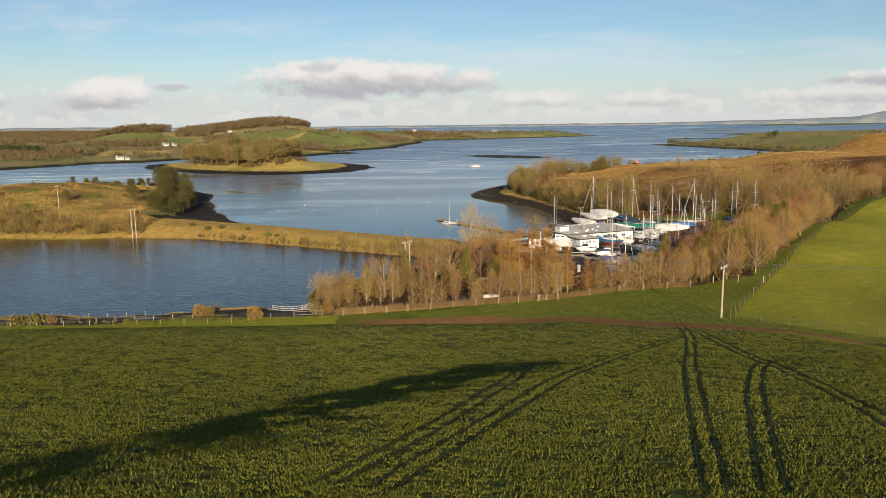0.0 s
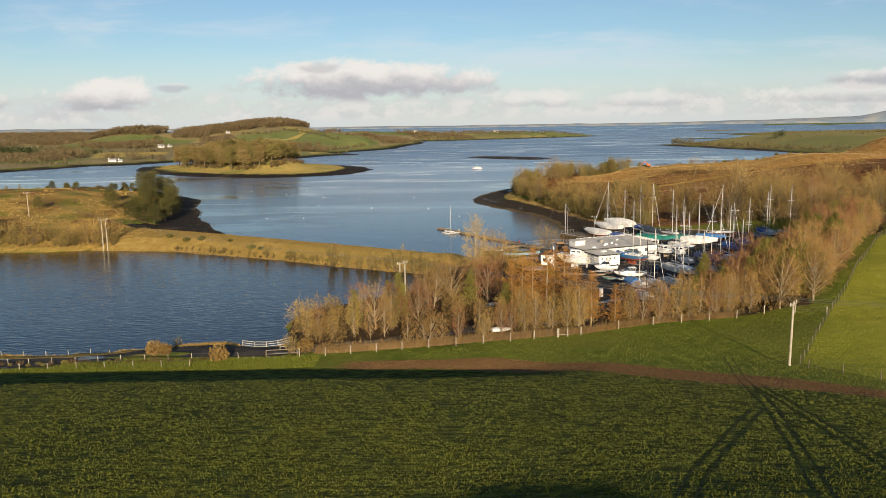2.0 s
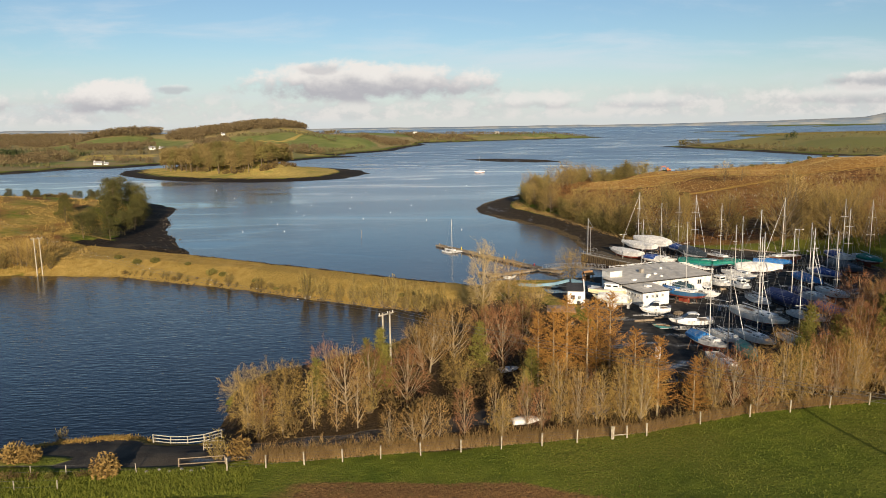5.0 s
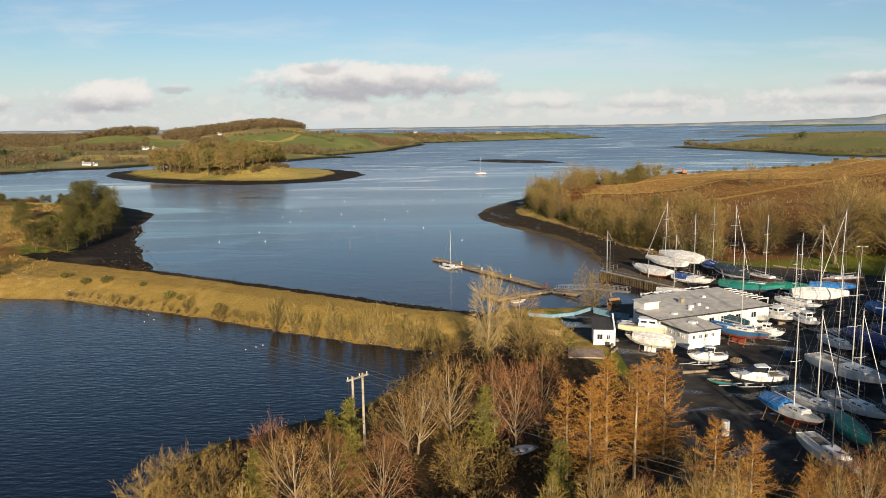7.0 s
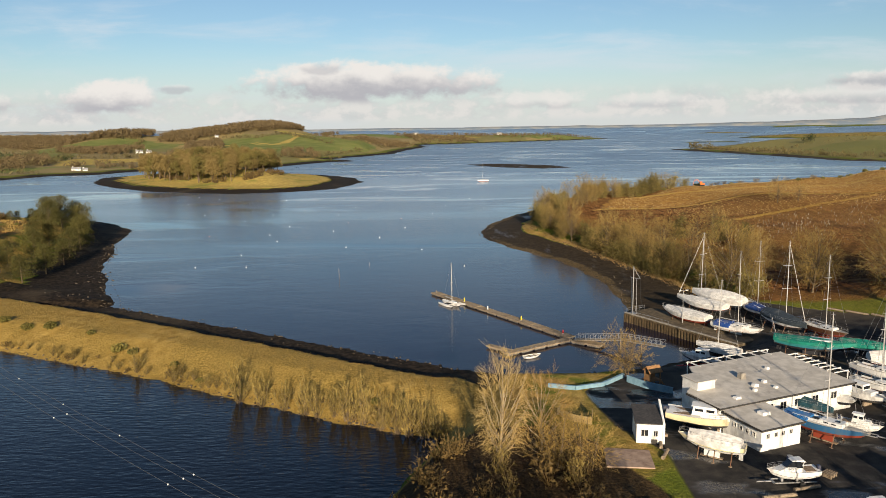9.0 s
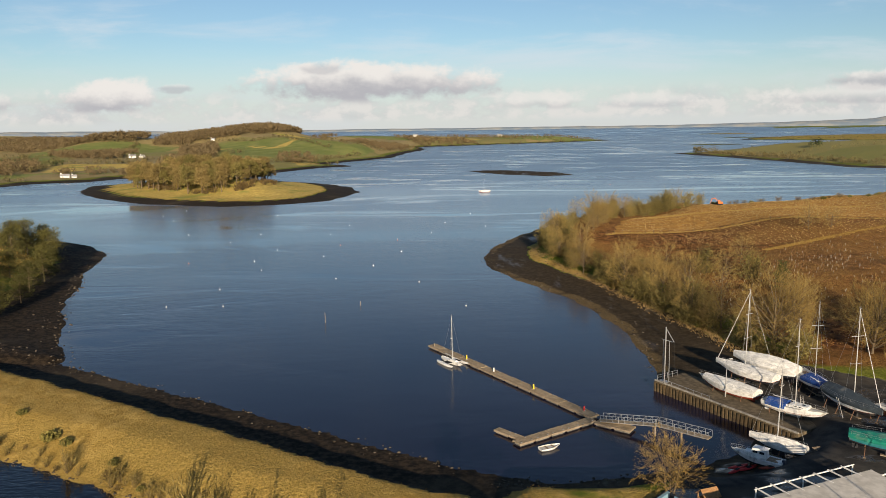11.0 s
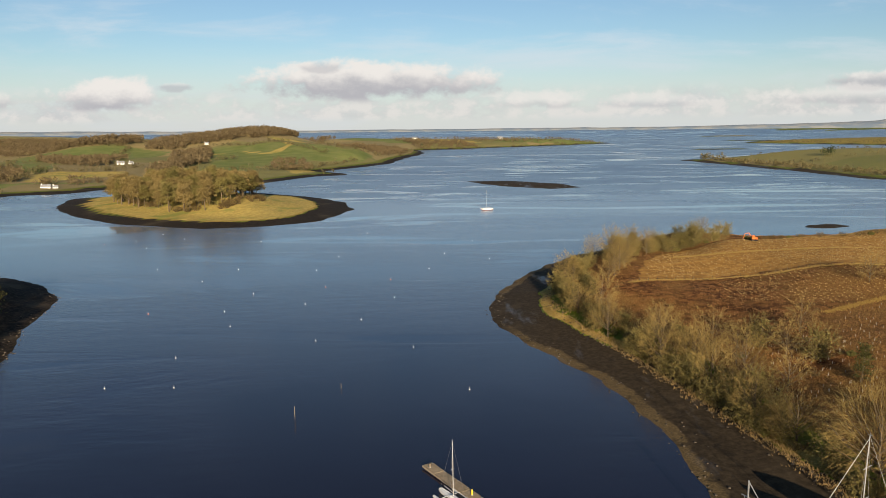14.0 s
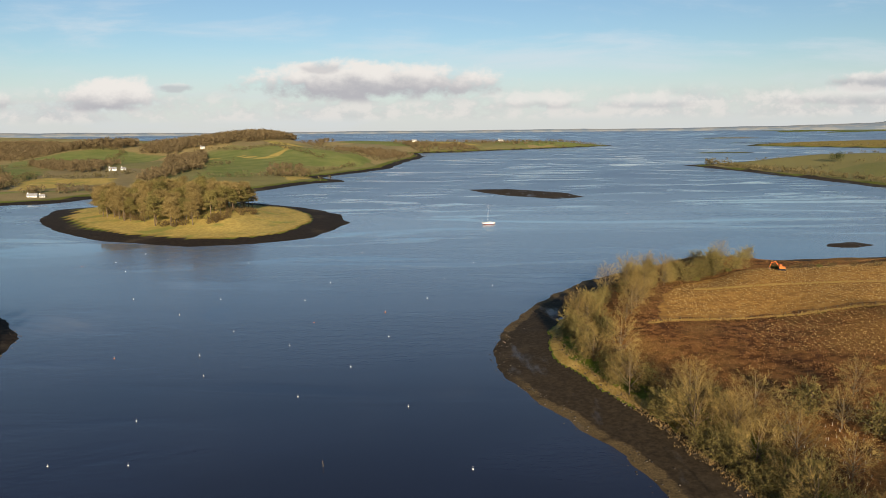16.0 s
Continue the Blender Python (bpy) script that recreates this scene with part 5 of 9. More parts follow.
def hedge_trees(pts, step, h=6, seed=0, flakes=20, stray=2.0):
    rng = random.Random(seed)
    out = []
    for (ax, ay), (bx, by) in zip(pts, pts[1:]):
        n = max(1, int(math.hypot(bx - ax, by - ay) / step))
        for k in range(n):
            t = (k + rng.random()) / n
            x, y = ax + (bx - ax) * t + rng.gauss(0, stray), ay + (by - ay) * t + rng.gauss(0, stray)
            if ground_fast(x, y) > 1.3 and rng.random() < 0.9:
                big = rng.random() < 0.25
                out.append((x, y, h * rng.uniform(0.6, 1.0) * (1.7 if big else 1), h * rng.uniform(0.4, 0.6), flakes))
    return out


def filled(poly, gap, h, seed, flakes=44):
    """Trees all over an area."""
    rng = random.Random(seed)
    xs, ys = [p[0] for p in poly], [p[1] for p in poly]
    n = int((max(xs) - min(xs)) * (max(ys) - min(ys)) / gap ** 2)
    out = []
    for _ in range(n):
        x, y = rng.uniform(min(xs), max(xs)), rng.uniform(min(ys), max(ys))
        if in_poly(x, y, poly) and ground_fast(x, y) > 1.5:
            out.append((x, y, h * rng.uniform(0.75, 1.15), h * rng.uniform(0.34, 0.46), flakes))
    return out


WOODS = [([(-541, 1500), (-560, 1640), (-480, 1760), (-330, 1780), (-300, 1700), (-300, 1590), (-340, 1510), (-453, 1490)], 8.0, 13),
         ([(-690, 1440), (-720, 1560), (-600, 1620), (-575, 1580), (-580, 1500), (-620, 1470)], 8.5, 14),
         ([(-632, 1292), (-606, 1316), (-521, 1292), (-419, 1090), (-440, 1060), (-500, 1120)], 8.0, 9), ([(-480, 880), (-560, 1064), (-485, 1010), (-420, 880)], 8.5, 9),
         ([(-424, 1332), (-404, 1428), (-360, 1300), (-311, 1124), (-337, 1092), (-380, 1200)], 8.0, 11), ([(-210, 1060), (-238, 1200), (-190, 1200), (-160, 1080)], 9.5, 8),
         ([(-143, 1420), (-106, 1500), (-66, 1640), (-60, 1770), (-180, 1980), (-240, 1800), (-180, 1560)], 11.0, 10), ([(-60, 2040), (104, 2160), (60, 2260), (-140, 2200)], 11.0, 10),
         ([(-760, 1300), (-950, 1700), (-1300, 1900), (-1100, 1500)], 15.0, 11),
         ([(-300, 2000), (-700, 2000), (-900, 2200), (-300, 2250)], 16.0, 11), ([(-1300, 1900), (-700, 1640), (-640, 1800), (-1200, 2300)], 14.0, 11), ([(-385, 850), (-400, 880), (-350, 890), (-340, 865)], 7.0, 6),
         ([(-976, 1700), (-700, 1390), (-575, 1510), (-595, 1580), (-930, 1900)], 12.0, 11), ([(-541, 1480), (-448, 1440), (-487, 1540), (-560, 1600)], 8.5, 11),
         ([(-347, 1003), (-348, 1097), (-445, 1379), (-385, 1380), (-336, 1226), (-312, 1075), (-316, 964)], 8.0, 10), ([(-520, 1147), (-425, 1092), (-445, 1200), (-532, 1320), (-590, 1300)], 9.5, 8),
         ([(-600, 1000), (-410, 845), (-418, 815), (-470, 800), (-640, 960)], 10.0, 8), ([(-318, 862), (-330, 905), (-391, 910), (-350, 880)], 7.5, 6), ([(-860, 1000), (-640, 960), (-600, 1030), (-700, 1200), (-900, 1200)], 12.0, 9)]
woods = []
for k, (area, gap, h) in enumerate(WOODS):
    woods += filled(area, gap, h, 500 + k)
for k, (n, x, y, sx, sy, h) in enumerate(((190, 150, 2430, 170, 70, 9), (60, 420, 2560, 120, 40, 8), (80, -1500, 1900, 800, 400, 12), (60, -900, 1200, 200, 200, 8))):
    woods += patch_trees(n, x, y, sx, sy, h, k)
far_woods("far_woods", "leafless brown woods on the hills across the water", woods, FAR_A, 1)
hedges = []
for k, pts in enumerate(([(-285, 1032), (-227, 1036), (-170, 1130)], [(-406, 1460), (-332, 1420), (-282, 1480)], [(-650, 1205), (-589, 1284), (-450, 1195)], [(-690, 1356), (-660, 1430), (-572, 1500)],
                         [(-600, 1172), (-510, 1028), (-471, 1010)], [(-530, 1320), (-560, 1480)], [(-420, 870), (-480, 1030), (-375, 1020)], [(-112, 1440), (-157, 1370), (-216, 1420)],
                         [(-40, 1790), (-300, 2000), (-700, 2100)], [(110, 2160), (-100, 2400), (-300, 2600)], [(380, 2410), (200, 2600)], [(-380, 800), (-700, 640), (-1200, 620)],
                         [(-60, 2030), (110, 2160), (370, 2410), (560, 2610)], [(-1000, 900), (-1100, 1500)], [(-800, 1050), (-1400, 1300)], [(200, 2500), (520, 2640)], [(-150, 1015), (-120, 1060)], [(-450, 1150), (-560, 1290)], [(-700, 1000), (-480, 1050)],
                         [(-420, 1000), (-360, 1090), (-300, 1240)], [(-300, 1480), (-180, 1300)], [(-500, 1340), (-650, 1330)], [(-850, 900), (-780, 1250)], [(-950, 1050), (-620, 1130)], [(-200, 1060), (-130, 1300)],
                         [(-480, 840), (-620, 820), (-800, 700)], [(-430, 870), (-560, 960), (-760, 980)])):
    hedges += hedge_trees(pts, 5.0, 6.2, k, 24)
far_woods("far_hedges", "field hedges on the far shore", hedges, FAR_B, 2)
east = []
for k, pts in enumerate(([(412, 1300), (426, 1180), (456, 900), (516, 806), (736, 690)], [(420, 1290), (434, 1190), (466, 920), (530, 822), (740, 706)], [(440, 1120), (700, 1060), (1100, 900)], [(520, 1400), (800, 1200), (1200, 1150)],
                         [(640, 930), (760, 1300)], [(1010, 2440), (1200, 2120), (1600, 2020)], [(400, 1310), (450, 1370), (540, 1415)])):
    east += hedge_trees(pts, 2.8 if k < 2 else 5.0, 5.0, 40 + k, 20, 3.2)
east += patch_trees(40, 402, 1300, 24, 40, 11, 71) + patch_trees(50, 1500, 2150, 500, 60, 9, 72)
far_woods("shore_scrub", "low scrub and hedges on the low green island", east, FAR_B, 3)
far_woods("far_conifers", "dark conifer plantation on the far shore", patch_trees(90, -600, 1030, 44, 26, 11, 81) + patch_trees(5, 519, 1139, 8, 8, 13, 82) + patch_trees(8, 700, 1500, 30, 40, 9, 83) +
          patch_trees(24, -500, 1000, 40, 20, 8, 84), FAR_C, 4)

# ---------------------------------------------------------------- small solids
def rod(p, q, r, sides=6, r2=None):
    """A round bar from p to q."""
    p, q = Vector(p), Vector(q)
    d = (q - p).normalized()
    a = d.cross(Vector((0, 0, 1)) if abs(d.z) < 0.9 else Vector((1, 0, 0))).normalized()
    c = d.cross(a)
    v, f = [], []
    for e, rr in ((p, r), (q, r if r2 is None else r2)):
        for s in range(sides):
            w = 2 * math.pi * s / sides
            v.append(e + (a * math.cos(w) + c * math.sin(w)) * rr)
    for s in range(sides):
        t = (s + 1) % sides
        f.append((s, t, t + sides, s + sides))
    f += [tuple(range(sides))[::-1], tuple(range(sides, 2 * sides))]
    return v, f


def box(x0, x1, y0, y1, z0, z1, taper=0.0, edge=0.0):
    """A block with a tapered top and, by edge, bevelled top rims."""
    v = []
    rings = [(0, z0)]
    rings += [(0, z1 - edge), (edge, z1)] if edge else [(0, z1)]
    for i, z in rings:
        t = taper * (z - z0) / (z1 - z0) + i
        v += [(x0 + t, y0 + t, z), (x1 - t, y0 + t, z), (x1 - t, y1 - t, z), (x0 + t, y1 - t, z)]
    f = [(3, 2, 1, 0)]
    n = len(rings)
    for k in range(n - 1):
        for s in range(4):
            a, b = k * 4 + s, k * 4 + (s + 1) % 4
            f.append((a, b, b + 4, a + 4))
    f.append(tuple(range((n - 1) * 4, n * 4)))
    return [Vector(p) for p in v], f


def joined(*pieces):
    v, f = [], []
    for pv, pf in pieces:
        n = len(v)
        v += list(pv)
        f += [tuple(i + n for i in face) for face in pf]
    return v, f


def moved(piece, m):
    return [m @ Vector(p) for p in piece[0]], piece[1]


def paint(name, c, rough=0.35, spec=0.5, dirt=(0.16, 0.14, 0.11)):
    return varied(name, tuple(x * 0.82 for x in c), c, rough, 1.3, spec, by_object=0.2, dirt=dirt)


WHITE = paint("white_gelcoat", (0.78, 0.77, 0.73))
CREAM = paint("cream_gelcoat", (0.74, 0.66, 0.40))
BLUE = paint("blue_hull_paint", (0.035, 0.12, 0.24))
NAVY = paint("navy_hull_paint", (0.02, 0.03, 0.07))
BROWN = paint("varnished_brown_hull", (0.11, 0.045, 0.022))
RED = paint("red_antifouling", (0.28, 0.055, 0.03), 0.8, 0.2)
BLACK = paint("dark_antifouling", (0.035, 0.035, 0.04), 0.8, 0.2)
GREENP = paint("teal_paint", (0.03, 0.20, 0.20))
DECK = paint("worn_deck_paint", (0.56, 0.53, 0.46), 0.7, 0.2)
TEAK = varied("weathered_teak", (0.16, 0.11, 0.07), (0.32, 0.24, 0.16), 0.8, 6)
GLASS = varied("dark_cabin_glass", (0.012, 0.014, 0.017), (0.025, 0.028, 0.032), 0.08, 2, 0.6)
ALLOY = varied("mast_alloy", (0.50, 0.49, 0.46), (0.64, 0.62, 0.58), 0.38, 3, 0.5, 0.35)
STEEL = varied("galvanised_steel", (0.30, 0.30, 0.30), (0.46, 0.46, 0.45), 0.5, 4, 0.4, 0.6)
RUSTY = varied("rusty_steel", (0.10, 0.05, 0.03), (0.22, 0.13, 0.08), 0.8, 5)
POLE = varied("silvery_weathered_pole", (0.26, 0.225, 0.165), (0.46, 0.41, 0.31), 0.9, 4)
TIMBER = varied("weathered_timber", (0.16, 0.12, 0.08), (0.34, 0.27, 0.19), 0.9, 5)
RUBBER = varied("black_rubber", (0.015, 0.015, 0.015), (0.03, 0.03, 0.03), 0.85, 5)


def tarp_material(name, c):
    m, nt, b = material(name, 0.55, spec=0.3)
    co = nt.nodes.new("ShaderNodeTexCoord").outputs["Object"]
    n1, n2 = noise_tex(nt, scaled(nt, co, (0.7, 2.2, 1)), 1.7, 5, 0.6, 0.6), noise_tex(nt, co, 0.5, 3)
    col = mixc(nt, remap(nt, n1, 0.35, 0.7), tuple(x * 0.68 for x in c), c)
    wire(nt, mixc(nt, remap(nt, n2, 0.5, 0.72, 0, 0.4), col, (0.30, 0.28, 0.24)), b.inputs["Base Color"])
    bump(nt, b, n1, 0.8, 0.10)
    return m


TARPS = {"white": tarp_material("white_tarpaulin", (0.76, 0.74, 0.69)), "blue": tarp_material("blue_tarpaulin", (0.025, 0.08, 0.30)),
         "green": tarp_material("green_tarpaulin", (0.012, 0.21, 0.15)), "navy": tarp_material("navy_tarpaulin", (0.02, 0.03, 0.12)),
         "grey": tarp_material("dark_grey_tarpaulin", (0.06, 0.075, 0.085)), "teal": tarp_material("dark_teal_tarpaulin", (0.02, 0.07, 0.09)),
         "bright": tarp_material("bright_blue_tarpaulin", (0.03, 0.18, 0.46))}


class Lines:
    """The lines of a hull: x forward, y to port, z up."""

    def __init__(self, L, B, D, z0, transom=0.72, sheer=0.16, n=13):
        self.L, self.B, self.D, self.z0, self.n = L, B, D, z0, n
        self.transom, self.sheer = transom, sheer

    def half(self, s):
        if s < 0.42:
            u = 1 - s / 0.42
            return self.B / 2 * (1 - (1 - self.transom) * u ** 1.8)
        return self.B / 2 * max(0.02, 1 - ((s - 0.42) / 0.58) ** 2.3)

    def rail(self, s):
        return self.z0 + self.D * (1 + self.sheer * ((s - 0.35) / 0.65) ** 2)

    def keel(self, s):
        return self.z0 + self.D * (0.55 * max(0, (s - 0.55) / 0.45) ** 2.2 + 0.28 * max(0, (0.3 - s) / 0.3) ** 1.5)

    def at(self, s, k):
        """Point k of 0 (keel) to 6 (rail) of the half section at s."""
        w, zr, zk = self.half(s), self.rail(s), self.keel(s)
        y, h = ((0, 0), (0.42, 0.06), (0.72, 0.20), (0.88, 0.40), (0.90, 0.44), (0.97, 0.72), (1.0, 1.0))[k]
        rake = self.L * 0.10 * max(0, (s - 0.72) / 0.28) * h
        return Vector((-self.L / 2 + self.L * 0.92 * s + rake, w * y, zk + (zr - zk) * h))

    def skin(self, k0, k1):
        v, f, n, m = [], [], self.n, k1 - k0 + 1
        for i in range(n):
            for side in (1, -1):
                for k in range(k0, k1 + 1):
                    p = self.at(i / (n - 1), k)
                    v.append(Vector((p.x, p.y * side, p.z)))
        for i in range(n - 1):
            for side in range(2):
                for k in range(m - 1):
                    a = (i * 2 + side) * m + k
                    q = (a, a + 1, a + 1 + 2 * m, a + 2 * m)
                    f.append(q if side else q[::-1])
        f.append(tuple(range(0, m)) + tuple(range(2 * m - 1, m - 1, -1)))
        return v, f

    def deck(self, drop=0.06):
        v, f, n = [], [], self.n
        for i in range(n):
            p = self.at(i / (n - 1), 6)
            for y, dz in ((1, 0), (0.93, -drop), (0, -drop + 0.07 * self.B * 0.3), (-0.93, -drop), (-1, 0)):
                v.append(Vector((p.x, p.y * y * 0.985, p.z + dz)))
        for i in range(n - 1):
            for k in range(4):
                a = i * 5 + k
                f.append((a, a + 1, a + 6, a + 5)[::-1])
        return v, f

    def cover(self, ridge, skirt=0.45, s0=-0.02, s1=1.0, rng=None, cells=14):
        """A sheet drawn over a ridge and down past the rail, in folds."""
        v, f = [], []
        for i in range(cells + 1):
            s = min(max(s0 + (s1 - s0) * i / cells, 0), 1)
            p = self.at(s, 6)
            x = p.x + (0.12 if i == cells else (-0.12 if i == 0 else 0))
            top = ridge * (1 - 0.45 * abs(2 * s - 0.85) ** 2.0) * (0.985 + 0.03 * (i % 2))
            w = abs(p.y) + 0.07
            for y, z in ((w * 0.97, p.z - skirt), (w, p.z + 0.03), (w * 0.62, p.z + top * 0.58), (0, p.z + top), (-w * 0.62, p.z + top * 0.58), (-w, p.z + 0.03), (-w * 0.97, p.z - skirt)):
                v.append(Vector((x + rng.uniform(-0.03, 0.03), y * rng.uniform(0.97, 1.03), z + rng.uniform(-0.03, 0.03))))
        for i in range(cells):
            for k in range(6):
                a = i * 7 + k
                f.append((a, a + 1, a + 8, a + 7)[::-1])
        f += [tuple(range(7)), tuple(range(cells * 7, cells * 7 + 7))[::-1]]
        return v, f


def add_rig(ob, ln, mast_h, s=0.56, dark=False, roller=True):
    """Mast with spreaders, boom and wire stays; the sail is off, or furled on the forestay."""
    mat = BLACK if dark else ALLOY
    p = ln.at(s, 6)
    foot, head = Vector((p.x, 0, p.z)), Vector((p.x - 0.15, 0, p.z + mast_h))
    mast = part("mast", rod(foot, head, 0.07, 8, 0.05), mat, ob)
    part("masthead_light", joined(rod(head, head + Vector((0, 0, 0.3)), 0.03), rod(head + Vector((-0.25, 0, 0.08)), head + Vector((0.25, 0, 0.08)), 0.03)), STEEL, mast)
    for t in ((0.5,) if mast_h < 10 else (0.4, 0.7)):
        m = foot.lerp(head, t)
        for side in (1, -1):
            part("spreader", rod(m, m + Vector((-0.1, side * ln.B * 0.3, 0.05)), 0.035), mat, mast)
    part("boom", rod(foot + Vector((-0.1, 0, 0.75)), foot + Vector((-ln.L * 0.36, 0, 0.85)), 0.06, 6), mat, ob)
    bow, stern = ln.at(1.0, 6), ln.at(0.0, 6)
    if roller and int(mast_h * 10) % 3 == 0:
        part("furled_sail", rod((bow.x - 0.1, 0, bow.z + 0.1), head + Vector((0, 0, -0.3)), 0.04, 6, 0.025), WHITE, ob, "rolled white headsail")
    else:
        part("forestay", rod((bow.x, 0, bow.z), head, 0.014, 3), STEEL, ob)
    part("backstay", rod((stern.x, 0, stern.z), head, 0.014, 3), STEEL, ob)
    for side in (1, -1):
        part("shroud", rod((p.x - 0.2, side * abs(p.y) * 0.95, p.z), head + Vector((0, 0, -0.4)), 0.014, 3), STEEL, ob)
    return mast


def add_rails(ob, ln, s0, s1, h=0.55):
    pieces = []
    for side in (1, -1):
        last = None
        for i in range(7):
            p = ln.at(s0 + (s1 - s0) * i / 6, 6)
            q = Vector((p.x, p.y * side * 0.96, p.z))
            pieces.append(rod(q, q + Vector((0, 0, h)), 0.014, 4))
            if last is not None:
                pieces += [rod(last + Vector((0, 0, h)), q + Vector((0, 0, h)), 0.012, 4), rod(last + Vector((0, 0, h * 0.5)), q + Vector((0, 0, h * 0.5)), 0.009, 3)]
            last = q
    part("guard_rail", joined(*pieces), STEEL, ob, "thin steel guard rail")


def sail_yacht(x, y, heading, L=8.5, hull=None, bottom=None, cover="", mast=10.0, label="", afloat=False, dark=False, cover_from=-0.02, cover_to=1.0, group="yachts laid up ashore", roller=True, ridge=0.9):
    rng = random.Random(int(x * 37 + y * 91))
    z0 = -0.28 if afloat else 0.80
    B, D = L * 0.31, 0.30 + L * 0.115
    base = 0.0 if afloat else ground_fast(x, y) - 0.03
    ob = thing("sailing_yacht", label, "yacht", pose(x, y, base, 0, 0, heading), group)
    ln = Lines(L, B, D, z0)
    part("hull", ln.skin(4, 6), hull or WHITE, ob)
    part("underbody", ln.skin(0, 3), bottom or BLACK, ob)
    part("waterline_stripe", ln.skin(3, 4), BLUE if rng.random() < 0.5 else RED, ob)
    part("deck", ln.deck(), DECK, ob)
    if not afloat:
        part("keel", joined(box(-L * 0.13, L * 0.10, -0.11, 0.11, 0.06, z0 + 0.25, -0.03)), bottom or BLACK, ob)
        part("rudder", box(-L * 0.47, -L * 0.41, -0.05, 0.05, 0.35, z0 + 0.4), bottom or BLACK, ob)
        for s in (0.18, 0.45, 0.72):
            for side in (1, -1):
                p = ln.at(s, 3)
                q = Vector((p.x, p.y * side, p.z))
                prop = part("prop", rod(q, (p.x, (abs(p.y) + 0.55) * side, 0.03), 0.05, 6), RUSTY, ob)
                part("pad", moved(box(-0.16, 0.16, -0.12, 0.12, -0.04, 0.02), Matrix.Translation((p.x, (abs(p.y) + 0.55) * side, 0.04))), TIMBER, prop)
        part("keel_block", box(-L * 0.18, L * 0.16, -0.25, 0.25, 0, 0.12), TIMBER, ob)
    zc = ln.rail(0.5)
    cabin = part("cabin", box(-L * 0.06, L * 0.24, -B * 0.29, B * 0.29, zc - 0.1, zc + 0.42, 0.10, 0.06), hull if hull is WHITE else WHITE, ob)
    for side in (1, -1):
        for u in (0.01, 0.10):
            part("window", box(L * u, L * (u + 0.06), side * (B * 0.29 - 0.07) - 0.02, side * (B * 0.29 - 0.07) + 0.02, zc + 0.12, zc + 0.28, 0), GLASS, cabin)
    part("hatch", box(L * 0.12, L * 0.12 + 0.5, -0.25, 0.25, zc + 0.4, zc + 0.46, 0.03), GLASS, cabin)
    part("cockpit", box(-L * 0.36, -L * 0.08, -B * 0.22, B * 0.22, zc - 0.10, zc + 0.012), TEAK, ob, "worn teak cockpit floor")
    for side in (1, -1):
        part("coaming", box(-L * 0.38, -L * 0.06, side * B * 0.25 - 0.07, side * B * 0.25 + 0.07, zc - 0.1, zc + 0.24, 0.03), WHITE, ob)
    add_rails(ob, ln, 0.02, 0.98)
    if cover:
        part("cover", ln.cover(ridge, 0.4, cover_from, cover_to, rng), TARPS[cover], ob, f"wrinkled {cover} tarpaulin")
    if mast:
        add_rig(ob, ln, mast, dark=dark, roller=roller)
    return ob


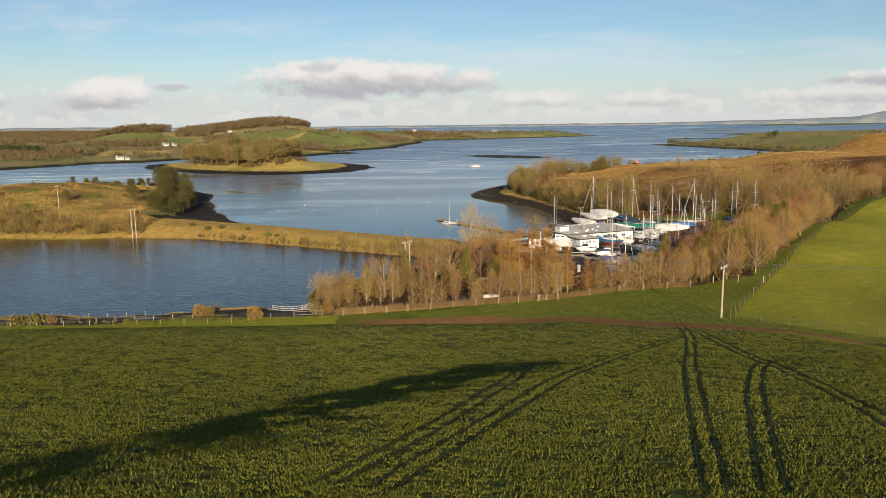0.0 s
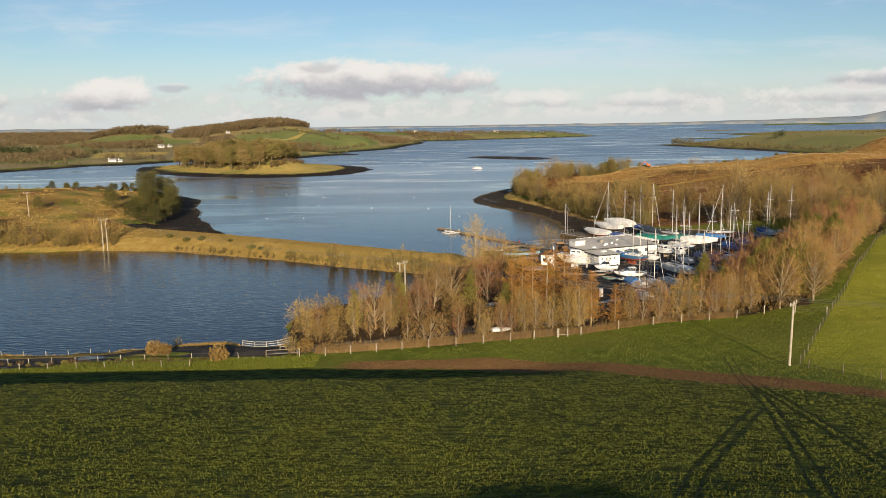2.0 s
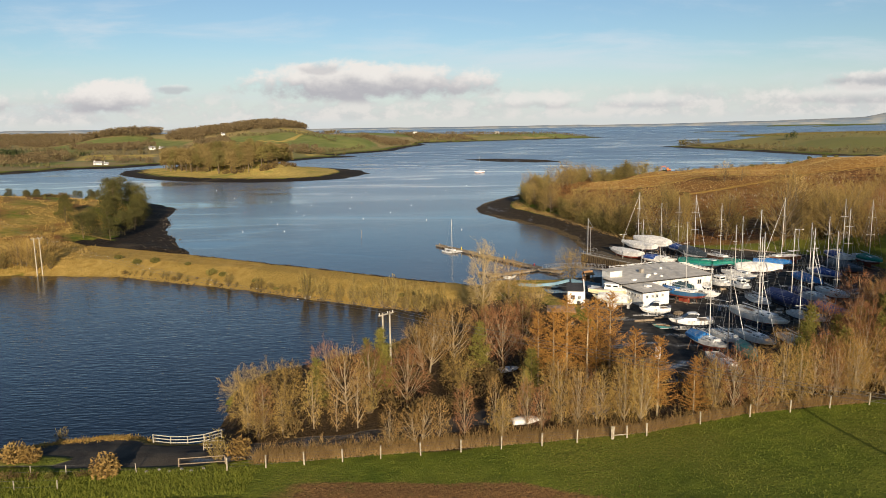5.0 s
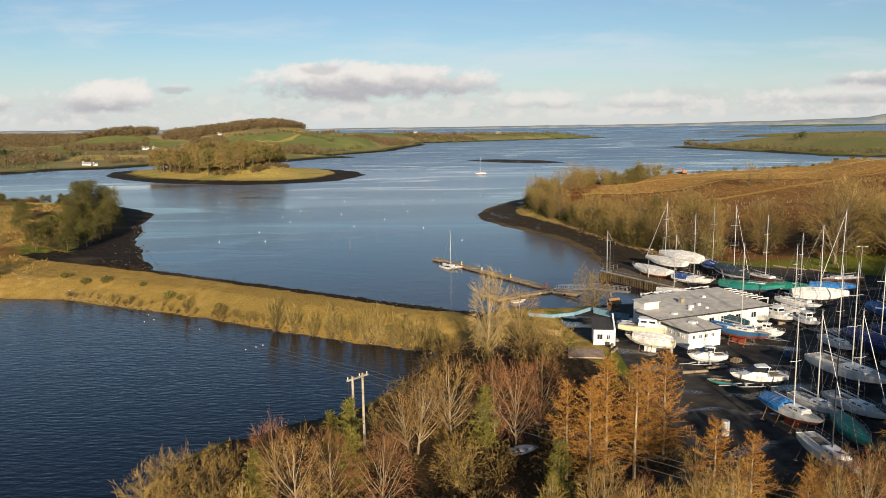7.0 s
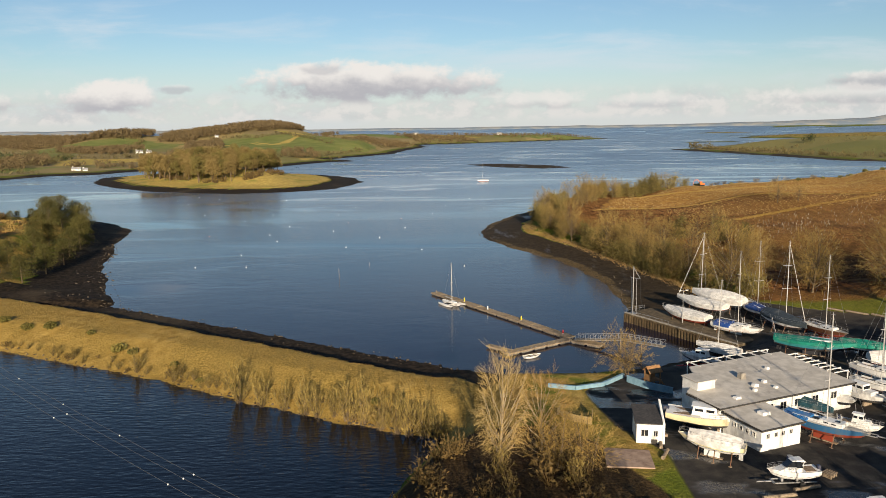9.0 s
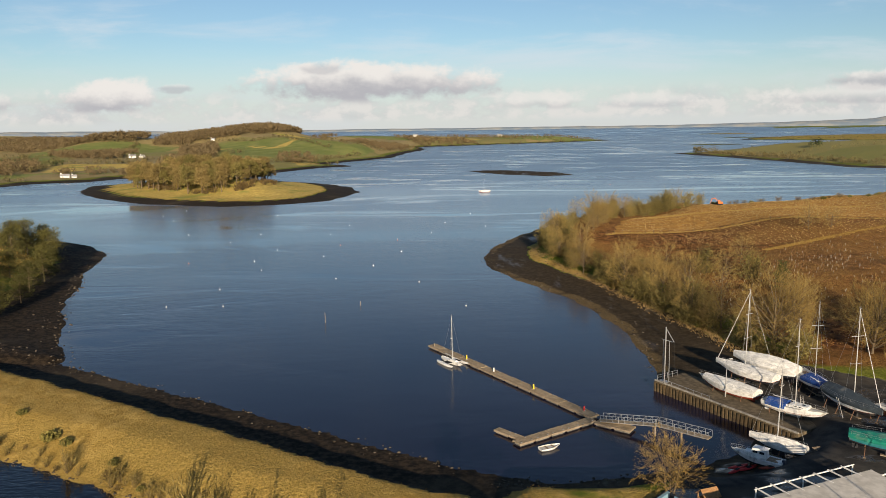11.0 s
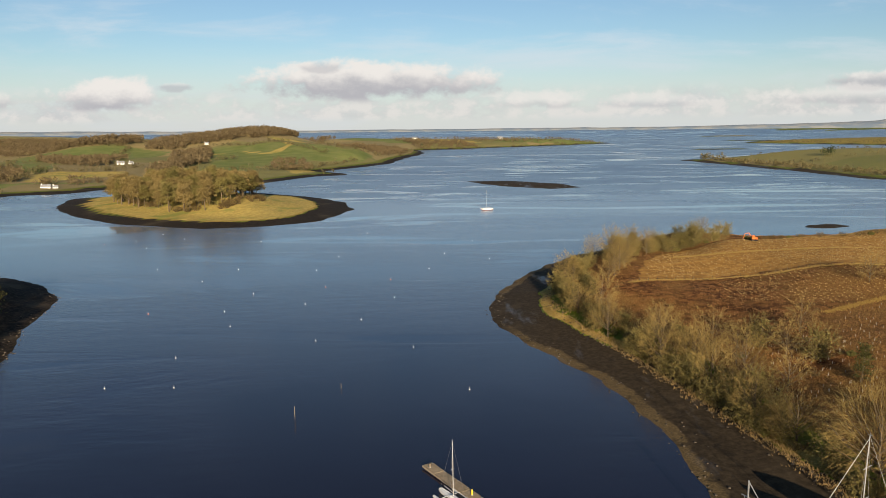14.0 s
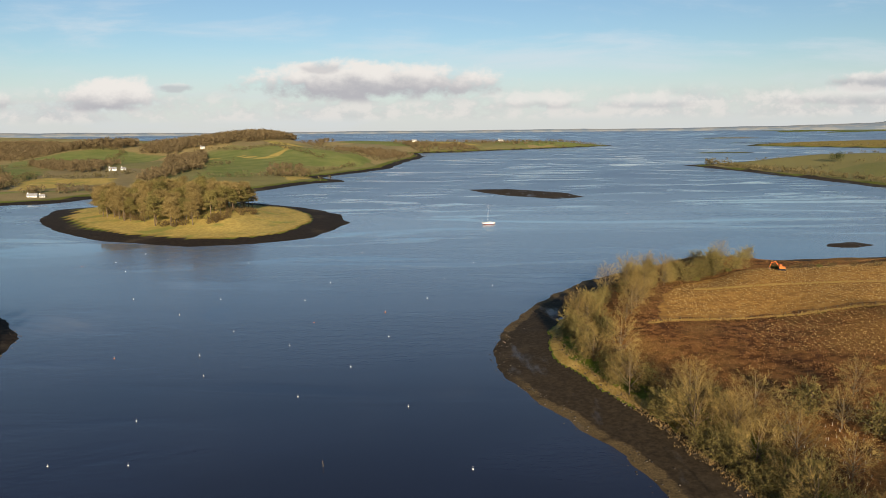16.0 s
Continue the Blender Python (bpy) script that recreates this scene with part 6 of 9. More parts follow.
def motor_cruiser(x, y, heading, L=6.5, hull=None, label="", trailer=True, dark_top=False, group="motor boats laid up ashore", stripe=None, tall=1.0, low=False):
    z0 = 0.62 if trailer else 0.45
    B, D = L * 0.34, 0.45 + L * 0.10
    ob = thing("motor_boat", label, "boat", pose(x, y, ground_fast(x, y) - 0.02, 0, 0, heading), group)
    ln = Lines(L, B, D, z0, 0.9, 0.20)
    hull = hull or WHITE
    part("hull", ln.skin(4, 6), hull, ob)
    part("underbody", ln.skin(0, 3), BLACK if L > 5 else hull, ob)
    part("rubbing_strake", ln.skin(3, 4), stripe or NAVY, ob)
    part("deck", ln.deck(0.04), WHITE, ob)
    z = ln.rail(0.5)
    if not low:
        cab = part("cabin", box(-L * 0.10, L * 0.26, -B * 0.36, B * 0.36, z - 0.08, z + 0.42, 0.16, 0.05), WHITE, ob)
        house = part("wheelhouse", box(-L * 0.20, L * 0.10, -B * 0.33, B * 0.33, z + 0.1, z + 1.02 * tall, 0.17, 0.05), WHITE, ob)
        zt, wy = z + 0.55, B * 0.33 - 0.075
        for side in (1, -1):
            for u in (-0.16, -0.03):
                part("window", moved(box(L * u, L * (u + 0.09), -0.02, 0.02, zt, zt + 0.28 * tall), Matrix.Translation((0, side * wy, 0))), GLASS, house)
        part("windscreen", moved(box(-0.02, 0.02, -B * 0.24, B * 0.24, 0, 0.36 * tall), Matrix.Translation((L * 0.10 - 0.075, 0, zt - 0.05)) @ Euler((0, radians(-9), 0)).to_matrix().to_4x4()), GLASS, house)
        part("roof", box(-L * 0.21, L * 0.08, -B * 0.27, B * 0.27, z + 1.0 * tall, z + 1.07 * tall, 0.05), NAVY if dark_top else WHITE, house)
        part("aerial", rod((-L * 0.12, 0, z + tall), (-L * 0.16, 0, z + tall + 1.1), 0.015, 4), STEEL, house)
    part("cockpit", box(-L * 0.42, -L * 0.21, -B * 0.32, B * 0.32, z - 0.1, z + 0.012), TEAK, ob)
    part("outboard", joined(box(-L * 0.55, -L * 0.47, -0.2, 0.2, z - 0.2, z + 0.35, 0.04, 0.04), box(-L * 0.52, -L * 0.49, -0.06, 0.06, z0 - 0.1, z - 0.2)), NAVY, ob)
    add_rails(ob, ln, 0.55, 1.0, 0.45)
    if trailer:
        tr = part("trailer", joined(box(-L * 0.45, L * 0.42, -B * 0.30, -B * 0.25, 0.36, 0.46), box(-L * 0.45, L * 0.42, B * 0.25, B * 0.30, 0.36, 0.46), box(L * 0.40, L * 0.72, -0.05, 0.05, 0.36, 0.46),
                                    box(-L * 0.2, -L * 0.16, -B * 0.3, B * 0.3, 0.36, 0.46), box(L * 0.38, L * 0.42, -B * 0.3, B * 0.3, 0.36, 0.46), box(-L * 0.1, -L * 0.06, -B * 0.12, B * 0.12, 0.4, z0 + 0.06), box(L * 0.2, L * 0.24, -B * 0.1, B * 0.1, 0.4, z0 + 0.12)), STEEL, ob)
        for side in (1, -1):
            part("wheel", rod((-L * 0.14, side * (B * 0.36), 0.27), (-L * 0.14, side * (B * 0.36 + 0.17), 0.27), 0.28, 12), RUBBER, tr)
    else:
        for s in (0.2, 0.6):
            part("chock", box(-L * 0.5 + L * s, -L * 0.5 + L * s + 0.25, -B * 0.3, B * 0.3, 0, z0 + 0.14), TIMBER, ob)
    return ob


def sports_cruiser(x, y, heading, L, label):
    """A low cabin boat with a raked screen on a trailer."""
    ob = motor_cruiser(x, y, heading, L, WHITE, label, stripe=NAVY, low=True)
    B, z = L * 0.34, 0.62 + (0.45 + L * 0.10) + 0.03
    def wedge(x0, x1, x2, x3, w0, w1, z0, z1):
        v = [Vector(p) for p in ((x0, -w0, z0), (x3, -w0 * 0.7, z0), (x3, w0 * 0.7, z0), (x0, w0, z0), (x1, -w1, z1), (x2, -w1 * 0.85, z1), (x2, w1 * 0.85, z1), (x1, w1, z1))]
        return v, [(3, 2, 1, 0), (4, 5, 6, 7), (0, 1, 5, 4), (1, 2, 6, 5), (2, 3, 7, 6), (3, 0, 4, 7)]
    cab = part("cabin", wedge(-L * 0.12, -L * 0.10, L * 0.14, L * 0.36, B * 0.40, B * 0.34, z - 0.06, z + 0.40), WHITE, ob)
    part("window_band", wedge(-L * 0.13, -L * 0.09, L * 0.05, L * 0.19, B * 0.365, B * 0.30, z + 0.36, z + 0.92), GLASS, cab, "dark raked window band")
    part("hardtop", wedge(-L * 0.19, -L * 0.16, L * 0.02, L * 0.07, B * 0.34, B * 0.29, z + 0.90, z + 1.03), WHITE, cab)
    for side in (1, -1):
        part("pillar", rod((-L * 0.12, side * B * 0.34, z + 0.2), (-L * 0.16, side * B * 0.30, z + 0.92), 0.035), WHITE, cab)
    return ob


def dinghy(x, y, heading, L=3.4, hull=None, label="", upturned=False, afloat=False, group="dinghies"):
    base = -0.12 if afloat else ground_fast(x, y) - 0.02
    m = pose(x, y, base, 0, 0, heading) if not upturned else pose(x, y, base + L * 0.16, 180, 0, heading)
    ob = thing("dinghy", label, "dinghy", m, group)
    ln = Lines(L, L * 0.42, L * 0.15, 0.03, 0.85, 0.2, 9)
    part("hull", joined(ln.skin(0, 6)), hull or WHITE, ob)
    part("floor", ln.deck(0.14), TEAK if not afloat else DECK, ob)
    for u in (-0.2, 0.12):
        part("thwart", box(L * u, L * u + 0.22, -L * 0.18, L * 0.18, ln.rail(0.5) - 0.10, ln.rail(0.5) - 0.05), TEAK, ob)
    return ob


# ---------------------------------------------------------------- boats along the quay
sail_yacht(47.0, 238.4, 122, 10.6, WHITE, RED, "white", 0, "white yacht wrapped in a white cover on the quay", cover_to=0.9)
sail_yacht(51.2, 241.6, 124, 10.6, WHITE, BLACK, "white", 13.2, "white yacht under a greyish white cover with its mast up")
sail_yacht(55.0, 243.0, 126, 11.0, WHITE, BLACK, "white", 0, "white yacht under a bulging white shrink cover", ridge=1.6)
sail_yacht(53.0, 228.6, -47, 9.0, WHITE, WHITE, "blue", 13.0, "white racing yacht with a blue cockpit cover", cover_from=0.1, cover_to=0.42, ridge=0.6)
sail_yacht(59.6, 236.0, -86, 10.2, WHITE, BLACK, "blue", 12.2, "white yacht with a bright blue cover and rolled sail", cover_from=0.42, cover_to=0.95, ridge=0.6)
sail_yacht(45.6, 217.6, 135, 7.0, WHITE, BLACK, "white", 11.0, "small white yacht under a white cover by the slip")
motor_cruiser(41.4, 214.2, 138, 6.4, WHITE, "white wheelhouse motor cruiser beside the slip", False, tall=1.1)
sail_yacht(60.6, 227.0, -80, 10.5, WHITE, BLACK, "grey", 13.5, "large yacht under a dark grey ridge cover", ridge=1.3)
sail_yacht(64.6, 221.4, -70, 8.6, BROWN, RED, "", 12.0, "brown wooden yacht with a bare cluttered deck", roller=False)
sail_yacht(57.6, 211.4, -32, 10.8, GREENP, BLACK, "green", 0, "long hull under a flat green cover behind the clubhouse", ridge=0.5)
sail_yacht(64.6, 209.5, -35, 7.0, WHITE, BLACK, "green", 0, "yacht under a green cover", ridge=0.8)
sail_yacht(64.8, 201.2, -12, 8.6, WHITE, BLACK, "white", 11.6, "white yacht under a cream white cover propped on stands", ridge=1.2)
sail_yacht(70.2, 207.2, -20, 7.2, NAVY, BLACK, "bright", 0, "yacht under a bright blue cover", ridge=0.8)
sail_yacht(75.0, 213.0, -168, 8.4, BROWN, RED, "", 12.6, "old brown wooden boat with a cluttered deck", roller=True)
sail_yacht(59.6, 197.5, -60, 7.8, WHITE, BLUE, "", 11.0, "white yacht standing bow to the road", roller=True)
motor_cruiser(48.8, 190.6, -78, 8.8, WHITE, "large white motor yacht with a dark canopy beside the clubhouse", False, True, tall=1.25)
motor_cruiser(52.8, 190.2, -66, 6.8, WHITE, "white motor boat with a blue stripe", False)
sail_yacht(56.2, 192.2, -60, 7.0, WHITE, BLACK, "", 10.0, "white yacht with a low cabin among motor boats")
motor_cruiser(55.0, 185.6, -78, 5.4, WHITE, "white cabin boat standing bow first on a trailer")
sail_yacht(42.4, 179.0, -52, 8.6, BLUE, RED, "bright", 11.8, "blue hulled yacht with red bottom and a blue cockpit cover", cover_from=0.02, cover_to=0.34, ridge=0.35)
motor_cruiser(46.8, 180.0, -40, 4.2, WHITE, "small white cabin boat on a trailer")
sail_yacht(43.6, 185.9, -59, 6.4, WHITE, BLACK, "teal", 0, "boat under a dark teal cover against the clubhouse wall", ridge=0.7)
motor_cruiser(31.1, 182.2, -24, 9.2, CREAM, "long cream yellow cabin cruiser alongside the clubhouse", False, stripe=CREAM)
sail_yacht(28.8, 175.3, 146, 6.6, CREAM, WHITE, "white", 0, "cream boat on a trailer under a white ridge cover", cover_from=0.08, cover_to=0.85, ridge=1.0)
sports_cruiser(34.3, 169.3, 182, 4.8, "small white cuddy boat on a trailer")
sports_cruiser(37.3, 161.4, 180, 6.2, "white sports cruiser with a black stripe on a trailer")
dinghy(33.6, 163.0, 160, 2.8, GREENP, "dark teal dinghy lying on the tarmac")
# boats behind the wood
sail_yacht(36.2, 150.8, -72, 7.4, WHITE, RED, "bright", 9.7, "white yacht with a blue cover over its cockpit", cover_from=0.0, cover_to=0.42, ridge=0.7)
sail_yacht(34.6, 140.6, -86, 8.0, WHITE, BLACK, "", 9.4, "grey white yacht with a dark mast", dark=True, roller=True)
sail_yacht(39.2, 145.2, -98, 6.8, NAVY, BLACK, "green", 0, "yacht under a dark green cover", ridge=0.7)
sail_yacht(47.4, 160.6, -72, 11.0, WHITE, NAVY, "", 11.9, "large white cruising yacht with dark windows")
sail_yacht(42.8, 151.2, -76, 7.6, WHITE, BLACK, "", 9.6, "white yacht with a low coachroof")
sail_yacht(39.4, 152.4, -71, 6.4, WHITE, BLUE, "", 9.6, "small white sailing yacht")
sail_yacht(46.8, 148.0, -80, 7.0, WHITE, RED, "", 9.1, "weathered white yacht near the trees")
sail_yacht(56.6, 170.5, -83, 11.0, NAVY, BLACK, "navy", 11.3, "large yacht under a navy blue cover", ridge=1.1)
sail_yacht(67.4, 186.2, -86, 8.2, BLUE, BLACK, "bright", 9.9, "yacht under a blue cover at the back of the yard", ridge=0.7)
sail_yacht(54.6, 160.5, -66, 7.0, WHITE, BLACK, "", 9.6, "white yacht with its boom lowered")
sail_yacht(62.0, 174.6, -80, 9.0, WHITE, BLUE, "navy", 10.9, "white yacht with a navy cockpit cover", cover_from=0.0, cover_to=0.4, ridge=0.6)
sail_yacht(66.4, 175.6, -85, 8.2, WHITE, RED, "", 10.1, "white yacht with red bottom paint")
sail_yacht(72.6, 190.0, -84, 9.0, WHITE, BLACK, "blue", 10.1, "white yacht partly under a blue sheet", cover_from=0.3, cover_to=0.95, ridge=0.6)
sail_yacht(78.6, 194.0, -86, 10.0, NAVY, BLACK, "grey", 10.9, "dark hulled yacht under a grey cover", ridge=0.9)
sail_yacht(86.0, 209.0, -88, 9.6, WHITE, BLACK, "blue", 11.8, "white yacht with blue cover and a broad white mast", cover_from=0.0, cover_to=0.5, ridge=0.5)
sail_yacht(90.0, 206.0, -92, 9.6, WHITE, RED, "green", 11.8, "white yacht under a green sheet at the yard's edge", cover_from=0.3, cover_to=1.0, ridge=0.6)
sail_yacht(60.4, 164.2, -75, 7.4, BLUE, BLACK, "blue", 9.2, "blue yacht under a blue cover", ridge=0.7)
sail_yacht(52.6, 172.8, -83, 6.6, WHITE, BLACK, "", 10.1, "small white yacht between larger hulls")
dinghy(9.4, 130.6, 12, 3.6, WHITE, "upturned white dinghy under the trees", True)
dinghy(17.6, 132.0, 30, 3.6, NAVY, "dark dinghy with white rail under the trees")
dinghy(9.2, 149.4, 20, 3.4, WHITE, "white dinghy standing among the bushes", True)
dinghy(27.5, 147.5, 70, 3.2, RED, "red dinghy at the roadside")

# ---------------------------------------------------------------- afloat
sail_yacht(30.7, 638, 200, 9.0, WHITE, RED, "", 12.0, "white sloop lying at its mooring", afloat=True, group="yachts afloat", roller=False)


def trimaran(x, y, heading):
    ob = thing("trimaran", "white trimaran with three slim hulls moored at the pontoon", "trimaran", pose(x, y, -0.15, 0, 0, heading))
    main = Lines(6.6, 1.0, 0.75, 0, 0.6, 0.2)
    part("main_hull", main.skin(0, 6), WHITE, ob)
    part("deck", main.deck(), WHITE, ob)
    part("cabin", box(-0.4, 1.5, -0.4, 0.4, 0.7, 1.05, 0.1, 0.05), WHITE, ob)
    for side in (1, -1):
        fl = Lines(5.4, 0.5, 0.5, 0.05, 0.5, 0.25, 9)
        mm = Matrix.Translation((0.2, side * 1.75, 0))
        part("float", moved(joined(fl.skin(0, 6), fl.deck(0.0)), mm), WHITE, ob)
        for u in (-0.9, 1.1):
            part("beam", rod((u, 0, 0.72), (u, side * 1.75, 0.6), 0.07), ALLOY, ob)
        part("netting", moved(box(-0.85, 1.05, -0.55, 0.55, 0.60, 0.62), Matrix.Translation((0, side * 0.98, 0))), RUBBER, ob)
    add_rig(ob, main, 8.6, roller=False)


trimaran(3.1, 260.2, -56)

ORANGE = varied("orange_buoy_plastic", (0.50, 0.12, 0.03), (0.66, 0.20, 0.05), 0.5, 3)
FLOATW = varied("white_buoy_plastic", (0.66, 0.65, 0.60), (0.80, 0.79, 0.75), 0.5, 3)


def ball(r, rings=7, sides=10, squash=1.0):
    v, f = [(0, 0, -r * squash)], []
    for i in range(1, rings):
        a = math.pi * i / rings
        for s in range(sides):
            w = 2 * math.pi * s / sides
            v.append((r * math.sin(a) * math.cos(w), r * math.sin(a) * math.sin(w), -r * math.cos(a) * squash))
    v.append((0, 0, r * squash))
    for s in range(sides):
        f.append((0, 1 + (s + 1) % sides, 1 + s))
        f.append((len(v) - 1, 1 + (rings - 2) * sides + s, 1 + (rings - 2) * sides + (s + 1) % sides))
    for i in range(rings - 2):
        for s in range(sides):
            a, b = 1 + i * sides + s, 1 + i * sides + (s + 1) % sides
            f.append((a, b, b + sides, a + sides))
    return [Vector(p) for p in v], f


def mooring_buoy(mat, label):
    ob = thing("mooring_buoy", label, "buoy", None, "mooring buoys")
    body = part("float", ball(0.165, squash=0.85), mat, ob)
    part("ring", joined(rod((0, 0, 0.2), (0, 0, 0.46), 0.03), rod((-0.1, 0, 0.46), (0.1, 0, 0.46), 0.035)), STEEL, body)
    return ob


BUOYS = [(-135.4, 492.9), (-144.8, 537.9), (-84.6, 416.7), (-77.7, 438.8), (-85.6, 371.0), (-63.5, 372.8), (-61.0, 396.4), (-57.1, 356.4), (-30.9, 341.6), (-21.5, 362.2), (-17.0, 417.8), (-13.8, 389.3), (-3.6, 437.5), (2.5, 470.7), (-37.5, 535.0), (-42.4, 465.2), (-38.5, 405.9), (-46.9, 435.8), (-41.0, 381.3), (15.9, 506.3), (21.1, 457.1), (88.1, 686.1), (131.4, 689.3), (-62.0, 328.5), (-55.0, 308.2), (-69.6, 308.2), (-5.6, 335.2), (7.2, 305.5), (-160.6, 505.9), (-149.4, 515.1), (-127.6, 521.3), (-86.6, 510.3), (-109.7, 440.2)]
first = {True: mooring_buoy(ORANGE, "orange mooring buoy floating on the lough"), False: mooring_buoy(FLOATW, "white mooring buoy floating on the lough")}
used = {True: False, False: False}
for k, (x, y) in enumerate(BUOYS):
    o = k % 6 == 4
    m = pose(x, y, 0.08, 0, 0, k * 40)
    if not used[o]:
        first[o].matrix_basis, used[o] = m, True
    else:
        copy_thing(first[o], m)
for x, y, h in ((-26.0, 291, 2.6), (-19.6, 307.2, 1.2)):
    ob = thing("mooring_stake", "thin pole standing out of the water", "stake", pose(x, y, -1.5, 3, 0, 0))
    part("pole", rod((0, 0, 0), (0, 0, h + 1.5), 0.05), TIMBER, ob)

# ---------------------------------------------------------------- crop, grass and reeds
CROP = leafy("young_crop_blades", (0.076, 0.092, 0.011), (0.245, 0.240, 0.036), 0.3)
BRACK = leafy("dead_bracken_fronds", (0.13, 0.054, 0.018), (0.34, 0.185, 0.060), 0.2)
PASTURE = leafy("pasture_blades", (0.085, 0.112, 0.012), (0.185, 0.195, 0.028), 0.2)


def ground_many(x, y):
    i = np.clip(np.searchsorted(GXA, x) - 1, 0, len(GXA) - 2)
    j = np.clip(np.searchsorted(GYA, y) - 1, 0, len(GYA) - 2)
    u, v = (x - GXA[i]) / (GXA[i + 1] - GXA[i]), (y - GYA[j]) / (GYA[j + 1] - GYA[j])
    return (GZ[j, i] * (1 - u) + GZ[j, i + 1] * u) * (1 - v) + (GZ[j + 1, i] * (1 - u) + GZ[j + 1, i + 1] * u) * v


def blades(name, label, category, x, y, h, w, spread, per, mat, seed, lift=0.0):
    """Tufts of upright blades at many places, in one mesh."""
    rng = np.random.RandomState(seed)
    n = len(x)
    base = np.stack([x, y, ground_many(x, y) + lift], -1)[:, None, :] + np.concatenate([rng.normal(0, spread, (n, per, 2)), np.full((n, per, 1), -0.02)], -1)
    tall = h * rng.uniform(0.55, 1.15, (n, per, 1))
    a = rng.uniform(0, np.pi, (n, per))
    off = np.stack([np.cos(a), np.sin(a), np.zeros_like(a)], -1) * w * 0.5 * rng.uniform(0.7, 1.3, (n, per, 1))
    tip = base + np.concatenate([rng.normal(0, 0.45, (n, per, 2)) * tall, tall], -1)
    v = np.stack([base - off, base + off, tip], 2).reshape(-1, 3)
    ob = part(name, (v, np.arange(len(v)).reshape(-1, 3)), mat)
    return tagged(ob, label, category, kind="stuff")


grng = np.random.RandomState(3)


def thin(x, y, key, least):
    """Keeps the places where the ground is of a kind."""
    i = np.clip(np.searchsorted(GXA, x), 0, len(GXA) - 1)
    j = np.clip(np.searchsorted(GYA, y), 0, len(GYA) - 1)
    ok = GK[key][j, i] > least
    return ok


# crop in drilled rows, thinner farther down the field
n = 250000
cy = 21 + 87 * grng.beta(1.0, 1.7, n)
cx = grng.uniform(-1, 1, n) * (16 + cy * 0.62) + 1
cy = np.round((cy + 0.06 * cx) / 0.62) * 0.62 - 0.06 * cx + grng.normal(0, 0.20, n)
gap = 0.55 + 0.45 * ripple(cx, cy, 2.6, 1) + 0.3 * ripple(cx, cy, 9, 4)
keepc = (gap > grng.uniform(0.0, 0.75, n)) & thin(cx, cy, "crop", 0.5) & (np.minimum.reduce([line_distance(cx, cy, p) for p in TRACKS]) > 0.21) & ~thin(cx, cy, "earth", 0.6)
cx, cy = cx[keepc], cy[keepc]
blades("crop_rows", "young green winter crop in drilled rows", "crop", cx, cy, 0.13, 0.065, 0.09, 3, CROP, 1)

# rough straw on the causeway, the knoll and along the banks
n = 110000
sx, sy = grng.uniform(-125, 14, n), grng.uniform(184, 290, n)
ok = thin(sx, sy, "dry", 0.6) & ~thin(sx, sy, "mud", 0.4)
sx, sy = sx[ok], sy[ok]
blades("causeway_grass", "withered straw coloured grass on the causeway", "grass", sx, sy, 0.17, 0.05, 0.2, 3, STRAW, 2)
n = 9000
sx, sy = grng.uniform(-225, -95, n), grng.uniform(232, 400, n)
ok = thin(sx, sy, "dry", 0.6) & ~thin(sx, sy, "mud", 0.4)
blades("knoll_grass", "withered grass on the knoll", "grass", sx[ok], sy[ok], 0.55, 0.22, 0.4, 3, STRAW, 3)
# bracken and rushes on the peninsula
n = 42000
sx, sy = grng.uniform(34, 175, n), grng.uniform(255, 470, n)
ok = thin(sx, sy, "bracken", 0.55) & ~thin(sx, sy, "mud", 0.4) & ~thin(sx, sy, "stubble", 0.4) & (0.5 + 0.6 * ripple(sx, sy, 14, 2) + 0.4 * ripple(sx, sy, 5, 6) > grng.uniform(0, 0.9, n))
blades("bracken", "dead orange brown bracken over the rough slope", "bracken", sx[ok], sy[ok], 0.32, 0.2, 0.3, 3, BRACK, 4)
n = 2400
t = grng.uniform(0, 1, n)
edge = np.array([(59.6, 255), (57.4, 270), (54.5, 283), (50.5, 300), (45.4, 322), (40.8, 338), (34.6, 362), (33.6, 380), (42, 397), (76, 440)], float)
k = np.minimum((t * 9).astype(int), 8)
u = t * 9 - k
sx = edge[k, 0] * (1 - u) + edge[k + 1, 0] * u + grng.normal(0.2, 0.8, n)
sy = edge[k, 1] * (1 - u) + edge[k + 1, 1] * u + grng.normal(0, 1.2, n)
blades("shore_grass", "straw coloured grass along the top of the mud", "grass", sx, sy, 0.45, 0.12, 0.2, 3, REED, 5)
# reeds and long grass in front of the wood, and along the lagoon
n = 7000
sx = grng.uniform(-19, 46, n)
sy = np.interp(sx, [-21, -6, 10, 20.6, 32, 41.4, 60], [124.2, 125.0, 124.8, 125.7, 128.8, 130.5, 130.5]) + np.abs(grng.normal(0, 1.0, n)) * np.interp(sx, [-20, 8, 24, 46], [1.6, 1.4, 0.7, 0.5])
blades("reeds", "tan dead grass and reeds along the edge of the wood", "reeds", sx, sy, 1.0, 0.06, 0.10, 3, REED, 6)
n = 3500
sx = grng.uniform(-110, -30, n)
sy = np.interp(sx, [-110, -84, -64, -46, -33, -30], [131.2, 130.0, 129.3, 131.2, 133.4, 133.4]) - np.abs(grng.normal(0, 0.5, n))
blades("bank_grass", "rough grass on the lagoon bank", "grass", sx, sy, 0.40, 0.08, 0.15, 3, STRAW, 7)
n = 9000
sx, sy = grng.uniform(-75, -18, n), 118.2 + grng.uniform(0, 5.5, n)
ok = ~thin(sx, sy, "tarmac", 0.3)
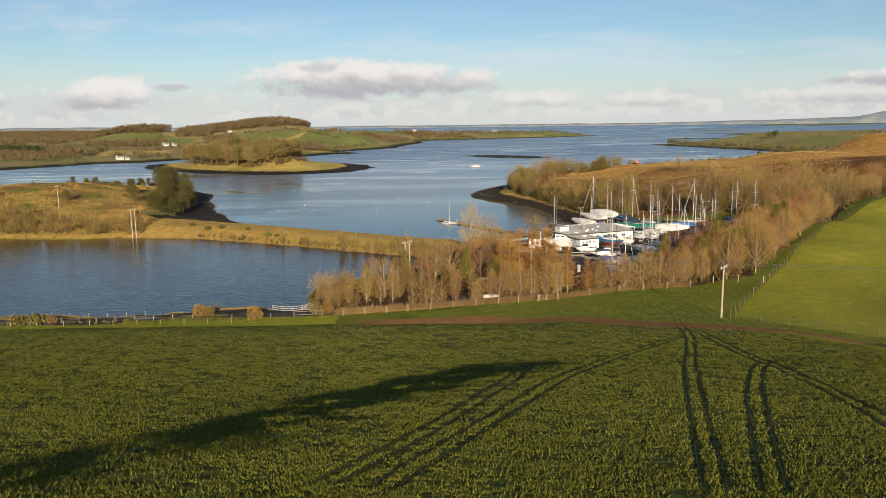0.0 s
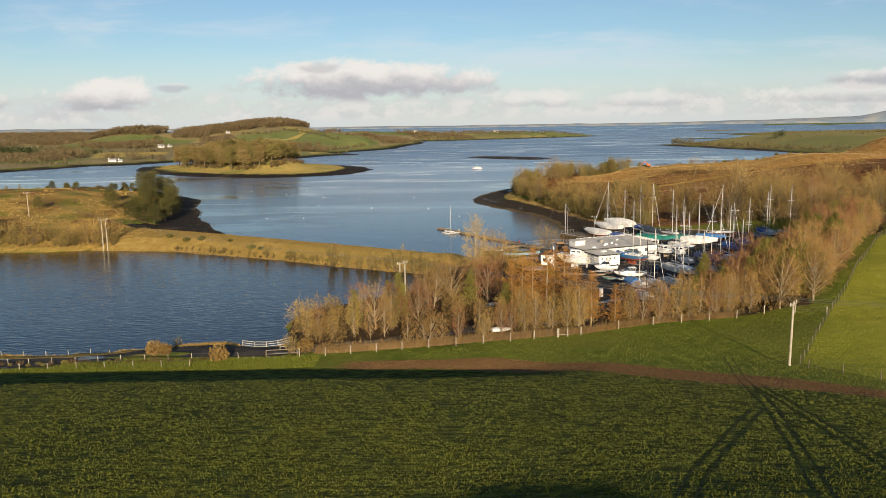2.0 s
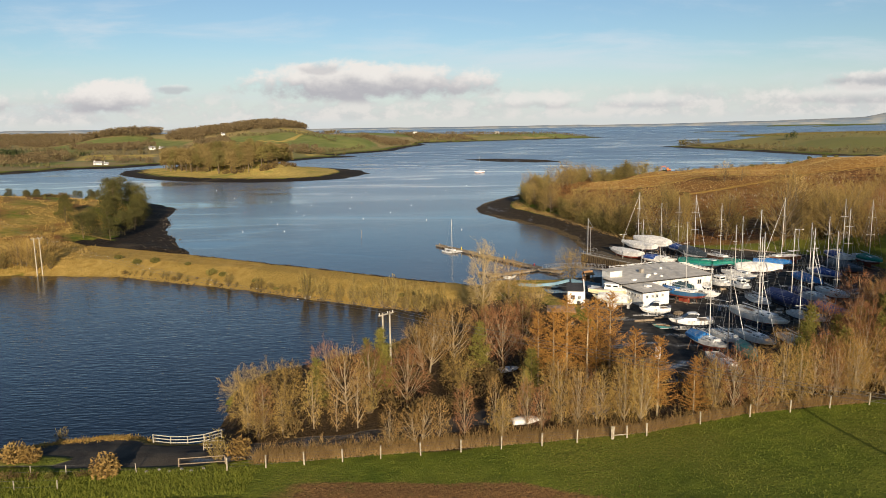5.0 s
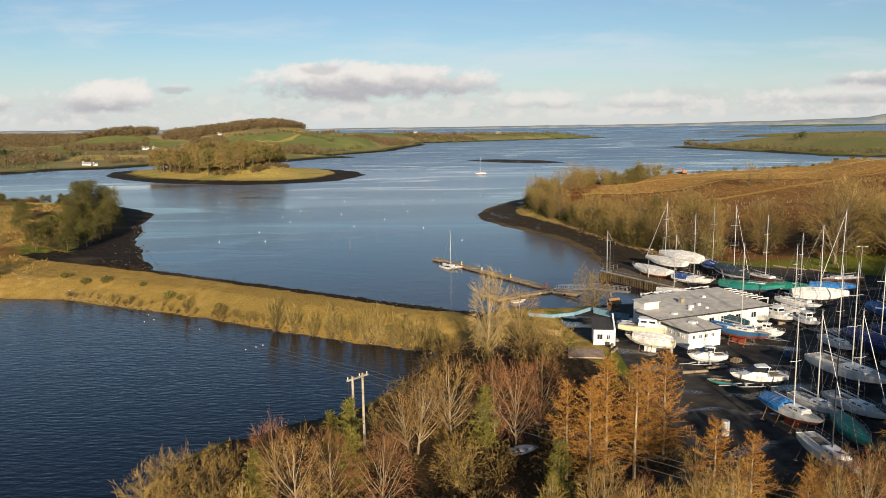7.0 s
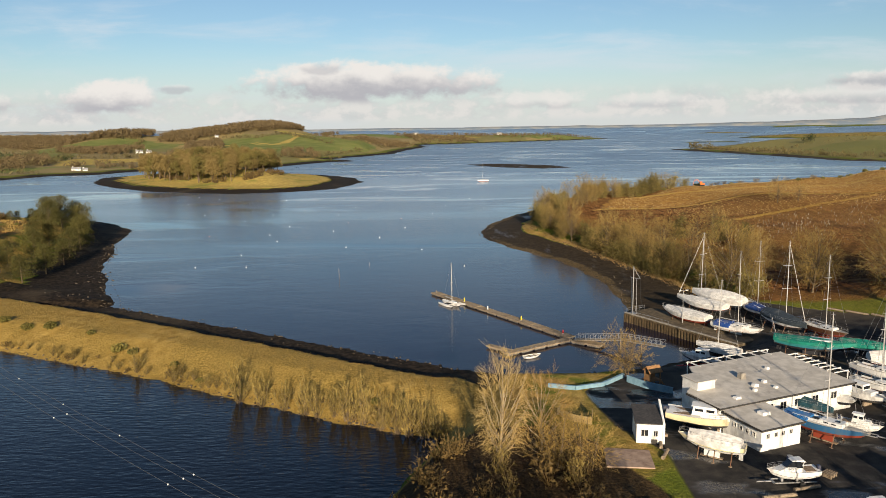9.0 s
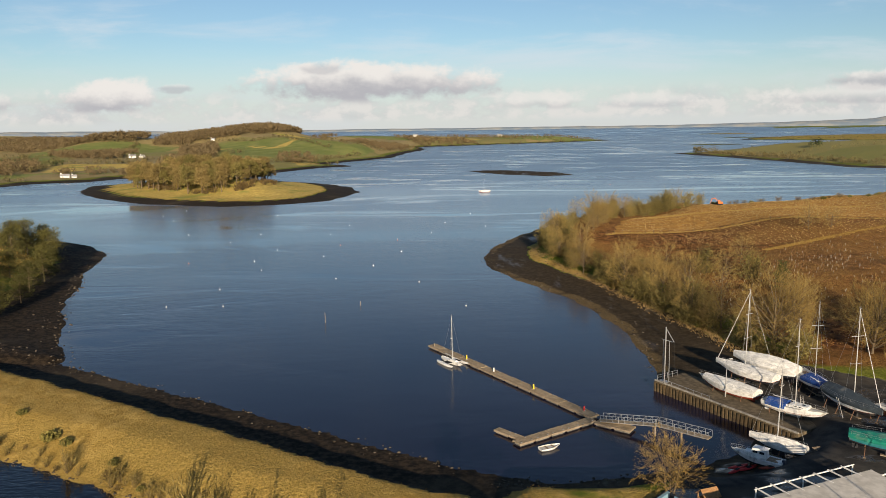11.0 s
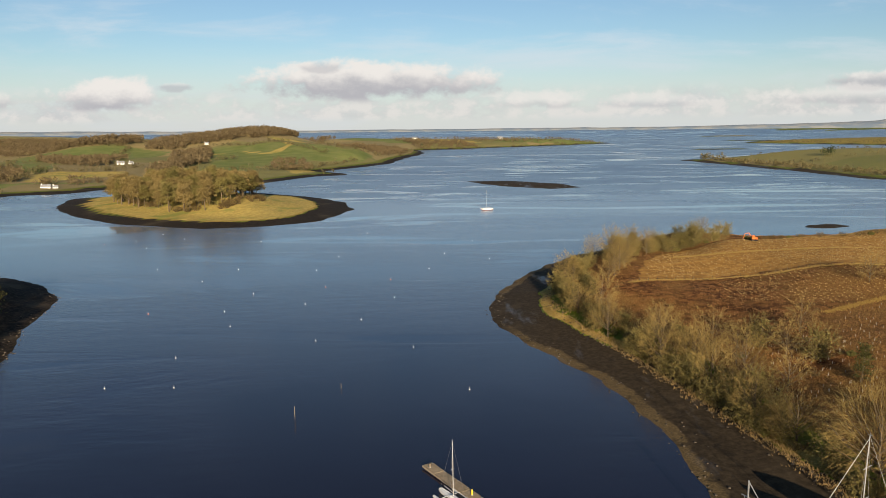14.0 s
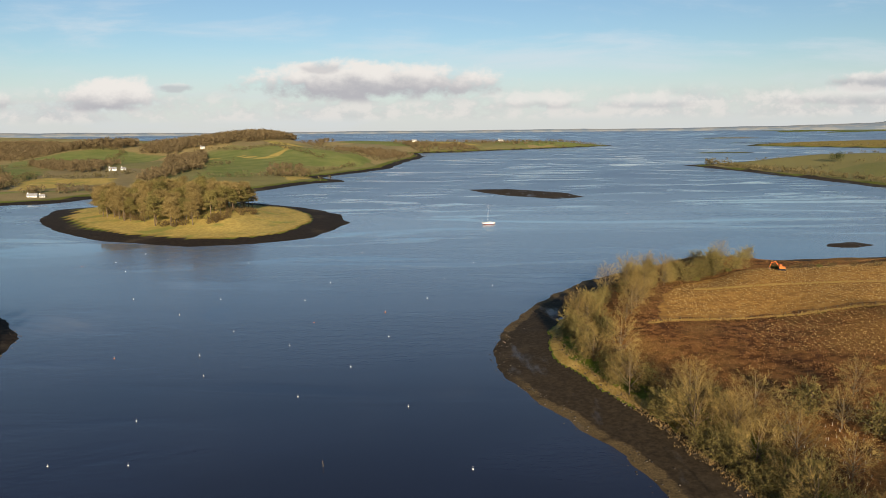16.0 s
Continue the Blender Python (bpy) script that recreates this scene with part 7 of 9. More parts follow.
blades("verge_grass", "uneven green grass on the verge of the lane", "grass", sx[ok], sy[ok], 0.3, 0.09, 0.15, 3, PASTURE, 8)
n = 60000
sx = grng.uniform(-5, 125, n)
sy = grng.uniform(84, 175, n)
ok = ~thin(sx, sy, "crop", 0.3) & ~thin(sx, sy, "litter", 0.3) & ~thin(sx, sy, "earth", 0.4) & ~thin(sx, sy, "tarmac", 0.2) & (sy < np.interp(sx, [-5, 8, 41, 58, 86, 112], [123, 124, 130, 129, 165, 196]))
blades("pasture", "short yellowish green pasture grass on the rise", "grass", sx[ok], sy[ok], 0.15, 0.07, 0.25, 3, PASTURE, 9)

# grassy banks across the planted slope
for seed, line in ((31, BANK_LOW), (32, BANK_HIGH), (33, BANK_EAST)):
    line = np.array(line, float)
    n = 1100
    t = grng.uniform(0, len(line) - 1.001, n)
    k = t.astype(int)
    u = (t - k)[:, None]
    c = line[k] * (1 - u) + line[k + 1] * u + grng.normal(0, 0.5, (n, 2))
    blades("bank_grass", "straw coloured grass on a low bank across the slope", "grass", c[:, 0], c[:, 1], 0.5, 0.16, 0.25, 3, STRAW, seed)

# ---------------------------------------------------------------- clubhouse
RENDER = varied("white_painted_render", (0.62, 0.61, 0.57), (0.80, 0.79, 0.75), 0.85, 1.5, dirt=(0.30, 0.28, 0.23), relief=0.004)
FELT = varied("grey_roofing_felt", (0.43, 0.395, 0.335), (0.62, 0.575, 0.50), 0.8, 0.9, dirt=(0.24, 0.22, 0.2), relief=0.01)
FASCIA = varied("dark_fascia_board", (0.03, 0.028, 0.025), (0.06, 0.055, 0.05), 0.7, 3)
WHITEWOOD = varied("white_painted_timber", (0.60, 0.58, 0.53), (0.78, 0.76, 0.71), 0.7, 4, dirt=(0.30, 0.26, 0.2))
SLATE = varied("dark_slate_roof", (0.035, 0.034, 0.035), (0.075, 0.07, 0.065), 0.7, 4, relief=0.02)
CONCRETE = varied("weathered_concrete", (0.20, 0.18, 0.15), (0.36, 0.33, 0.28), 0.9, 1.5, dirt=(0.10, 0.085, 0.06), relief=0.02)
BLUEWALL = varied("pale_blue_painted_wall", (0.14, 0.25, 0.32), (0.22, 0.35, 0.42), 0.8, 2, dirt=(0.15, 0.17, 0.17))
PLAY = varied("brown_garden_timber", (0.20, 0.10, 0.04), (0.36, 0.20, 0.09), 0.8, 5)
YELLOW = varied("yellow_paint", (0.55, 0.40, 0.03), (0.72, 0.55, 0.06), 0.6, 4)
REDP = varied("red_plastic", (0.45, 0.03, 0.03), (0.60, 0.06, 0.05), 0.5, 4)
DIGGER = varied("orange_machine_paint", (0.55, 0.12, 0.02), (0.72, 0.20, 0.04), 0.5, 4, dirt=(0.15, 0.09, 0.05))


def prism(outline, z0, z1, tilt=None):
    """An upright block over an outline; tilt(x, y) lifts its top."""
    n = len(outline)
    v = [Vector((x, y, z0)) for x, y in outline] + [Vector((x, y, z1 + (tilt(x, y) if tilt else 0))) for x, y in outline]
    f = [tuple(range(n))[::-1], tuple(range(n, 2 * n))]
    f += [(i, (i + 1) % n, (i + 1) % n + n, i + n) for i in range(n)]
    return v, f


def slab(outline, z0, thick, tilt):
    n = len(outline)
    v = [Vector((x, y, z0 + tilt(x, y))) for x, y in outline] + [Vector((x, y, z0 + thick + tilt(x, y))) for x, y in outline]
    f = [tuple(range(n))[::-1], tuple(range(n, 2 * n))] + [(i, (i + 1) % n, (i + 1) % n + n, i + n) for i in range(n)]
    return v, f


def small_window(parent, m, w=0.55, h=0.5):
    """A framed pane set on a wall; m places it, its outside towards -y."""
    fr = part("window", moved(joined(box(-w / 2 - 0.06, w / 2 + 0.06, -0.045, 0.03, h, h + 0.06), box(-w / 2 - 0.09, w / 2 + 0.09, -0.075, 0.03, -0.07, 0.0),
                                     box(-w / 2 - 0.06, -w / 2, -0.045, 0.03, 0, h), box(w / 2, w / 2 + 0.06, -0.045, 0.03, 0, h), box(-0.02, 0.02, -0.035, 0.02, 0, h)), m), WHITEWOOD, parent)
    part("pane", moved(box(-w / 2, w / 2, -0.012, 0.02, 0, h), m), GLASS, fr)
    return fr


def clubhouse():
    zb = 3.6
    ob = thing("clubhouse", "low white rendered clubhouse with flat grey felt roofs in the boatyard", "building", pose(34.3, 176.2, 0, 0, 0, 22))
    ext = [(0, 0), (5.5, 0), (5.5, 5.55), (0, 5.55)]
    main = [(-0.4, 5.6), (20, 5.6), (20.4, 16.8), (5.5, 16.8), (3.2, 12.7), (-0.3, 10.4)]
    t_main = lambda x, y: 0.035 * (y - 5.6)
    t_ext = lambda x, y: 0.05 * y
    wall_a = part("wall", prism(ext, zb, 6.72, lambda x, y: 0.05 * y), RENDER, ob)
    wall_b = part("wall", prism(main, zb - 0.6, 7.12, t_main), RENDER, ob)
    part("roof", slab([(-0.25, -0.3), (5.75, -0.3), (5.75, 5.56), (-0.25, 5.56)], 6.74, 0.14, t_ext), FELT, ob)
    part("roof", slab([(-0.7, 5.3), (20.3, 5.3), (20.7, 17.1), (5.2, 17.1), (2.8, 12.9), (-0.6, 10.7)], 7.14, 0.16, t_main), FELT, ob)
    part("fascia", joined(box(-0.29, 5.79, -0.34, -0.28, 6.70, 6.90), box(-0.30, -0.26, -0.34, 5.5, 6.70, 6.92), box(5.76, 5.80, -0.34, 5.5, 6.70, 6.92)), FASCIA, ob)
    part("fascia", joined(box(-0.75, 20.35, 5.24, 5.29, 7.08, 7.31), box(-0.76, -0.71, 5.24, 10.7, 7.10, 7.36)), FASCIA, ob)
    tow = part("tower", prism([(0.6, 10.3), (3.2, 10.3), (3.2, 12.9), (0.6, 12.9)], zb, 8.45), RENDER, ob, "white rendered stair tower")
    part("cap", slab([(0.45, 10.15), (3.35, 10.15), (3.35, 13.05), (0.45, 13.05)], 8.46, 0.10, lambda x, y: 0), FELT, tow)
    for v in (1.0, 1.9, 2.8, 3.7):
        small_window(wall_a, Matrix.Translation((0, v, 5.75)) @ Matrix.Rotation(radians(-90), 4, "Z"), 0.36, 0.45)
    for v in (6.3, 7.1, 7.9, 8.7):
        small_window(wall_b, Matrix.Translation((-0.4, v, 6.0)) @ Matrix.Rotation(radians(-90), 4, "Z"), 0.36, 0.45)
    for u in (0.9, 2.0, 3.0, 4.1):
        small_window(wall_a, Matrix.Translation((u, 0, 5.75)), 0.4, 0.45)
    for u in (7.0, 9.0, 11.2, 14.0, 17.0):
        small_window(wall_b, Matrix.Translation((u, 5.6, 5.7)), 0.9, 0.8)
    part("door", box(12.2, 13.1, 5.52, 5.62, zb, 6.0), FASCIA, ob, "dark entrance door")
    for u, v, w, h in ((2.6, 2.4, 1.1, 0.32), (2.9, 6.6, 0.8, 0.22), (6.6, 7.6, 0.5, 0.3), (7.6, 8.6, 0.7, 0.34), (8.0, 11.2, 0.8, 0.7), (9.6, 9.2, 0.6, 0.3), (9.6, 7.4, 0.5, 0.24), (13.5, 12.5, 0.5, 0.3)):
        z = (6.88 + 0.05 * v) if v < 5 else (7.30 + 0.035 * (v - 5.6))
        part("roof_vent", box(u, u + w, v, v + w * 0.8, z - 0.03, z + h, 0.05, 0.02), CONCRETE if h > 0.5 else RENDER, ob)
    for k in range(7):
        part("roof_rail", box(6.5 + k * 2.0, 6.62 + k * 2.0, 16.6, 19.0, 7.60, 7.72), WHITEWOOD, ob)
    for k in range(8):
        part("roof_rail", box(20.2, 22.6, 8.2 + k * 1.1, 8.32 + k * 1.1, 7.5, 7.62), WHITEWOOD, ob)
    part("roof_beam", joined(box(6.3, 20.4, 18.86, 18.96, 7.48, 7.59), box(22.4, 22.5, 8.0, 16.4, 7.38, 7.49)), WHITEWOOD, ob)
    for x, y in ((6.5, 18.9), (13, 18.9), (20.2, 18.9), (22.45, 8.2), (22.45, 12.5), (22.45, 16.2)):
        part("post", box(x, x + 0.1, y, y + 0.1, 2.6, 7.48), WHITEWOOD, ob)
    part("drainpipe", rod((-0.06, 5.4, zb), (-0.06, 5.4, 6.9), 0.05), FASCIA, ob)
    return ob


clubhouse()


def hut():
    ob = thing("hut", "small white rendered hut with a dark pitched roof", "hut", pose(22.0, 178.7, 4.2, 0, 0, -8))
    w = part("wall", joined(prism([(0, 0), (2.7, 0), (2.7, 3.6), (0, 3.6)], 0, 2.5, lambda x, y: 0.15 * y), ), RENDER, ob)
    part("gable_wall", [Vector(p) for p in ((2.72, -0.05, 0), (2.95, -0.05, 0), (2.95, 3.7, 0), (2.72, 3.7, 0), (2.72, -0.05, 2.5), (2.95, -0.05, 2.5), (2.95, 3.7, 3.9), (2.72, 3.7, 3.9))] and
         ([Vector(p) for p in ((2.72, -0.05, 0), (2.95, -0.05, 0), (2.95, 3.7, 0), (2.72, 3.7, 0), (2.72, -0.05, 2.6), (2.95, -0.05, 2.6), (2.95, 3.7, 3.9), (2.72, 3.7, 3.9))],
          [(3, 2, 1, 0), (4, 5, 6, 7), (0, 1, 5, 4), (1, 2, 6, 5), (2, 3, 7, 6), (3, 0, 4, 7)]), RENDER, ob)
    part("roof", slab([(-0.2, -0.25), (2.70, -0.25), (2.70, 3.8), (-0.2, 3.8)], 2.53, 0.12, lambda x, y: 0.15 * y), SLATE, ob)
    small_window(w, Matrix.Translation((0.85, 0, 1.1)), 0.7, 0.7)
    small_window(w, Matrix.Translation((2.0, 0, 1.1)), 0.4, 0.6)
    part("door", box(1.55, 2.2, -0.04, 0.02, 0, 0.75), FASCIA, ob, "low dark hatch")


hut()


def playhouse():
    ob = thing("playhouse", "brown timber playhouse on legs with a pitched roof", "playhouse", pose(29.6, 199.2, ground_fast(29.6, 199.2), 0, 0, 20))
    for x in (-0.8, 0.8):
        for y in (-0.6, 0.6):
            part("leg", box(x - 0.06, x + 0.06, y - 0.06, y + 0.06, -0.05, 2.3), PLAY, ob)
    part("platform", box(-0.95, 0.95, -0.75, 0.75, 1.0, 1.08), PLAY, ob)
    part("side_panel", box(-0.85, 0.85, 0.6, 0.66, 1.08, 1.8), PLAY, ob)
    part("side_panel", box(-0.85, -0.79, -0.6, 0.6, 1.08, 1.8), PLAY, ob)
    part("roof", ([Vector(p) for p in ((-1.05, -0.85, 2.2), (1.05, -0.85, 2.2), (1.05, 0, 2.95), (-1.05, 0, 2.95), (1.05, 0.85, 2.2), (-1.05, 0.85, 2.2),
                                       (-1.05, -0.85, 2.13), (1.05, -0.85, 2.13), (1.05, 0, 2.88), (-1.05, 0, 2.88), (1.05, 0.85, 2.13), (-1.05, 0.85, 2.13))],
                  [(0, 1, 2, 3), (3, 2, 4, 5), (7, 6, 9, 8), (8, 9, 11, 10), (0, 6, 7, 1), (5, 4, 10, 11), (1, 7, 8, 2), (2, 8, 10, 4), (0, 3, 9, 6), (3, 5, 11, 9)]), PLAY, ob)
    part("ladder", joined(rod((1.0, -0.3, 1.0), (1.9, -0.3, 0), 0.05), rod((1.0, 0.3, 1.0), (1.9, 0.3, 0), 0.05), *[rod((1.0 + 0.9 * t, -0.3, 1 - t), (1.0 + 0.9 * t, 0.3, 1 - t), 0.03) for t in (0.2, 0.4, 0.6, 0.8)]), PLAY, ob)


playhouse()


def wall_run(name, label, pts, h, w, mat, cap=None):
    """A low wall along a line of places, following the ground."""
    ob = thing(name, label, "wall", pose(pts[0][0], pts[0][1], 0))
    ox, oy = pts[0]
    for (ax, ay), (bx, by) in zip(pts, pts[1:]):
        L, a = math.hypot(bx - ax, by - ay), math.atan2(by - ay, bx - ax)
        z = min(ground_fast(ax, ay), ground_fast(bx, by))
        m = Matrix.Translation((ax - ox, ay - oy, z)) @ Matrix.Rotation(a, 4, "Z")
        part("length", moved(box(0, L, -w / 2, w / 2, -0.4, h), m), mat, ob)
        part("coping", moved(box(-0.03, L + 0.03, -w / 2 - 0.04, w / 2 + 0.04, h, h + 0.08, 0.02), m), cap or mat, ob)
    return ob


wall_run("sea_wall", "low pale blue painted wall along the slipway", [(15.5, 199.5), (19, 198.2), (23, 199.6), (26.6, 203.0)], 0.5, 0.3, BLUEWALL)
wall_run("garden_wall", "pale blue boarded wall beside the playhouse", [(26.7, 201.2), (28.6, 198.4), (31.4, 196.0)], 0.9, 0.15, BLUEWALL)


def board_run(name, label, pts, h, mat, category="fence"):
    """Upright boards side by side along a line of places, with a rail behind."""
    ob = thing(name, label, category, pose(pts[0][0], pts[0][1], 0))
    ox, oy = pts[0]
    rng = random.Random(len(pts) * 7)
    for (ax, ay), (bx, by) in zip(pts, pts[1:]):
        L, a = math.hypot(bx - ax, by - ay), math.atan2(by - ay, bx - ax)
        n = max(2, int(L / 0.22))
        za, zb = ground_fast(ax, ay), ground_fast(bx, by)
        for k in range(n):
            x = L * k / n
            m = Matrix.Translation((ax - ox, ay - oy, za + (zb - za) * k / n)) @ Matrix.Rotation(a, 4, "Z")
            part("board", moved(box(x + 0.01, x + L / n - 0.01, -0.015, 0.015, -0.15, h + rng.uniform(-0.02, 0.02)), m), mat, ob)
        m = Matrix.Translation((ax - ox, ay - oy, min(za, zb))) @ Matrix.Rotation(a, 4, "Z")
        part("rail", moved(box(0, L, 0.018, 0.06, h * 0.7, h * 0.7 + 0.08), m), mat, ob)
    return ob


STRAWBOARD = varied("sun_bleached_boards", (0.24, 0.17, 0.075), (0.42, 0.31, 0.15), 0.9, 5)
board_run("board_fence", "low sun-bleached board fence on the rough grass by the hut", [(15.2, 189.4), (16.4, 186.4), (18.4, 184.6), (19.3, 188.4)], 0.9, STRAWBOARD)


def kayak(x, y, turn, mat, label, L=3.6):
    ob = thing("kayak", label, "kayak", pose(x, y, max(ground_fast(x, y), 0.0) + 0.02, 0, 0, turn), "kayaks on the slip")
    v, f, n, m = [], [], 11, 8
    for i in range(n):
        s = i / (n - 1)
        w = 0.32 * math.sin(math.pi * (0.04 + 0.92 * s)) ** 0.7
        for k in range(m):
            c = 2 * math.pi * k / m
            v.append(Vector((-L / 2 + L * s, w * math.cos(c), 0.17 + 0.16 * math.sin(c) * (0.5 + 0.5 * w / 0.32) + 0.10 * abs(2 * s - 1) ** 3)))
    for i in range(n - 1):
        for k in range(m):
            a, b = i * m + k, i * m + (k + 1) % m
            f.append((a, b, b + m, a + m))
    f += [tuple(range(m))[::-1], tuple(range((n - 1) * m, n * m))]
    part("hull", (v, f), mat, ob)
    part("cockpit_rim", box(-0.45, 0.35, -0.2, 0.2, 0.30, 0.36, 0.05), RUBBER, ob, "black cockpit rim")


for k, (x, y, turn) in enumerate(((39.4, 214.6, 20), (40.2, 213.6, 28), (42.2, 212.0, 15), (43.0, 213.0, 40), (38.6, 213.4, 35))):
    kayak(x, y, turn, (REDP, REDP, RED, YELLOW, REDP)[k], ("red plastic kayak lying on the slip", "yellow plastic kayak lying on the slip")[k == 3])


def bench(x, y, turn):
    ob = thing("bench", "weathered timber garden bench beside the planted bed", "bench", pose(x, y, ground_fast(x, y), 0, 0, turn), "benches")
    for k in range(3):
        part("seat_slat", box(-0.75, 0.75, -0.22 + k * 0.15, -0.10 + k * 0.15, 0.42, 0.46), TIMBER, ob)
    for k in range(2):
        part("back_slat", box(-0.75, 0.75, 0.24, 0.27, 0.58 + k * 0.16, 0.70 + k * 0.16), TIMBER, ob)
    for sx_ in (-0.68, 0.68):
        part("leg", box(sx_ - 0.04, sx_ + 0.04, -0.2, -0.12, 0, 0.42), TIMBER, ob)
        part("back_leg", box(sx_ - 0.04, sx_ + 0.04, 0.20, 0.28, 0, 0.88), TIMBER, ob)


bench(19.9, 164.6, 20)
bench(22.9, 162.0, 80)
for k, (x, y) in enumerate(((20.8, 163.2), (21.6, 163.6), (22.2, 162.6), (21.2, 162.2), (22.6, 163.8))):
    plant("gorse" if k % 2 else "thicket1", x, y, 0.35 + 0.06 * k)


def log(x, y, L, turn, r=0.2):
    ob = tagged(part("log", moved(rod((-L / 2, 0, 0), (L / 2, 0, 0), r, 9, r * 0.85), Matrix()), TIMBER), "weathered timber baulk lying at the edge of the yard", "log", "timber baulks")
    ob.matrix_basis = pose(x, y, ground_fast(x, y) + r * 0.9, 0, 0, turn)


for args in ((24.6, 178.6, 3.2, 75), (25.6, 181.5, 2.6, 95), (32.0, 166.8, 3.4, 10), (35.2, 168.2, 2.8, 14), (24.2, 175.6, 2.2, 60), (78.0, 235.5, 4.0, -50), (75.5, 238.5, 3.0, -50), (80.5, 232.0, 3.5, -52)):
    log(*args)


def drum(x, y, mat, label, r=0.3, h=0.88):
    ob = thing("drum", label, "drum", pose(x, y, ground_fast(x, y)), "drums and tanks in the yard")
    part("shell", joined(rod((0, 0, 0), (0, 0, h), r, 14), rod((0, 0, h * 0.32), (0, 0, h * 0.36), r * 1.05, 14), rod((0, 0, h * 0.64), (0, 0, h * 0.68), r * 1.05, 14)), mat, ob)
    part("lid", rod((0, 0, h), (0, 0, h + 0.03), r * 0.92, 14), STEEL, ob)


drum(28.9, 149.2, WHITEWOOD, "white water tank beside the road", 0.36, 1.5)
for x, y, mat, label in ((46.0, 172.6, BLUE, "blue steel drum between the boats"), (58.4, 181.0, RUSTY, "rusty drum between the boats"), (50.6, 199.4, BLUE, "blue plastic drum behind the clubhouse"), (36.0, 173.4, NAVY, "dark drum beside the clubhouse wall")):
    drum(x, y, mat, label)


def pallet(x, y, turn, n=1):
    ob = thing("pallet", "weathered timber pallet on the yard tarmac" if n == 1 else "small stack of weathered timber pallets", "pallet", pose(x, y, ground_fast(x, y), 0, 0, turn), "pallets in the yard")
    for j in range(n):
        for k in range(5):
            part("slat", box(-0.6, 0.6, -0.5 + k * 0.22, -0.38 + k * 0.22, 0.10 + j * 0.14, 0.125 + j * 0.14), TIMBER, ob)
        for k in (-0.5, 0, 0.5):
            part("bearer", box(k - 0.05, k + 0.05, -0.5, 0.5, 0.0 + j * 0.14, 0.10 + j * 0.14), TIMBER, ob)


for args in ((26.9, 147.0, 20, 1), (38.6, 170.8, 35, 3), (49.6, 168.4, 60, 2), (57.4, 176.4, 10, 1), (64.2, 192.6, 25, 2), (71.0, 200.4, 70, 3), (44.2, 168.0, 5, 1), (67.6, 215.6, 30, 2), (50.0, 215.8, 12, 1), (61.5, 206.0, 48, 2)):
    pallet(*args)


def ladder(x, y, turn, L=3.2):
    ob = thing("ladder", "aluminium ladder leaning against a laid-up hull", "ladder", pose(x, y, ground_fast(x, y), 0, -18, turn), "ladders")
    for s in (-0.2, 0.2):
        part("stile", box(-0.03, 0.03, s - 0.025, s + 0.025, 0, L), ALLOY, ob)
    for k in range(9):
        part("rung", rod((0, -0.2, 0.3 + k * 0.32), (0, 0.2, 0.3 + k * 0.32), 0.018, 5), ALLOY, ob)


for args in ((49.6, 161.0, 0), (44.4, 179.4, 40), (58.6, 226.0, 10), (66.6, 202.4, 78), (54.6, 229.2, 45)):
    ladder(*args)

# ---------------------------------------------------------------- quay, gangway, pontoons
PILING = varied("weathered_brown_piling", (0.045, 0.032, 0.018), (0.125, 0.088, 0.046), 0.9, 2, dirt=(0.06, 0.045, 0.025), by_object=0.5)
HARDCORE = varied("gritty_brown_quay_top", (0.07, 0.055, 0.035), (0.17, 0.13, 0.08), 0.95, 1.2, dirt=(0.07, 0.06, 0.035), relief=0.03)
PALEWOOD = varied("pale_weathered_rails", (0.28, 0.25, 0.19), (0.48, 0.43, 0.34), 0.8, 4)


def quay():
    ob = thing("quay", "concrete topped quay with rusty sheet piling", "quay", pose(37, 244.4, 0))
    a = math.atan2(-16.8, 10.1)
    m = Matrix.Rotation(a, 4, "Z")
    part("deck", moved(box(0, 26, 0.25, 7.5, -2.2, 1.78, 0, 0.05), m), HARDCORE, ob)
    part("kerb", moved(box(0, 26, 0.12, 0.42, 1.78, 1.98, 0, 0.03), m), CONCRETE, ob)
    for k in range(38):
        part("plank", moved(box(k * 0.68, k * 0.68 + 0.36, -0.02, 0.26, -2.0, 1.55), m), PILING, ob)
    for k in range(10):
        part("plank", moved(box(-0.2, 0.05, 0.3 + k * 0.7, 0.66 + k * 0.7, -2.0, 1.55), m), PILING, ob)
    pieces = []
    for k in range(5):
        pieces.append(rod((0.3 + 0 * k, 0.5 + k * 1.2, 1.78), (0.3, 0.5 + k * 1.2, 2.75), 0.035))
    pieces += [rod((0.3, 0.5, 2.72), (0.3, 5.3, 2.72), 0.03), rod((0.3, 0.5, 2.3), (0.3, 5.3, 2.3), 0.025)]
    part("railing", moved(joined(*pieces), m), STEEL, ob)
    pieces = []
    for k in range(7):
        pieces.append(rod((2 + k * 1.5, 0.3, 1.9), (2 + k * 1.5, 0.3, 2.5), 0.03))
    pieces += [rod((2, 0.3, 2.45), (11, 0.3, 2.45), 0.03)]
    part("railing", moved(joined(*pieces), m), STEEL, ob)


quay()


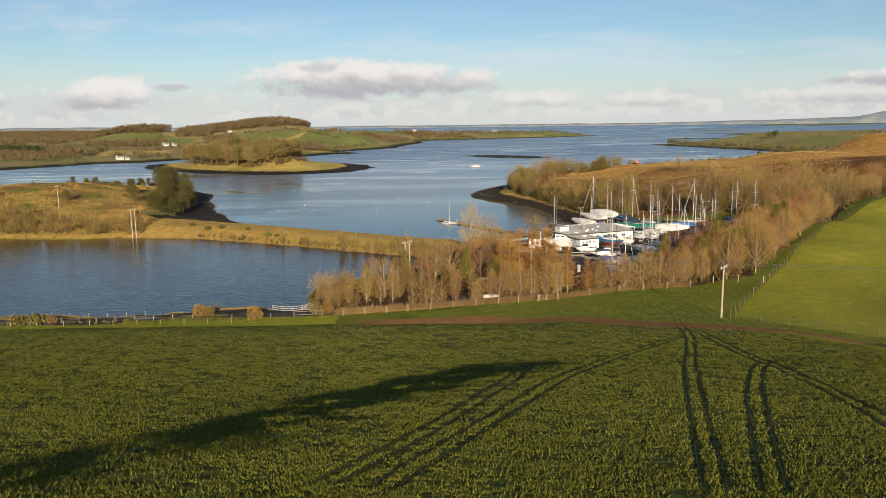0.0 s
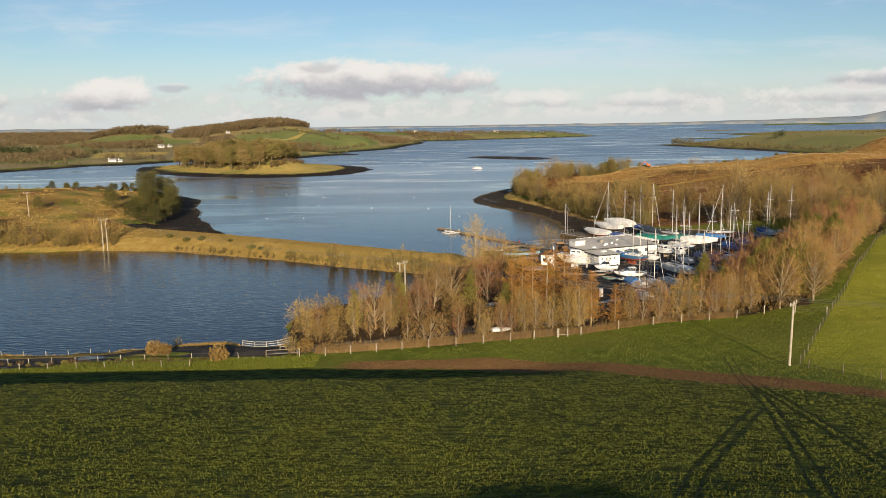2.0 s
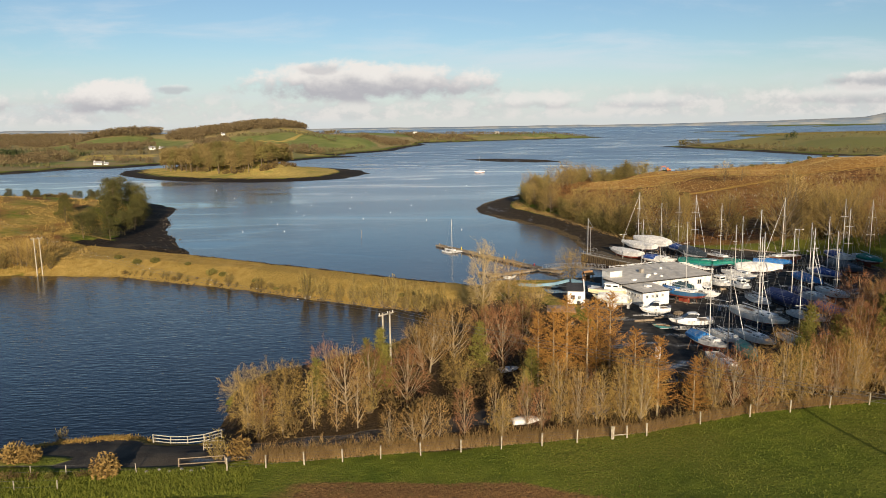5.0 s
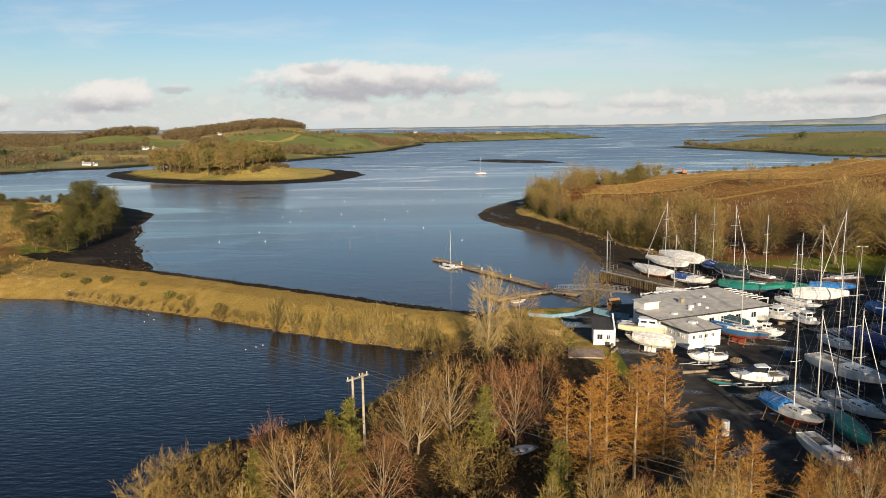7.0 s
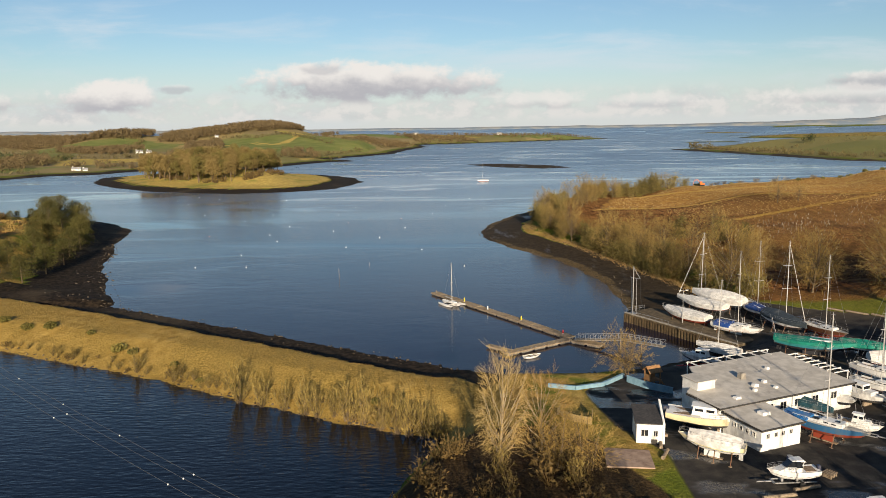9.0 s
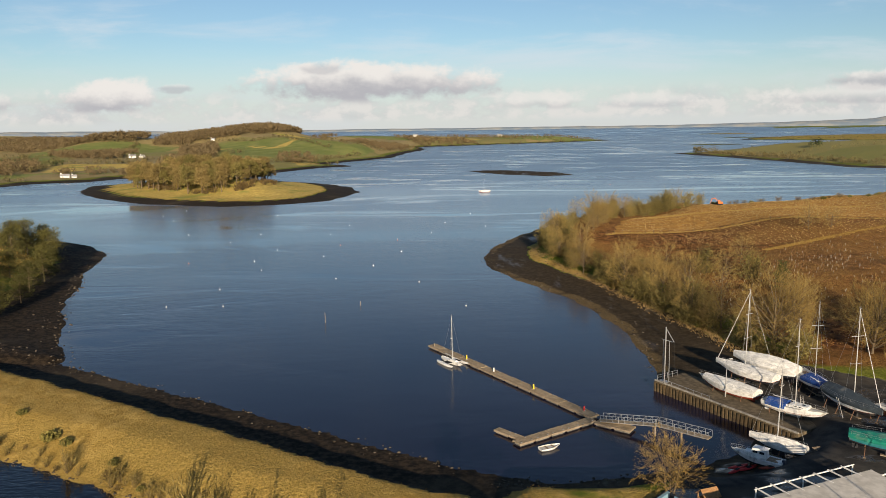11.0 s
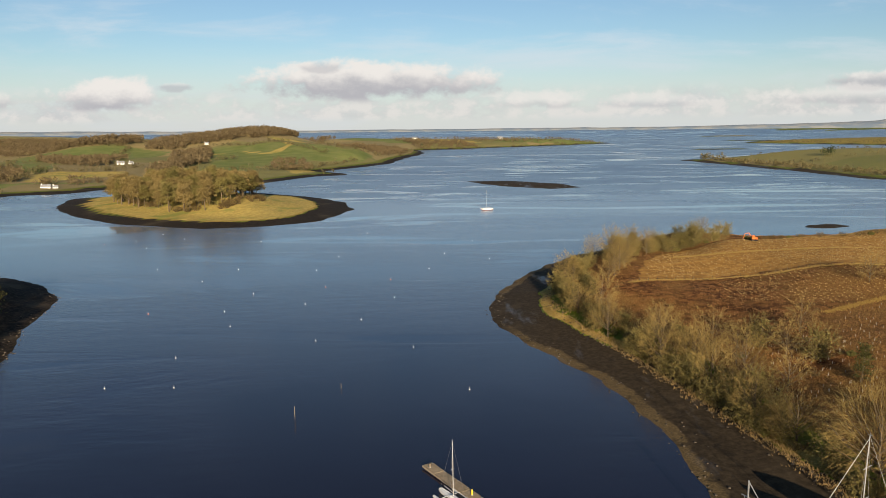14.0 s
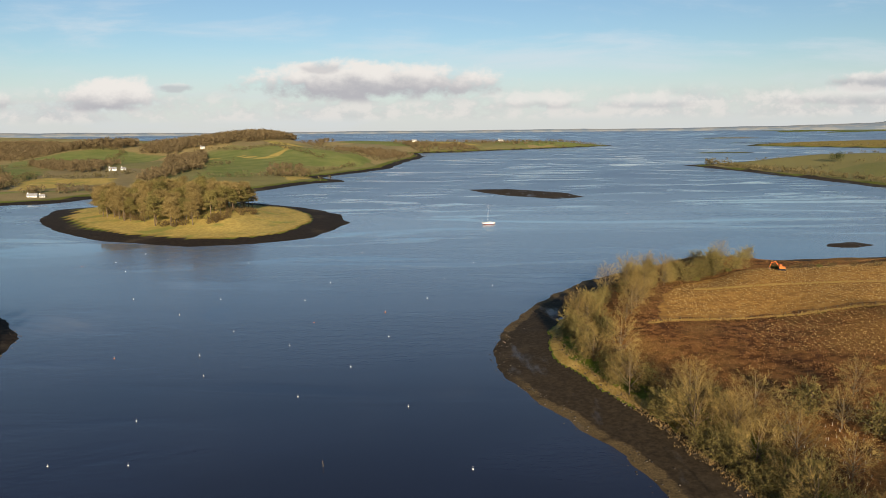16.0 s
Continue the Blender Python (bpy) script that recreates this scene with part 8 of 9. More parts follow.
def mast_crane():
    ob = thing("derrick", "slender steel mast derrick standing on the quay corner", "crane", pose(38.6, 244.0, 1.78, 0, 0, -58) @ Matrix.Diagonal((1.15, 1.15, 1.42, 1)))
    post = part("post", rod((0, 0, 0), (0, 0, 6.6), 0.09, 8), STEEL, ob)
    for x in (-0.55, 0.55):
        part("stay_post", rod((x, 0.3, 0), (x, 0.2, 5.0), 0.05), STEEL, ob)
    part("crossbar", rod((-0.9, 0.2, 5.0), (1.1, 0.2, 5.0), 0.045), STEEL, ob)
    part("jib", rod((0, 0, 6.5), (1.5, 0, 5.1), 0.05), STEEL, post)
    part("rope", joined(rod((1.5, 0, 5.1), (1.7, 0, 2.4), 0.02, 3), rod((1.7, 0, 2.4), (2.4, 0, 0.6), 0.02, 3)), RUBBER, ob)
    part("plate", box(-0.7, 0.7, -0.3, 0.5, 0, 0.06), STEEL, ob)


mast_crane()


def lamp_post(x, y, h=6.2, turn=0):
    ob = thing("lamp_post", "tall grey steel lamp post with a flat head", "lamp post", pose(x, y, max(ground_fast(x, y), 1.75 if y > 230 else 0) - 0.02, 0, 0, turn), "lamp posts")
    pole = part("pole", joined(rod((0, 0, 0), (0, 0, h), 0.07, 8, 0.045), rod((0, 0, 0), (0, 0, 1.0), 0.09, 8)), STEEL, ob)
    part("arm", rod((-0.75, 0, h - 0.05), (0.75, 0, h), 0.035), STEEL, pole)
    for s in (-0.75, 0.75):
        part("lantern", box(s - 0.25, s + 0.25, -0.12, 0.12, h - 0.05, h + 0.06, 0.03), WHITEWOOD, pole)


for args in ((46.0, 236.6, 6.2, 20), (79.0, 214.0, 7.5, 0)):
    lamp_post(*args)

PLANKS = varied("weathered_pontoon_boards", (0.22, 0.165, 0.10), (0.40, 0.31, 0.20), 0.9, 3, dirt=(0.12, 0.11, 0.06), relief=0.02)
FLOATS = varied("pontoon_float", (0.10, 0.095, 0.085), (0.20, 0.19, 0.17), 0.9, 3)


def pontoon(name, label, a, b, w, n):
    """A floating walkway from a to b in n hinged lengths."""
    (ax, ay), (bx, by) = a, b
    L = math.hypot(bx - ax, by - ay)
    ob = thing(name, label, "pontoon", pose(ax, ay, 0, 0, 0, math.degrees(math.atan2(by - ay, bx - ax))), "pontoons")
    rng = random.Random(int(L * 10))
    for k in range(n):
        x0, x1 = L * k / n + 0.04, L * (k + 1) / n - 0.04
        dz = rng.uniform(-0.03, 0.03)
        d = part("deck", box(x0, x1, -w / 2, w / 2, 0.36 + dz, 0.48 + dz, 0, 0.015), PLANKS, ob)
        part("float", box(x0 + 0.25, x1 - 0.25, -w / 2 + 0.1, w / 2 - 0.1, -0.25, 0.36 + dz), FLOATS, d)
        for s in (1, -1):
            part("fender_board", box(x0, x1, s * (w / 2 + 0.03) - 0.03, s * (w / 2 + 0.03) + 0.03, 0.22 + dz, 0.50 + dz), TIMBER, d)
        for px in (x0 + 0.5, x1 - 0.5):
            part("cleat", joined(box(px - 0.04, px + 0.04, w / 2 - 0.2, w / 2 - 0.12, 0.48 + dz, 0.56 + dz), box(px - 0.14, px + 0.14, w / 2 - 0.19, w / 2 - 0.13, 0.55 + dz, 0.60 + dz)), STEEL, d)
    return ob


pontoon("pontoon", "long weathered timber pontoon reaching out into the lough", (-0.9, 271.2), (24.6, 232.6), 1.8, 13)
pontoon("pontoon", "short timber pontoon branch beside the gangway", (24.0, 231.6), (11.6, 223.6), 1.5, 5)
pontoon("pontoon", "small end pontoon set across the branch", (9.2, 228.6), (13.2, 224.4), 1.1, 2)
pontoon("pontoon", "small landing pontoon under the gangway", (24.6, 231.0), (29.2, 227.6), 2.0, 2)
dinghy(16.2, 222.4, 24, 3.2, WHITE, "white dinghy tied to the short pontoon", afloat=True)


def bollard(x, y, mat, label, h=0.75):
    ob = thing("bollard", label, "bollard", pose(x, y, 0.47))
    part("base", rod((0, 0, 0), (0, 0, 0.08), 0.22, 8), STEEL, ob)
    part("post", rod((0, 0, 0.06), (0, 0, h), 0.16, 8, 0.11), mat, ob)


bollard(16.7, 244.6, YELLOW, "yellow service post on the pontoon", 0.9)
bollard(5.9, 261.1, YELLOW, "yellow service post beside the trimaran", 0.9)
bollard(10.6, 253.8, WHITEWOOD, "white service post on the pontoon")
bollard(23.4, 234.9, REDP, "red lifebelt post where the pontoons meet")
bollard(-0.4, 270.0, TIMBER, "timber mooring post at the pontoon end", 0.6)


def gangway(a, b, za, zb, label):
    (ax, ay), (bx, by) = a, b
    L = math.hypot(bx - ax, by - ay)
    ob = thing("gangway", label, "gangway", pose(ax, ay, 0, 0, 0, math.degrees(math.atan2(by - ay, bx - ax))), "gangways")
    zz = lambda x: za + (zb - za) * x / L
    part("walkway", ([Vector((x, y, zz(x) + d)) for d in (0, 0.1) for x, y in ((0, -0.6), (L, -0.6), (L, 0.6), (0, 0.6))], [(3, 2, 1, 0), (4, 5, 6, 7), (0, 1, 5, 4), (1, 2, 6, 5), (2, 3, 7, 6), (3, 0, 4, 7)]), PLANKS, ob)
    for s in (-0.6, 0.6):
        pieces = [rod((0, s, zz(0) + 1.05), (L, s, zz(L) + 1.05), 0.04), rod((0, s, zz(0) + 0.1), (L, s, zz(L) + 0.1), 0.04)]
        n = max(3, int(L / 0.9))
        for k in range(n + 1):
            x = L * k / n
            pieces.append(rod((x, s, zz(x) + 0.05), (x, s, zz(x) + 1.05), 0.03))
            if k < n:
                x2 = L * (k + 1) / n
                pieces.append(rod((x, s, zz(x) + 0.1), (x2, s, zz(x2) + 1.05), 0.02, 4))
        part("truss", joined(*pieces), STEEL, ob, "galvanised lattice side rail")


gangway((25.2, 230.6), (32.2, 226.0), 0.55, 1.7, "galvanised lattice gangway down to the pontoon")
gangway((32.2, 226.0), (37.6, 220.2), 1.75, 2.2, "fixed walkway with railings from the shore")
for x, y in ((32.0, 226.4), (34.8, 223.4)):
    ob = thing("timber_pile", "dark timber pile under the walkway", "pile", pose(x, y, -2))
    part("post", rod((0, 0, 0), (0, 0, 3.7), 0.14, 8), TIMBER, ob)


# ---------------------------------------------------------------- poles and wires
WIRE = varied("weathered_wire", (0.10, 0.10, 0.10), (0.2, 0.2, 0.2), 0.6, 4, 0.3, 0.5)


def utility_pole(x, y, h, turn, twin=False, label="", z=None):
    ob = thing("utility_pole", label, "utility pole", pose(x, y, (ground_fast(x, y) if z is None else z) - 0.3, 0, 0, turn), "power line poles")
    for s in ((-0.62, 0.62) if twin else (0,)):
        part("pole", rod((s, 0, 0), (s, 0, h + 0.3), 0.16, 8, 0.11), POLE, ob)
    w = 1.3 if twin else 1.15
    arm = part("crossarm", box(-w, w, -0.08, 0.08, h - 0.05, h + 0.1), POLE, ob)
    for u in (-w + 0.12, 0.25, w - 0.12):
        part("insulator", rod((u, 0, h + 0.1), (u, 0, h + 0.36), 0.055, 6), WHITEWOOD, arm)
    if twin:
        part("down_lead", rod((-1.0, 0.1, h), (-1.15, 0.1, h - 3.2), 0.03, 4), RUBBER, ob)
    return ob


SPANS = [(-147, 278, 9.0, None), (-99.8, 233.4, 9.6, 0.0), (-7.0, 147.9, 9.2, None), (41.4, 103.8, 7.8, None), (120, 33, 8, None)]
tops = []
for k, (x, y, h, z) in enumerate(SPANS):
    g = ground_fast(x, y) if z is None else z
    if k < 4:
        utility_pole(x, y, h, -47 + 90 + 4, k in (1, 2), ("weathered utility pole on the grassy knoll", "twin pole of the power line standing at the lagoon edge",
                     "twin pole of the power line in the wood", "weathered utility pole at the field corner")[k], g)
    tops.append(Vector((x, y, g + h + 0.3)))
side = Vector((0.68, 0.73, 0))
for (p, q) in zip(tops, tops[1:]):
    for u in (-1.1, 0.2, 1.1):
        a, b = p + side * u, q + side * u
        sag = (b - a).length * 0.014
        pts = [a.lerp(b, t / 14) - Vector((0, 0, sag * 4 * (t / 14) * (1 - t / 14))) for t in range(15)]
        sp = Soup()
        sp.tube(pts, [0.018] * 15, 4)
        ob = tagged(part("power_line", sp.mesh(), WIRE), "thin power line wire hung between the poles", "wire", "power line wires")
        if p is tops[1]:
            for t in range(3, 34, 4 if u == 1.1 else 7):
                s = t / 36
                c = a.lerp(b, s) - Vector((0, 0, sag * 4 * s * (1 - s)))
                part("bird_diverter", moved(ball(0.075, 5, 6), Matrix.Translation(c)), FLOATW, ob, "white marker clipped to the wire")


# ---------------------------------------------------------------- fences
OLDPOST = varied("dark_weathered_posts", (0.07, 0.055, 0.035), (0.19, 0.15, 0.10), 0.9, 5)


def post_fence(label, pts, step, h=1.15, wires=3, rails=False, mat=None, r=0.055, group="field fences"):
    mat = mat or OLDPOST
    ob = thing("fence", label, "fence", pose(pts[0][0], pts[0][1], 0), group)
    ox, oy = pts[0]
    posts = []
    for (ax, ay), (bx, by) in zip(pts, pts[1:]):
        n = max(1, int(math.hypot(bx - ax, by - ay) / step))
        for k in range(n + 1):
            x, y = ax + (bx - ax) * k / n, ay + (by - ay) * k / n
            posts.append(Vector((x - ox, y - oy, ground_fast(x, y))))
    lean = random.Random(len(posts))
    for p in posts:
        t = Vector((lean.uniform(-0.05, 0.05), lean.uniform(-0.05, 0.05), h))
        part("post", rod(p - Vector((0, 0, 0.2)), p + t, r, 6), mat, ob)
    for w in range(wires):
        z = h * (0.3 + 0.65 * w / max(1, wires - 1))
        for p, q in zip(posts, posts[1:]):
            if (q - p).length > 0.1:
                if rails:
                    part("rail", rod(p + Vector((0, 0, z)), q + Vector((0, 0, z)), 0.05, 4), mat, ob)
        if not rails:
            sp = Soup()
            sp.tube([p + Vector((0, 0, z)) for p in posts], [0.008] * len(posts), 3)
            part("wire", sp.mesh(), WIRE, ob)


post_fence("timber post and wire fence up the side of the pasture", [(43, 104.5), (50, 114.5), (59, 127.3), (72, 145), (86, 164.6), (98, 180), (110, 193), (122, 200)], 3.0)
post_fence("post and wire fence between pasture and crop field", [(43, 102.5), (50, 93), (60, 83), (72, 74), (90, 66)], 3.0)
post_fence("post and wire fence with stout pale posts between field and wood", [(-21, 123.2), (-6, 124.2), (10, 124.0), (20.6, 124.9), (26.7, 127.0), (32.2, 128.0), (41.4, 129.7), (50, 130), (57, 125)], 3.4, 1.35, 4, mat=POLE, r=0.075)
post_fence("braced corner posts of the field fence", [(17.2, 124.6), (18.6, 124.7)], 1.4, 1.3, 1, True, POLE, 0.08)
post_fence("pale short posts along the lane", [(-95, 120.6), (-60, 122.0), (-47, 122.8), (-30, 123.4)], 2.9, 0.95, 2, mat=PALEWOOD, r=0.045)
post_fence("pale short posts at the foot of the field", [(-95, 118.2), (-60, 119.6), (-36, 120.0)], 3.9, 0.95, 2, mat=PALEWOOD, r=0.05)
post_fence("line of short posts on the lagoon bank", [(-95, 128.6), (-64, 127.6), (-54, 128.2)], 3.2, 0.8, 1, mat=PALEWOOD, r=0.045)
post_fence("white railed timber barrier at the car park", [(-31.6, 131.6), (-24.2, 131.9)], 1.6, 1.1, 3, True, PALEWOOD, 0.06)
post_fence("white railed timber gate at the car park", [(-25.0, 128.4), (-22.6, 128.0)], 2.4, 1.1, 3, True, PALEWOOD, 0.06)
post_fence("grey timber rail beside the car park", [(-26.2, 124.4), (-21.6, 124.8)], 2.4, 0.9, 2, True, TIMBER, 0.07)
post_fence("old posts across the planted slope", BANK_LOW[:6], 2.6, 1.1, 2)


def stone(x, y, s, seed, mat, label="grey boulder at the car park edge"):
    rng = random.Random(seed)
    v, f = ball(s, 6, 8, 0.7)
    v = [p * rng.uniform(0.8, 1.15) for p in v]
    ob = part("boulder", (v, f), mat)
    ob.location = (x, y, ground_fast(x, y) + s * 0.3)
    tagged(ob, label, "boulder", "boulders")


for k in range(6):
    stone(-29.0 + k * 1.1, 123.4 + (k % 2) * 0.4, 0.18, k, CONCRETE)


# ---------------------------------------------------------------- planted slope and digger
def tree_guards():
    rng = random.Random(5)
    pieces = []
    for k in range(640):
        if k < 300:
            x, y = rng.uniform(60, 104), rng.uniform(280, 318)
        else:
            x, y = rng.uniform(94, 160), rng.uniform(306, 350)
            if y > 330 + (x - 94) * 0.36:
                continue
        x, y = round(x / 1.7) * 1.7 + rng.uniform(-0.3, 0.3), round(y / 2.2) * 2.2 + rng.uniform(-0.3, 0.3)
        z = ground_fast(x, y)
        pieces.append(rod((x, y, z - 0.1), (x + rng.uniform(-0.08, 0.08), y, z + rng.uniform(0.45, 0.7)), 0.034, 4))
    v, f = joined(*pieces)
    tagged(part("tree_guards", (v, f), PALEWOOD), "rows of white plastic sapling guards on the planted slope", "tree guards", kind="stuff")


tree_guards()


def tussocks():
    """Pale tufts of cut straw standing in rows over the planted fields."""
    rng = np.random.RandomState(17)
    gx_, gy_ = np.meshgrid(np.arange(60, 250, 1.45), np.arange(326, 440, 1.25))
    x, y = gx_.ravel() + rng.normal(0, 0.28, gx_.size), gy_.ravel() + rng.normal(0, 0.22, gx_.size)
    y = y - 0.12 * (x - 60)
    fields = inside_distance(x, y, STUBBLE) > 1.5
    low = (inside_distance(x, y, [(84, 374), (92, 375.5), (118, 367), (190, 344), (190, 330), (120, 344), (100, 338), (78, 352)]) > 0) & (rng.uniform(0, 1, x.size) < 0.8)
    off = np.minimum.reduce([line_distance(x, y, p) for p in (BANK_LOW, BANK_HIGH)]) > 1.6
    ok = (fields | low) & off & (rng.uniform(0, 1, x.size) < 0.82)
    blades("straw_tussocks", "pale tufts of cut straw in rows on the planted fields", "straw tufts", x[ok], y[ok], 0.27, 0.17, 0.15, 5, TUFT, 18)


TUFT = leafy("bleached_straw_tufts", (0.36, 0.23, 0.075), (0.58, 0.41, 0.165), 0.25)
tussocks()


def excavator():
    ob = thing("excavator", "orange tracked excavator on the crest of the slope", "excavator", pose(114.5, 421, ground_fast(114.5, 421), 0, 0, 160) @ Matrix.Diagonal((0.75, 0.75, 0.75, 1)))
    for s in (-0.95, 0.95):
        part("track", moved(joined(box(-1.5, 1.5, -0.25, 0.25, 0, 0.75, 0.0, 0.18)), Matrix.Translation((0, s, 0))), RUBBER, ob)
    part("body", box(-1.4, 0.9, -1.05, 1.05, 0.85, 1.75, 0.06, 0.08), DIGGER, ob)
    cab = part("cab", box(-0.1, 1.1, 0.2, 1.0, 1.0, 2.7, 0.08, 0.05), DIGGER, ob)
    part("window", box(0.0, 1.12, 0.27, 0.95, 1.75, 2.45, 0.05), GLASS, cab)
    part("boom", joined(rod((0.9, -0.2, 1.4), (2.6, -0.2, 3.7), 0.2, 6), rod((2.6, -0.2, 3.7), (4.4, -0.2, 3.2), 0.17, 6)), DIGGER, ob)
    part("dipper", rod((4.3, -0.2, 3.3), (4.9, -0.2, 1.2), 0.14, 6), DIGGER, ob)
    part("bucket", box(4.5, 5.3, -0.6, 0.2, 0.4, 1.2, 0.1), RUSTY, ob)


excavator()


# ---------------------------------------------------------------- houses across the water
COTTAGE_ROOF = varied("pale_grey_slates", (0.20, 0.20, 0.20), (0.34, 0.33, 0.32), 0.8, 2)


def cottage(x, y, w, d, h, turn, label, chimneys=1):
    ob = thing("cottage", label, "house", pose(x, y, ground_fast(x, y) - 0.3, 0, 0, turn), "houses on the far shore")
    wl = part("wall", ([Vector(p) for p in ((-w, -d, 0), (w, -d, 0), (w, d, 0), (-w, d, 0), (-w, -d, h), (w, -d, h), (w, d, h), (-w, d, h), (-w, 0, h + d * 0.8), (w, 0, h + d * 0.8))],
                       [(0, 1, 5, 4), (1, 2, 6, 9, 5), (2, 3, 7, 6), (3, 0, 4, 8, 7)]), RENDER, ob)
    for s in (1, -1):
        part("roof", ([Vector(p) for p in ((-w - 0.3, s * (d + 0.4), h - 0.3), (w + 0.3, s * (d + 0.4), h - 0.3), (w + 0.3, 0, h + d * 0.8 + 0.06), (-w - 0.3, 0, h + d * 0.8 + 0.06),
                                           (-w - 0.3, s * (d + 0.4), h - 0.05), (w + 0.3, s * (d + 0.4), h - 0.05), (w + 0.3, 0, h + d * 0.8 + 0.3), (-w - 0.3, 0, h + d * 0.8 + 0.3))],
                      [(0, 1, 2, 3), (4, 5, 6, 7), (0, 1, 5, 4), (1, 2, 6, 5), (3, 0, 4, 7)]), COTTAGE_ROOF, ob)
    for k in range(chimneys):
        cx = (-w + 0.6) if k == 0 else (w - 0.6)
        part("chimney", box(cx - 0.4, cx + 0.4, -0.4, 0.4, h + d * 0.5, h + d * 0.8 + 1.2), RENDER, ob)
    n = max(2, int(w / 1.9))
    for k in range(n):
        u = -w + (k + 0.5) * 2 * w / n
        part("window", box(u - 0.3, u + 0.3, -d - 0.05, -d + 0.05, h * 0.4, h * 0.7), GLASS, wl)


cottage(-366, 834, 4.2, 2.0, 1.7, 12, "long low white cottage at the water's edge")
cottage(-358.5, 836, 2.2, 1.6, 1.5, 30, "white cottage extension beside the shore")
cottage(-410, 1094, 4.4, 2.2, 2.6, 20, "white farmhouse among trees on the hillside")
cottage(-400, 1102, 3, 2.0, 2.0, -15, "white farm outbuilding beside the farmhouse")
cottage(190, 2540, 8, 4, 5, 10, "white house on the low point across the water")
cottage(-422, 1478, 3.6, 2.4, 3, 10, "pale house at the edge of the hilltop wood")
cottage(-80, 2330, 7, 3.5, 4.5, 15, "large pale house on the skyline")
cottage(-980, 1650, 9, 4, 5, 0, "white farmhouse far off among fields")


# ---------------------------------------------------------------- stones along the mud
def shore_stones():
    rng = np.random.RandomState(9)
    V, F, n = [], [], 0
    runs = [([(38, 249), (41, 262), (41, 284), (35, 312), (24, 335), (16, 358), (16.2, 376), (22, 398), (36, 422), (58, 458)], 420, 2.6, 0.19),
            ([(-74, 264), (-86, 288), (-98, 313), (-105, 335), (-113, 355), (-122, 391), (-139, 411)], 300, 3.0, 0.22),
            ([(59, 255), (57, 270), (54, 283), (50, 300), (45, 322), (40, 338), (34, 362), (33, 380), (40, 396)], 300, 0.8, 0.20),
            ([(-104, 279), (-66, 258.5), (-41, 243.8), (-17, 229.2), (3, 217)], 200, 1.4, 0.18),
            ([(8, 212), (16, 212), (29, 214)], 80, 1.2, 0.18), ([(-79, 230.7), (-41, 212.6), (-12.5, 196.2), (1, 190.2)], 260, 0.5, 0.16)]
    cube = np.array(ball(1.0, 4, 5, 0.6)[0])
    tris = []
    for face in ball(1.0, 4, 5, 0.6)[1]:
        tris += [(face[0], face[k], face[k + 1]) for k in range(1, len(face) - 1)]
    tris = np.array(tris)
    for pts, count, wide, size in runs:
        p = np.array(pts, float)
        t = rng.uniform(0, len(p) - 1.001, count)
        k = t.astype(int)
        u = (t - k)[:, None]
        c = p[k] * (1 - u) + p[k + 1] * u + rng.normal(0, wide, (count, 2))
        z = ground_many(c[:, 0], c[:, 1])
        for (x, y), h in zip(c, z):
            if h < -0.35:
                continue
            s = size * rng.uniform(0.4, 1.0) ** 1.5 * 1.6
            V.append(cube * s * rng.uniform(0.7, 1.2, (len(cube), 1)) + np.array([x, y, h + s * 0.15]))
            F.append(tris + n)
            n += len(cube)
    m = leafy("wet_and_dry_shore_stones", (0.012, 0.009, 0.006), (0.13, 0.105, 0.075), 0.0, 0.8)
    tagged(part("shore_stones", (np.concatenate(V), np.concatenate(F)), m), "dark and pale stones scattered along the tide line", "stones", kind="stuff")


shore_stones()


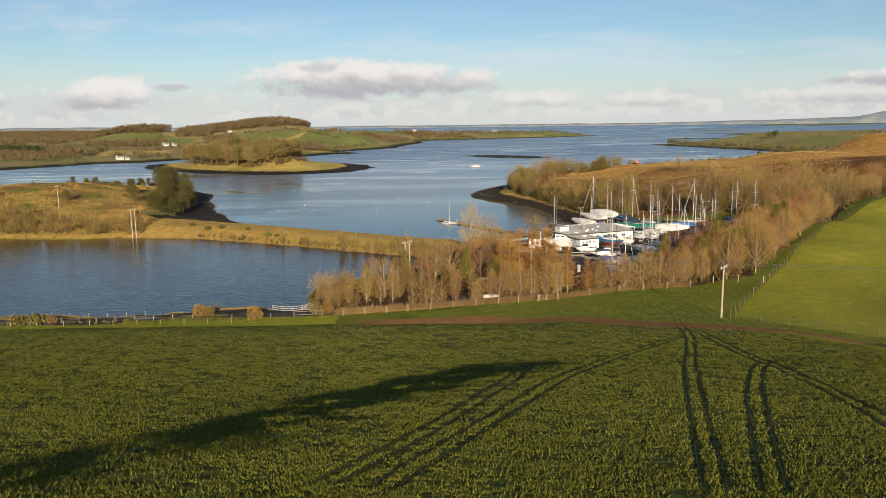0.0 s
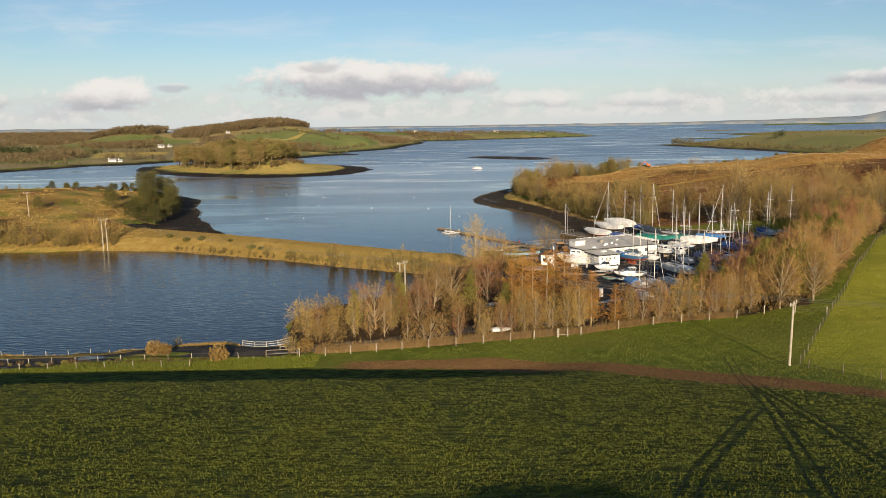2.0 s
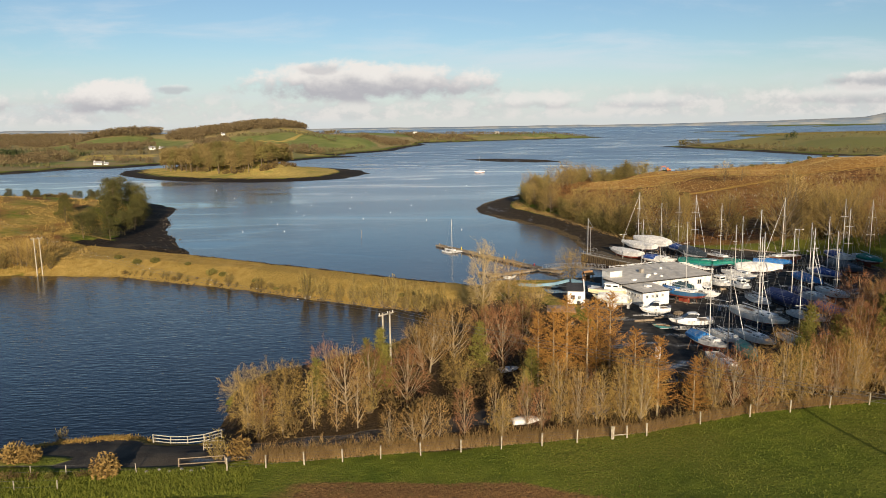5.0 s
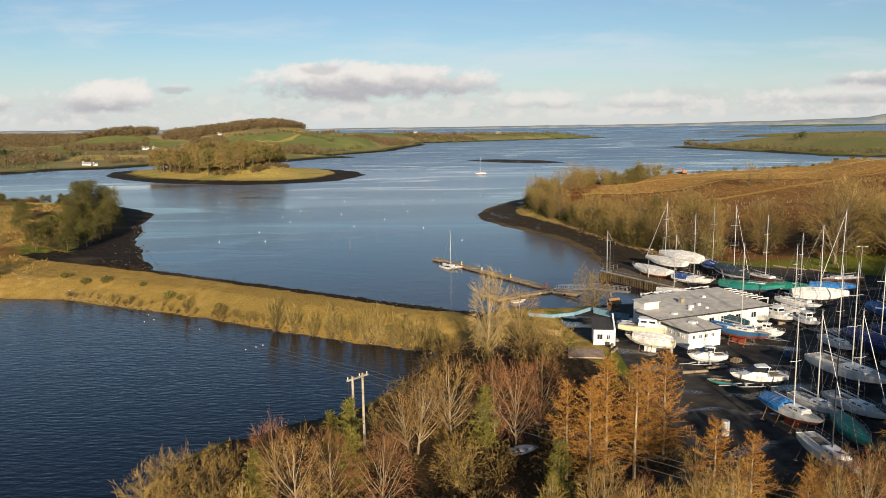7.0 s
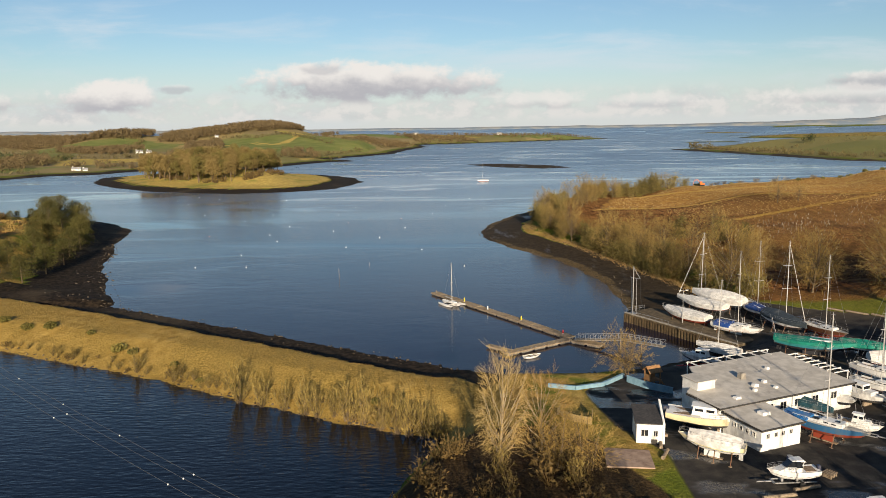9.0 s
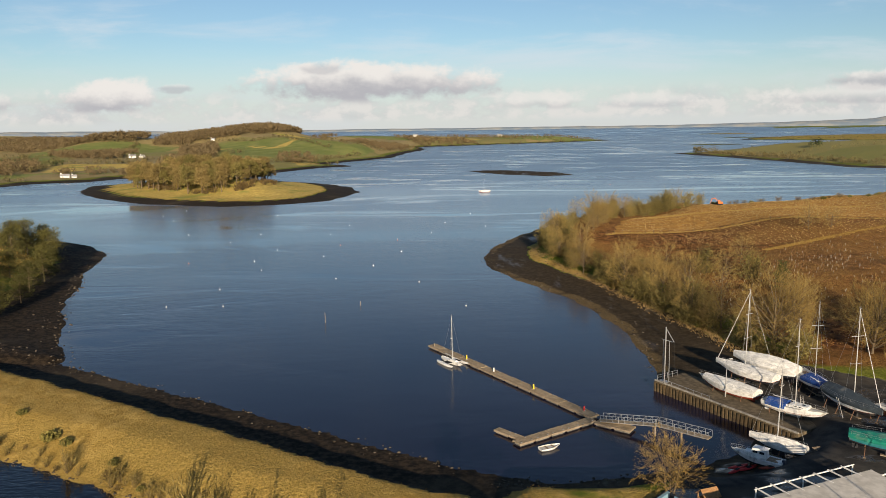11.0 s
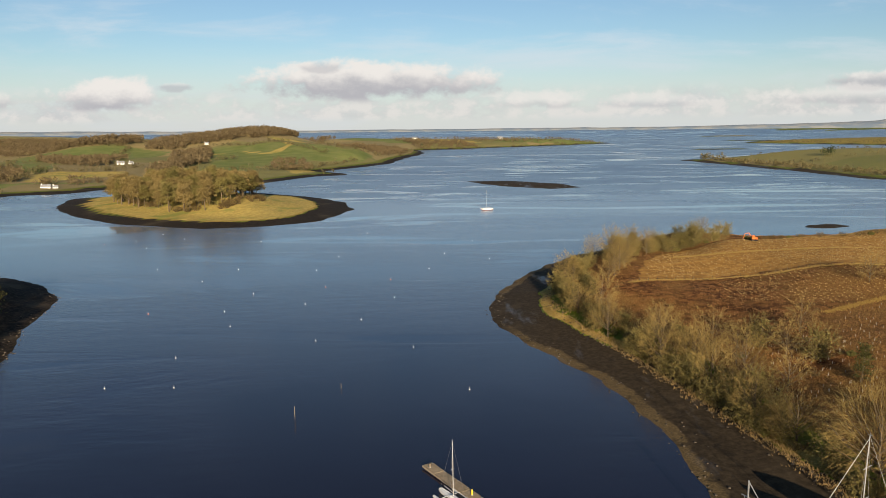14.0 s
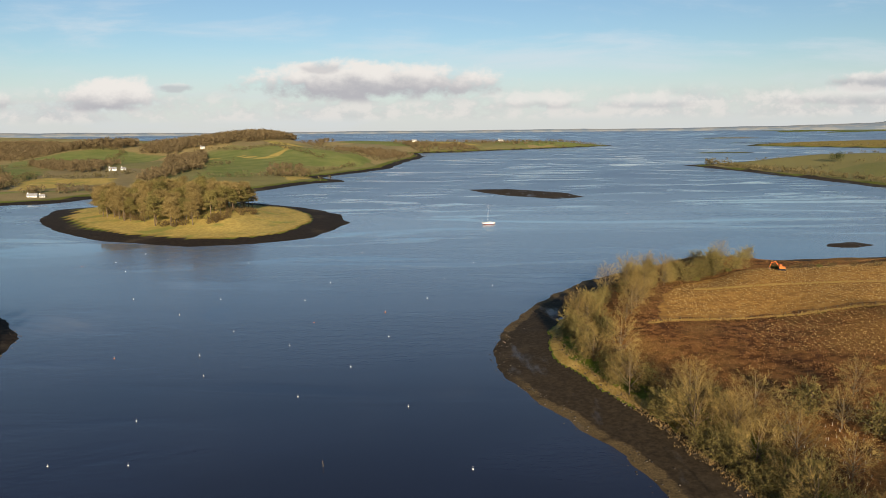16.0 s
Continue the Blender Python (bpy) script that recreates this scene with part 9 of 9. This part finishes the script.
# ---------------------------------------------------------------- wheel ruts in the crop
RUT = varied("trodden_crop_and_soil", (0.036, 0.036, 0.012), (0.095, 0.092, 0.028), 0.95, 1.4)
for pts in TRACKS:
    rng = random.Random(int(pts[0][0] * 7 + pts[-1][0] * 3))
    line = []
    for (ax, ay), (bx, by) in zip(pts, pts[1:]):
        n = max(2, int(math.hypot(bx - ax, by - ay) / 0.45))
        line += [(ax + (bx - ax) * k / n, ay + (by - ay) * k / n) for k in range(n)]
    # rounds off the corners of the line
    for _ in range(14):
        line = line[:1] + [((a[0] + 2 * b[0] + c[0]) / 4, (a[1] + 2 * b[1] + c[1]) / 4) for a, b, c in zip(line, line[1:], line[2:])] + line[-1:]
    verts, faces = [], []
    for k, (x, y) in enumerate(line):
        w = 0.062 * rng.uniform(0.55, 1.25)
        sx_ = x + rng.gauss(0, 0.02)
        for off, dz in ((-w, 0.035), (0, 0.012), (w, 0.035)):
            verts.append((sx_ + off, y, ground_fast(sx_ + off, y) + dz))
        if k:
            a = k * 3
            faces += [(a - 3, a - 2, a + 1, a), (a - 2, a - 1, a + 2, a + 1)]
    tagged(part("wheel_rut", (verts, faces), RUT), "narrow dark wheel rut pressed into the green crop", "wheel rut", "wheel ruts in the field", kind="structure")
# clods of turned earth along the headland
def clods():
    rng = np.random.RandomState(21)
    n = 9000
    x = rng.uniform(-10, 62, n)
    y = np.interp(x, [-21, -4, 7.2, 18, 27, 36, 48, 60], [119.5, 116.5, 114, 106.8, 100, 94, 84, 74]) + rng.normal(0, 0.55, n) * (1.4 + 2.4 * smooth(x, -5, 30))
    c = np.stack([x, y, ground_many(x, y)], -1)[:, None, :]
    tent = np.array([(1, 0, -0.3), (-0.5, 0.87, -0.3), (-0.5, -0.87, -0.3), (0, 0, 0.8)])
    v = c + tent[None] * (rng.uniform(0.05, 0.16, (n, 1, 1))) * rng.uniform(0.6, 1.3, (n, 4, 3))
    f = (np.arange(n)[:, None, None] * 4 + np.array([(0, 1, 3), (1, 2, 3), (2, 0, 3)])[None]).reshape(-1, 3)
    m = leafy("turned_earth_clods", (0.13, 0.07, 0.028), (0.30, 0.17, 0.068), 0.0, 0.95)
    tagged(part("clods", (v.reshape(-1, 3), f), m), "brown clods of turned earth along the edge of the crop", "soil", kind="stuff")


clods()
# concrete slab beside the hut
ob = tagged(part("slab", prism([(17.6, 173.2), (22.3, 172.6), (22.8, 176.6), (18.2, 177.4)], ground_fast(20, 175) - 0.4, ground_fast(20, 175) + 0.12), varied("pinkish_concrete", (0.24, 0.165, 0.12), (0.42, 0.31, 0.235), 0.9, 1.2, dirt=(0.15, 0.10, 0.07), relief=0.02)), "pinkish concrete slab on the rough grass beside the hut", "slab", kind="structure")
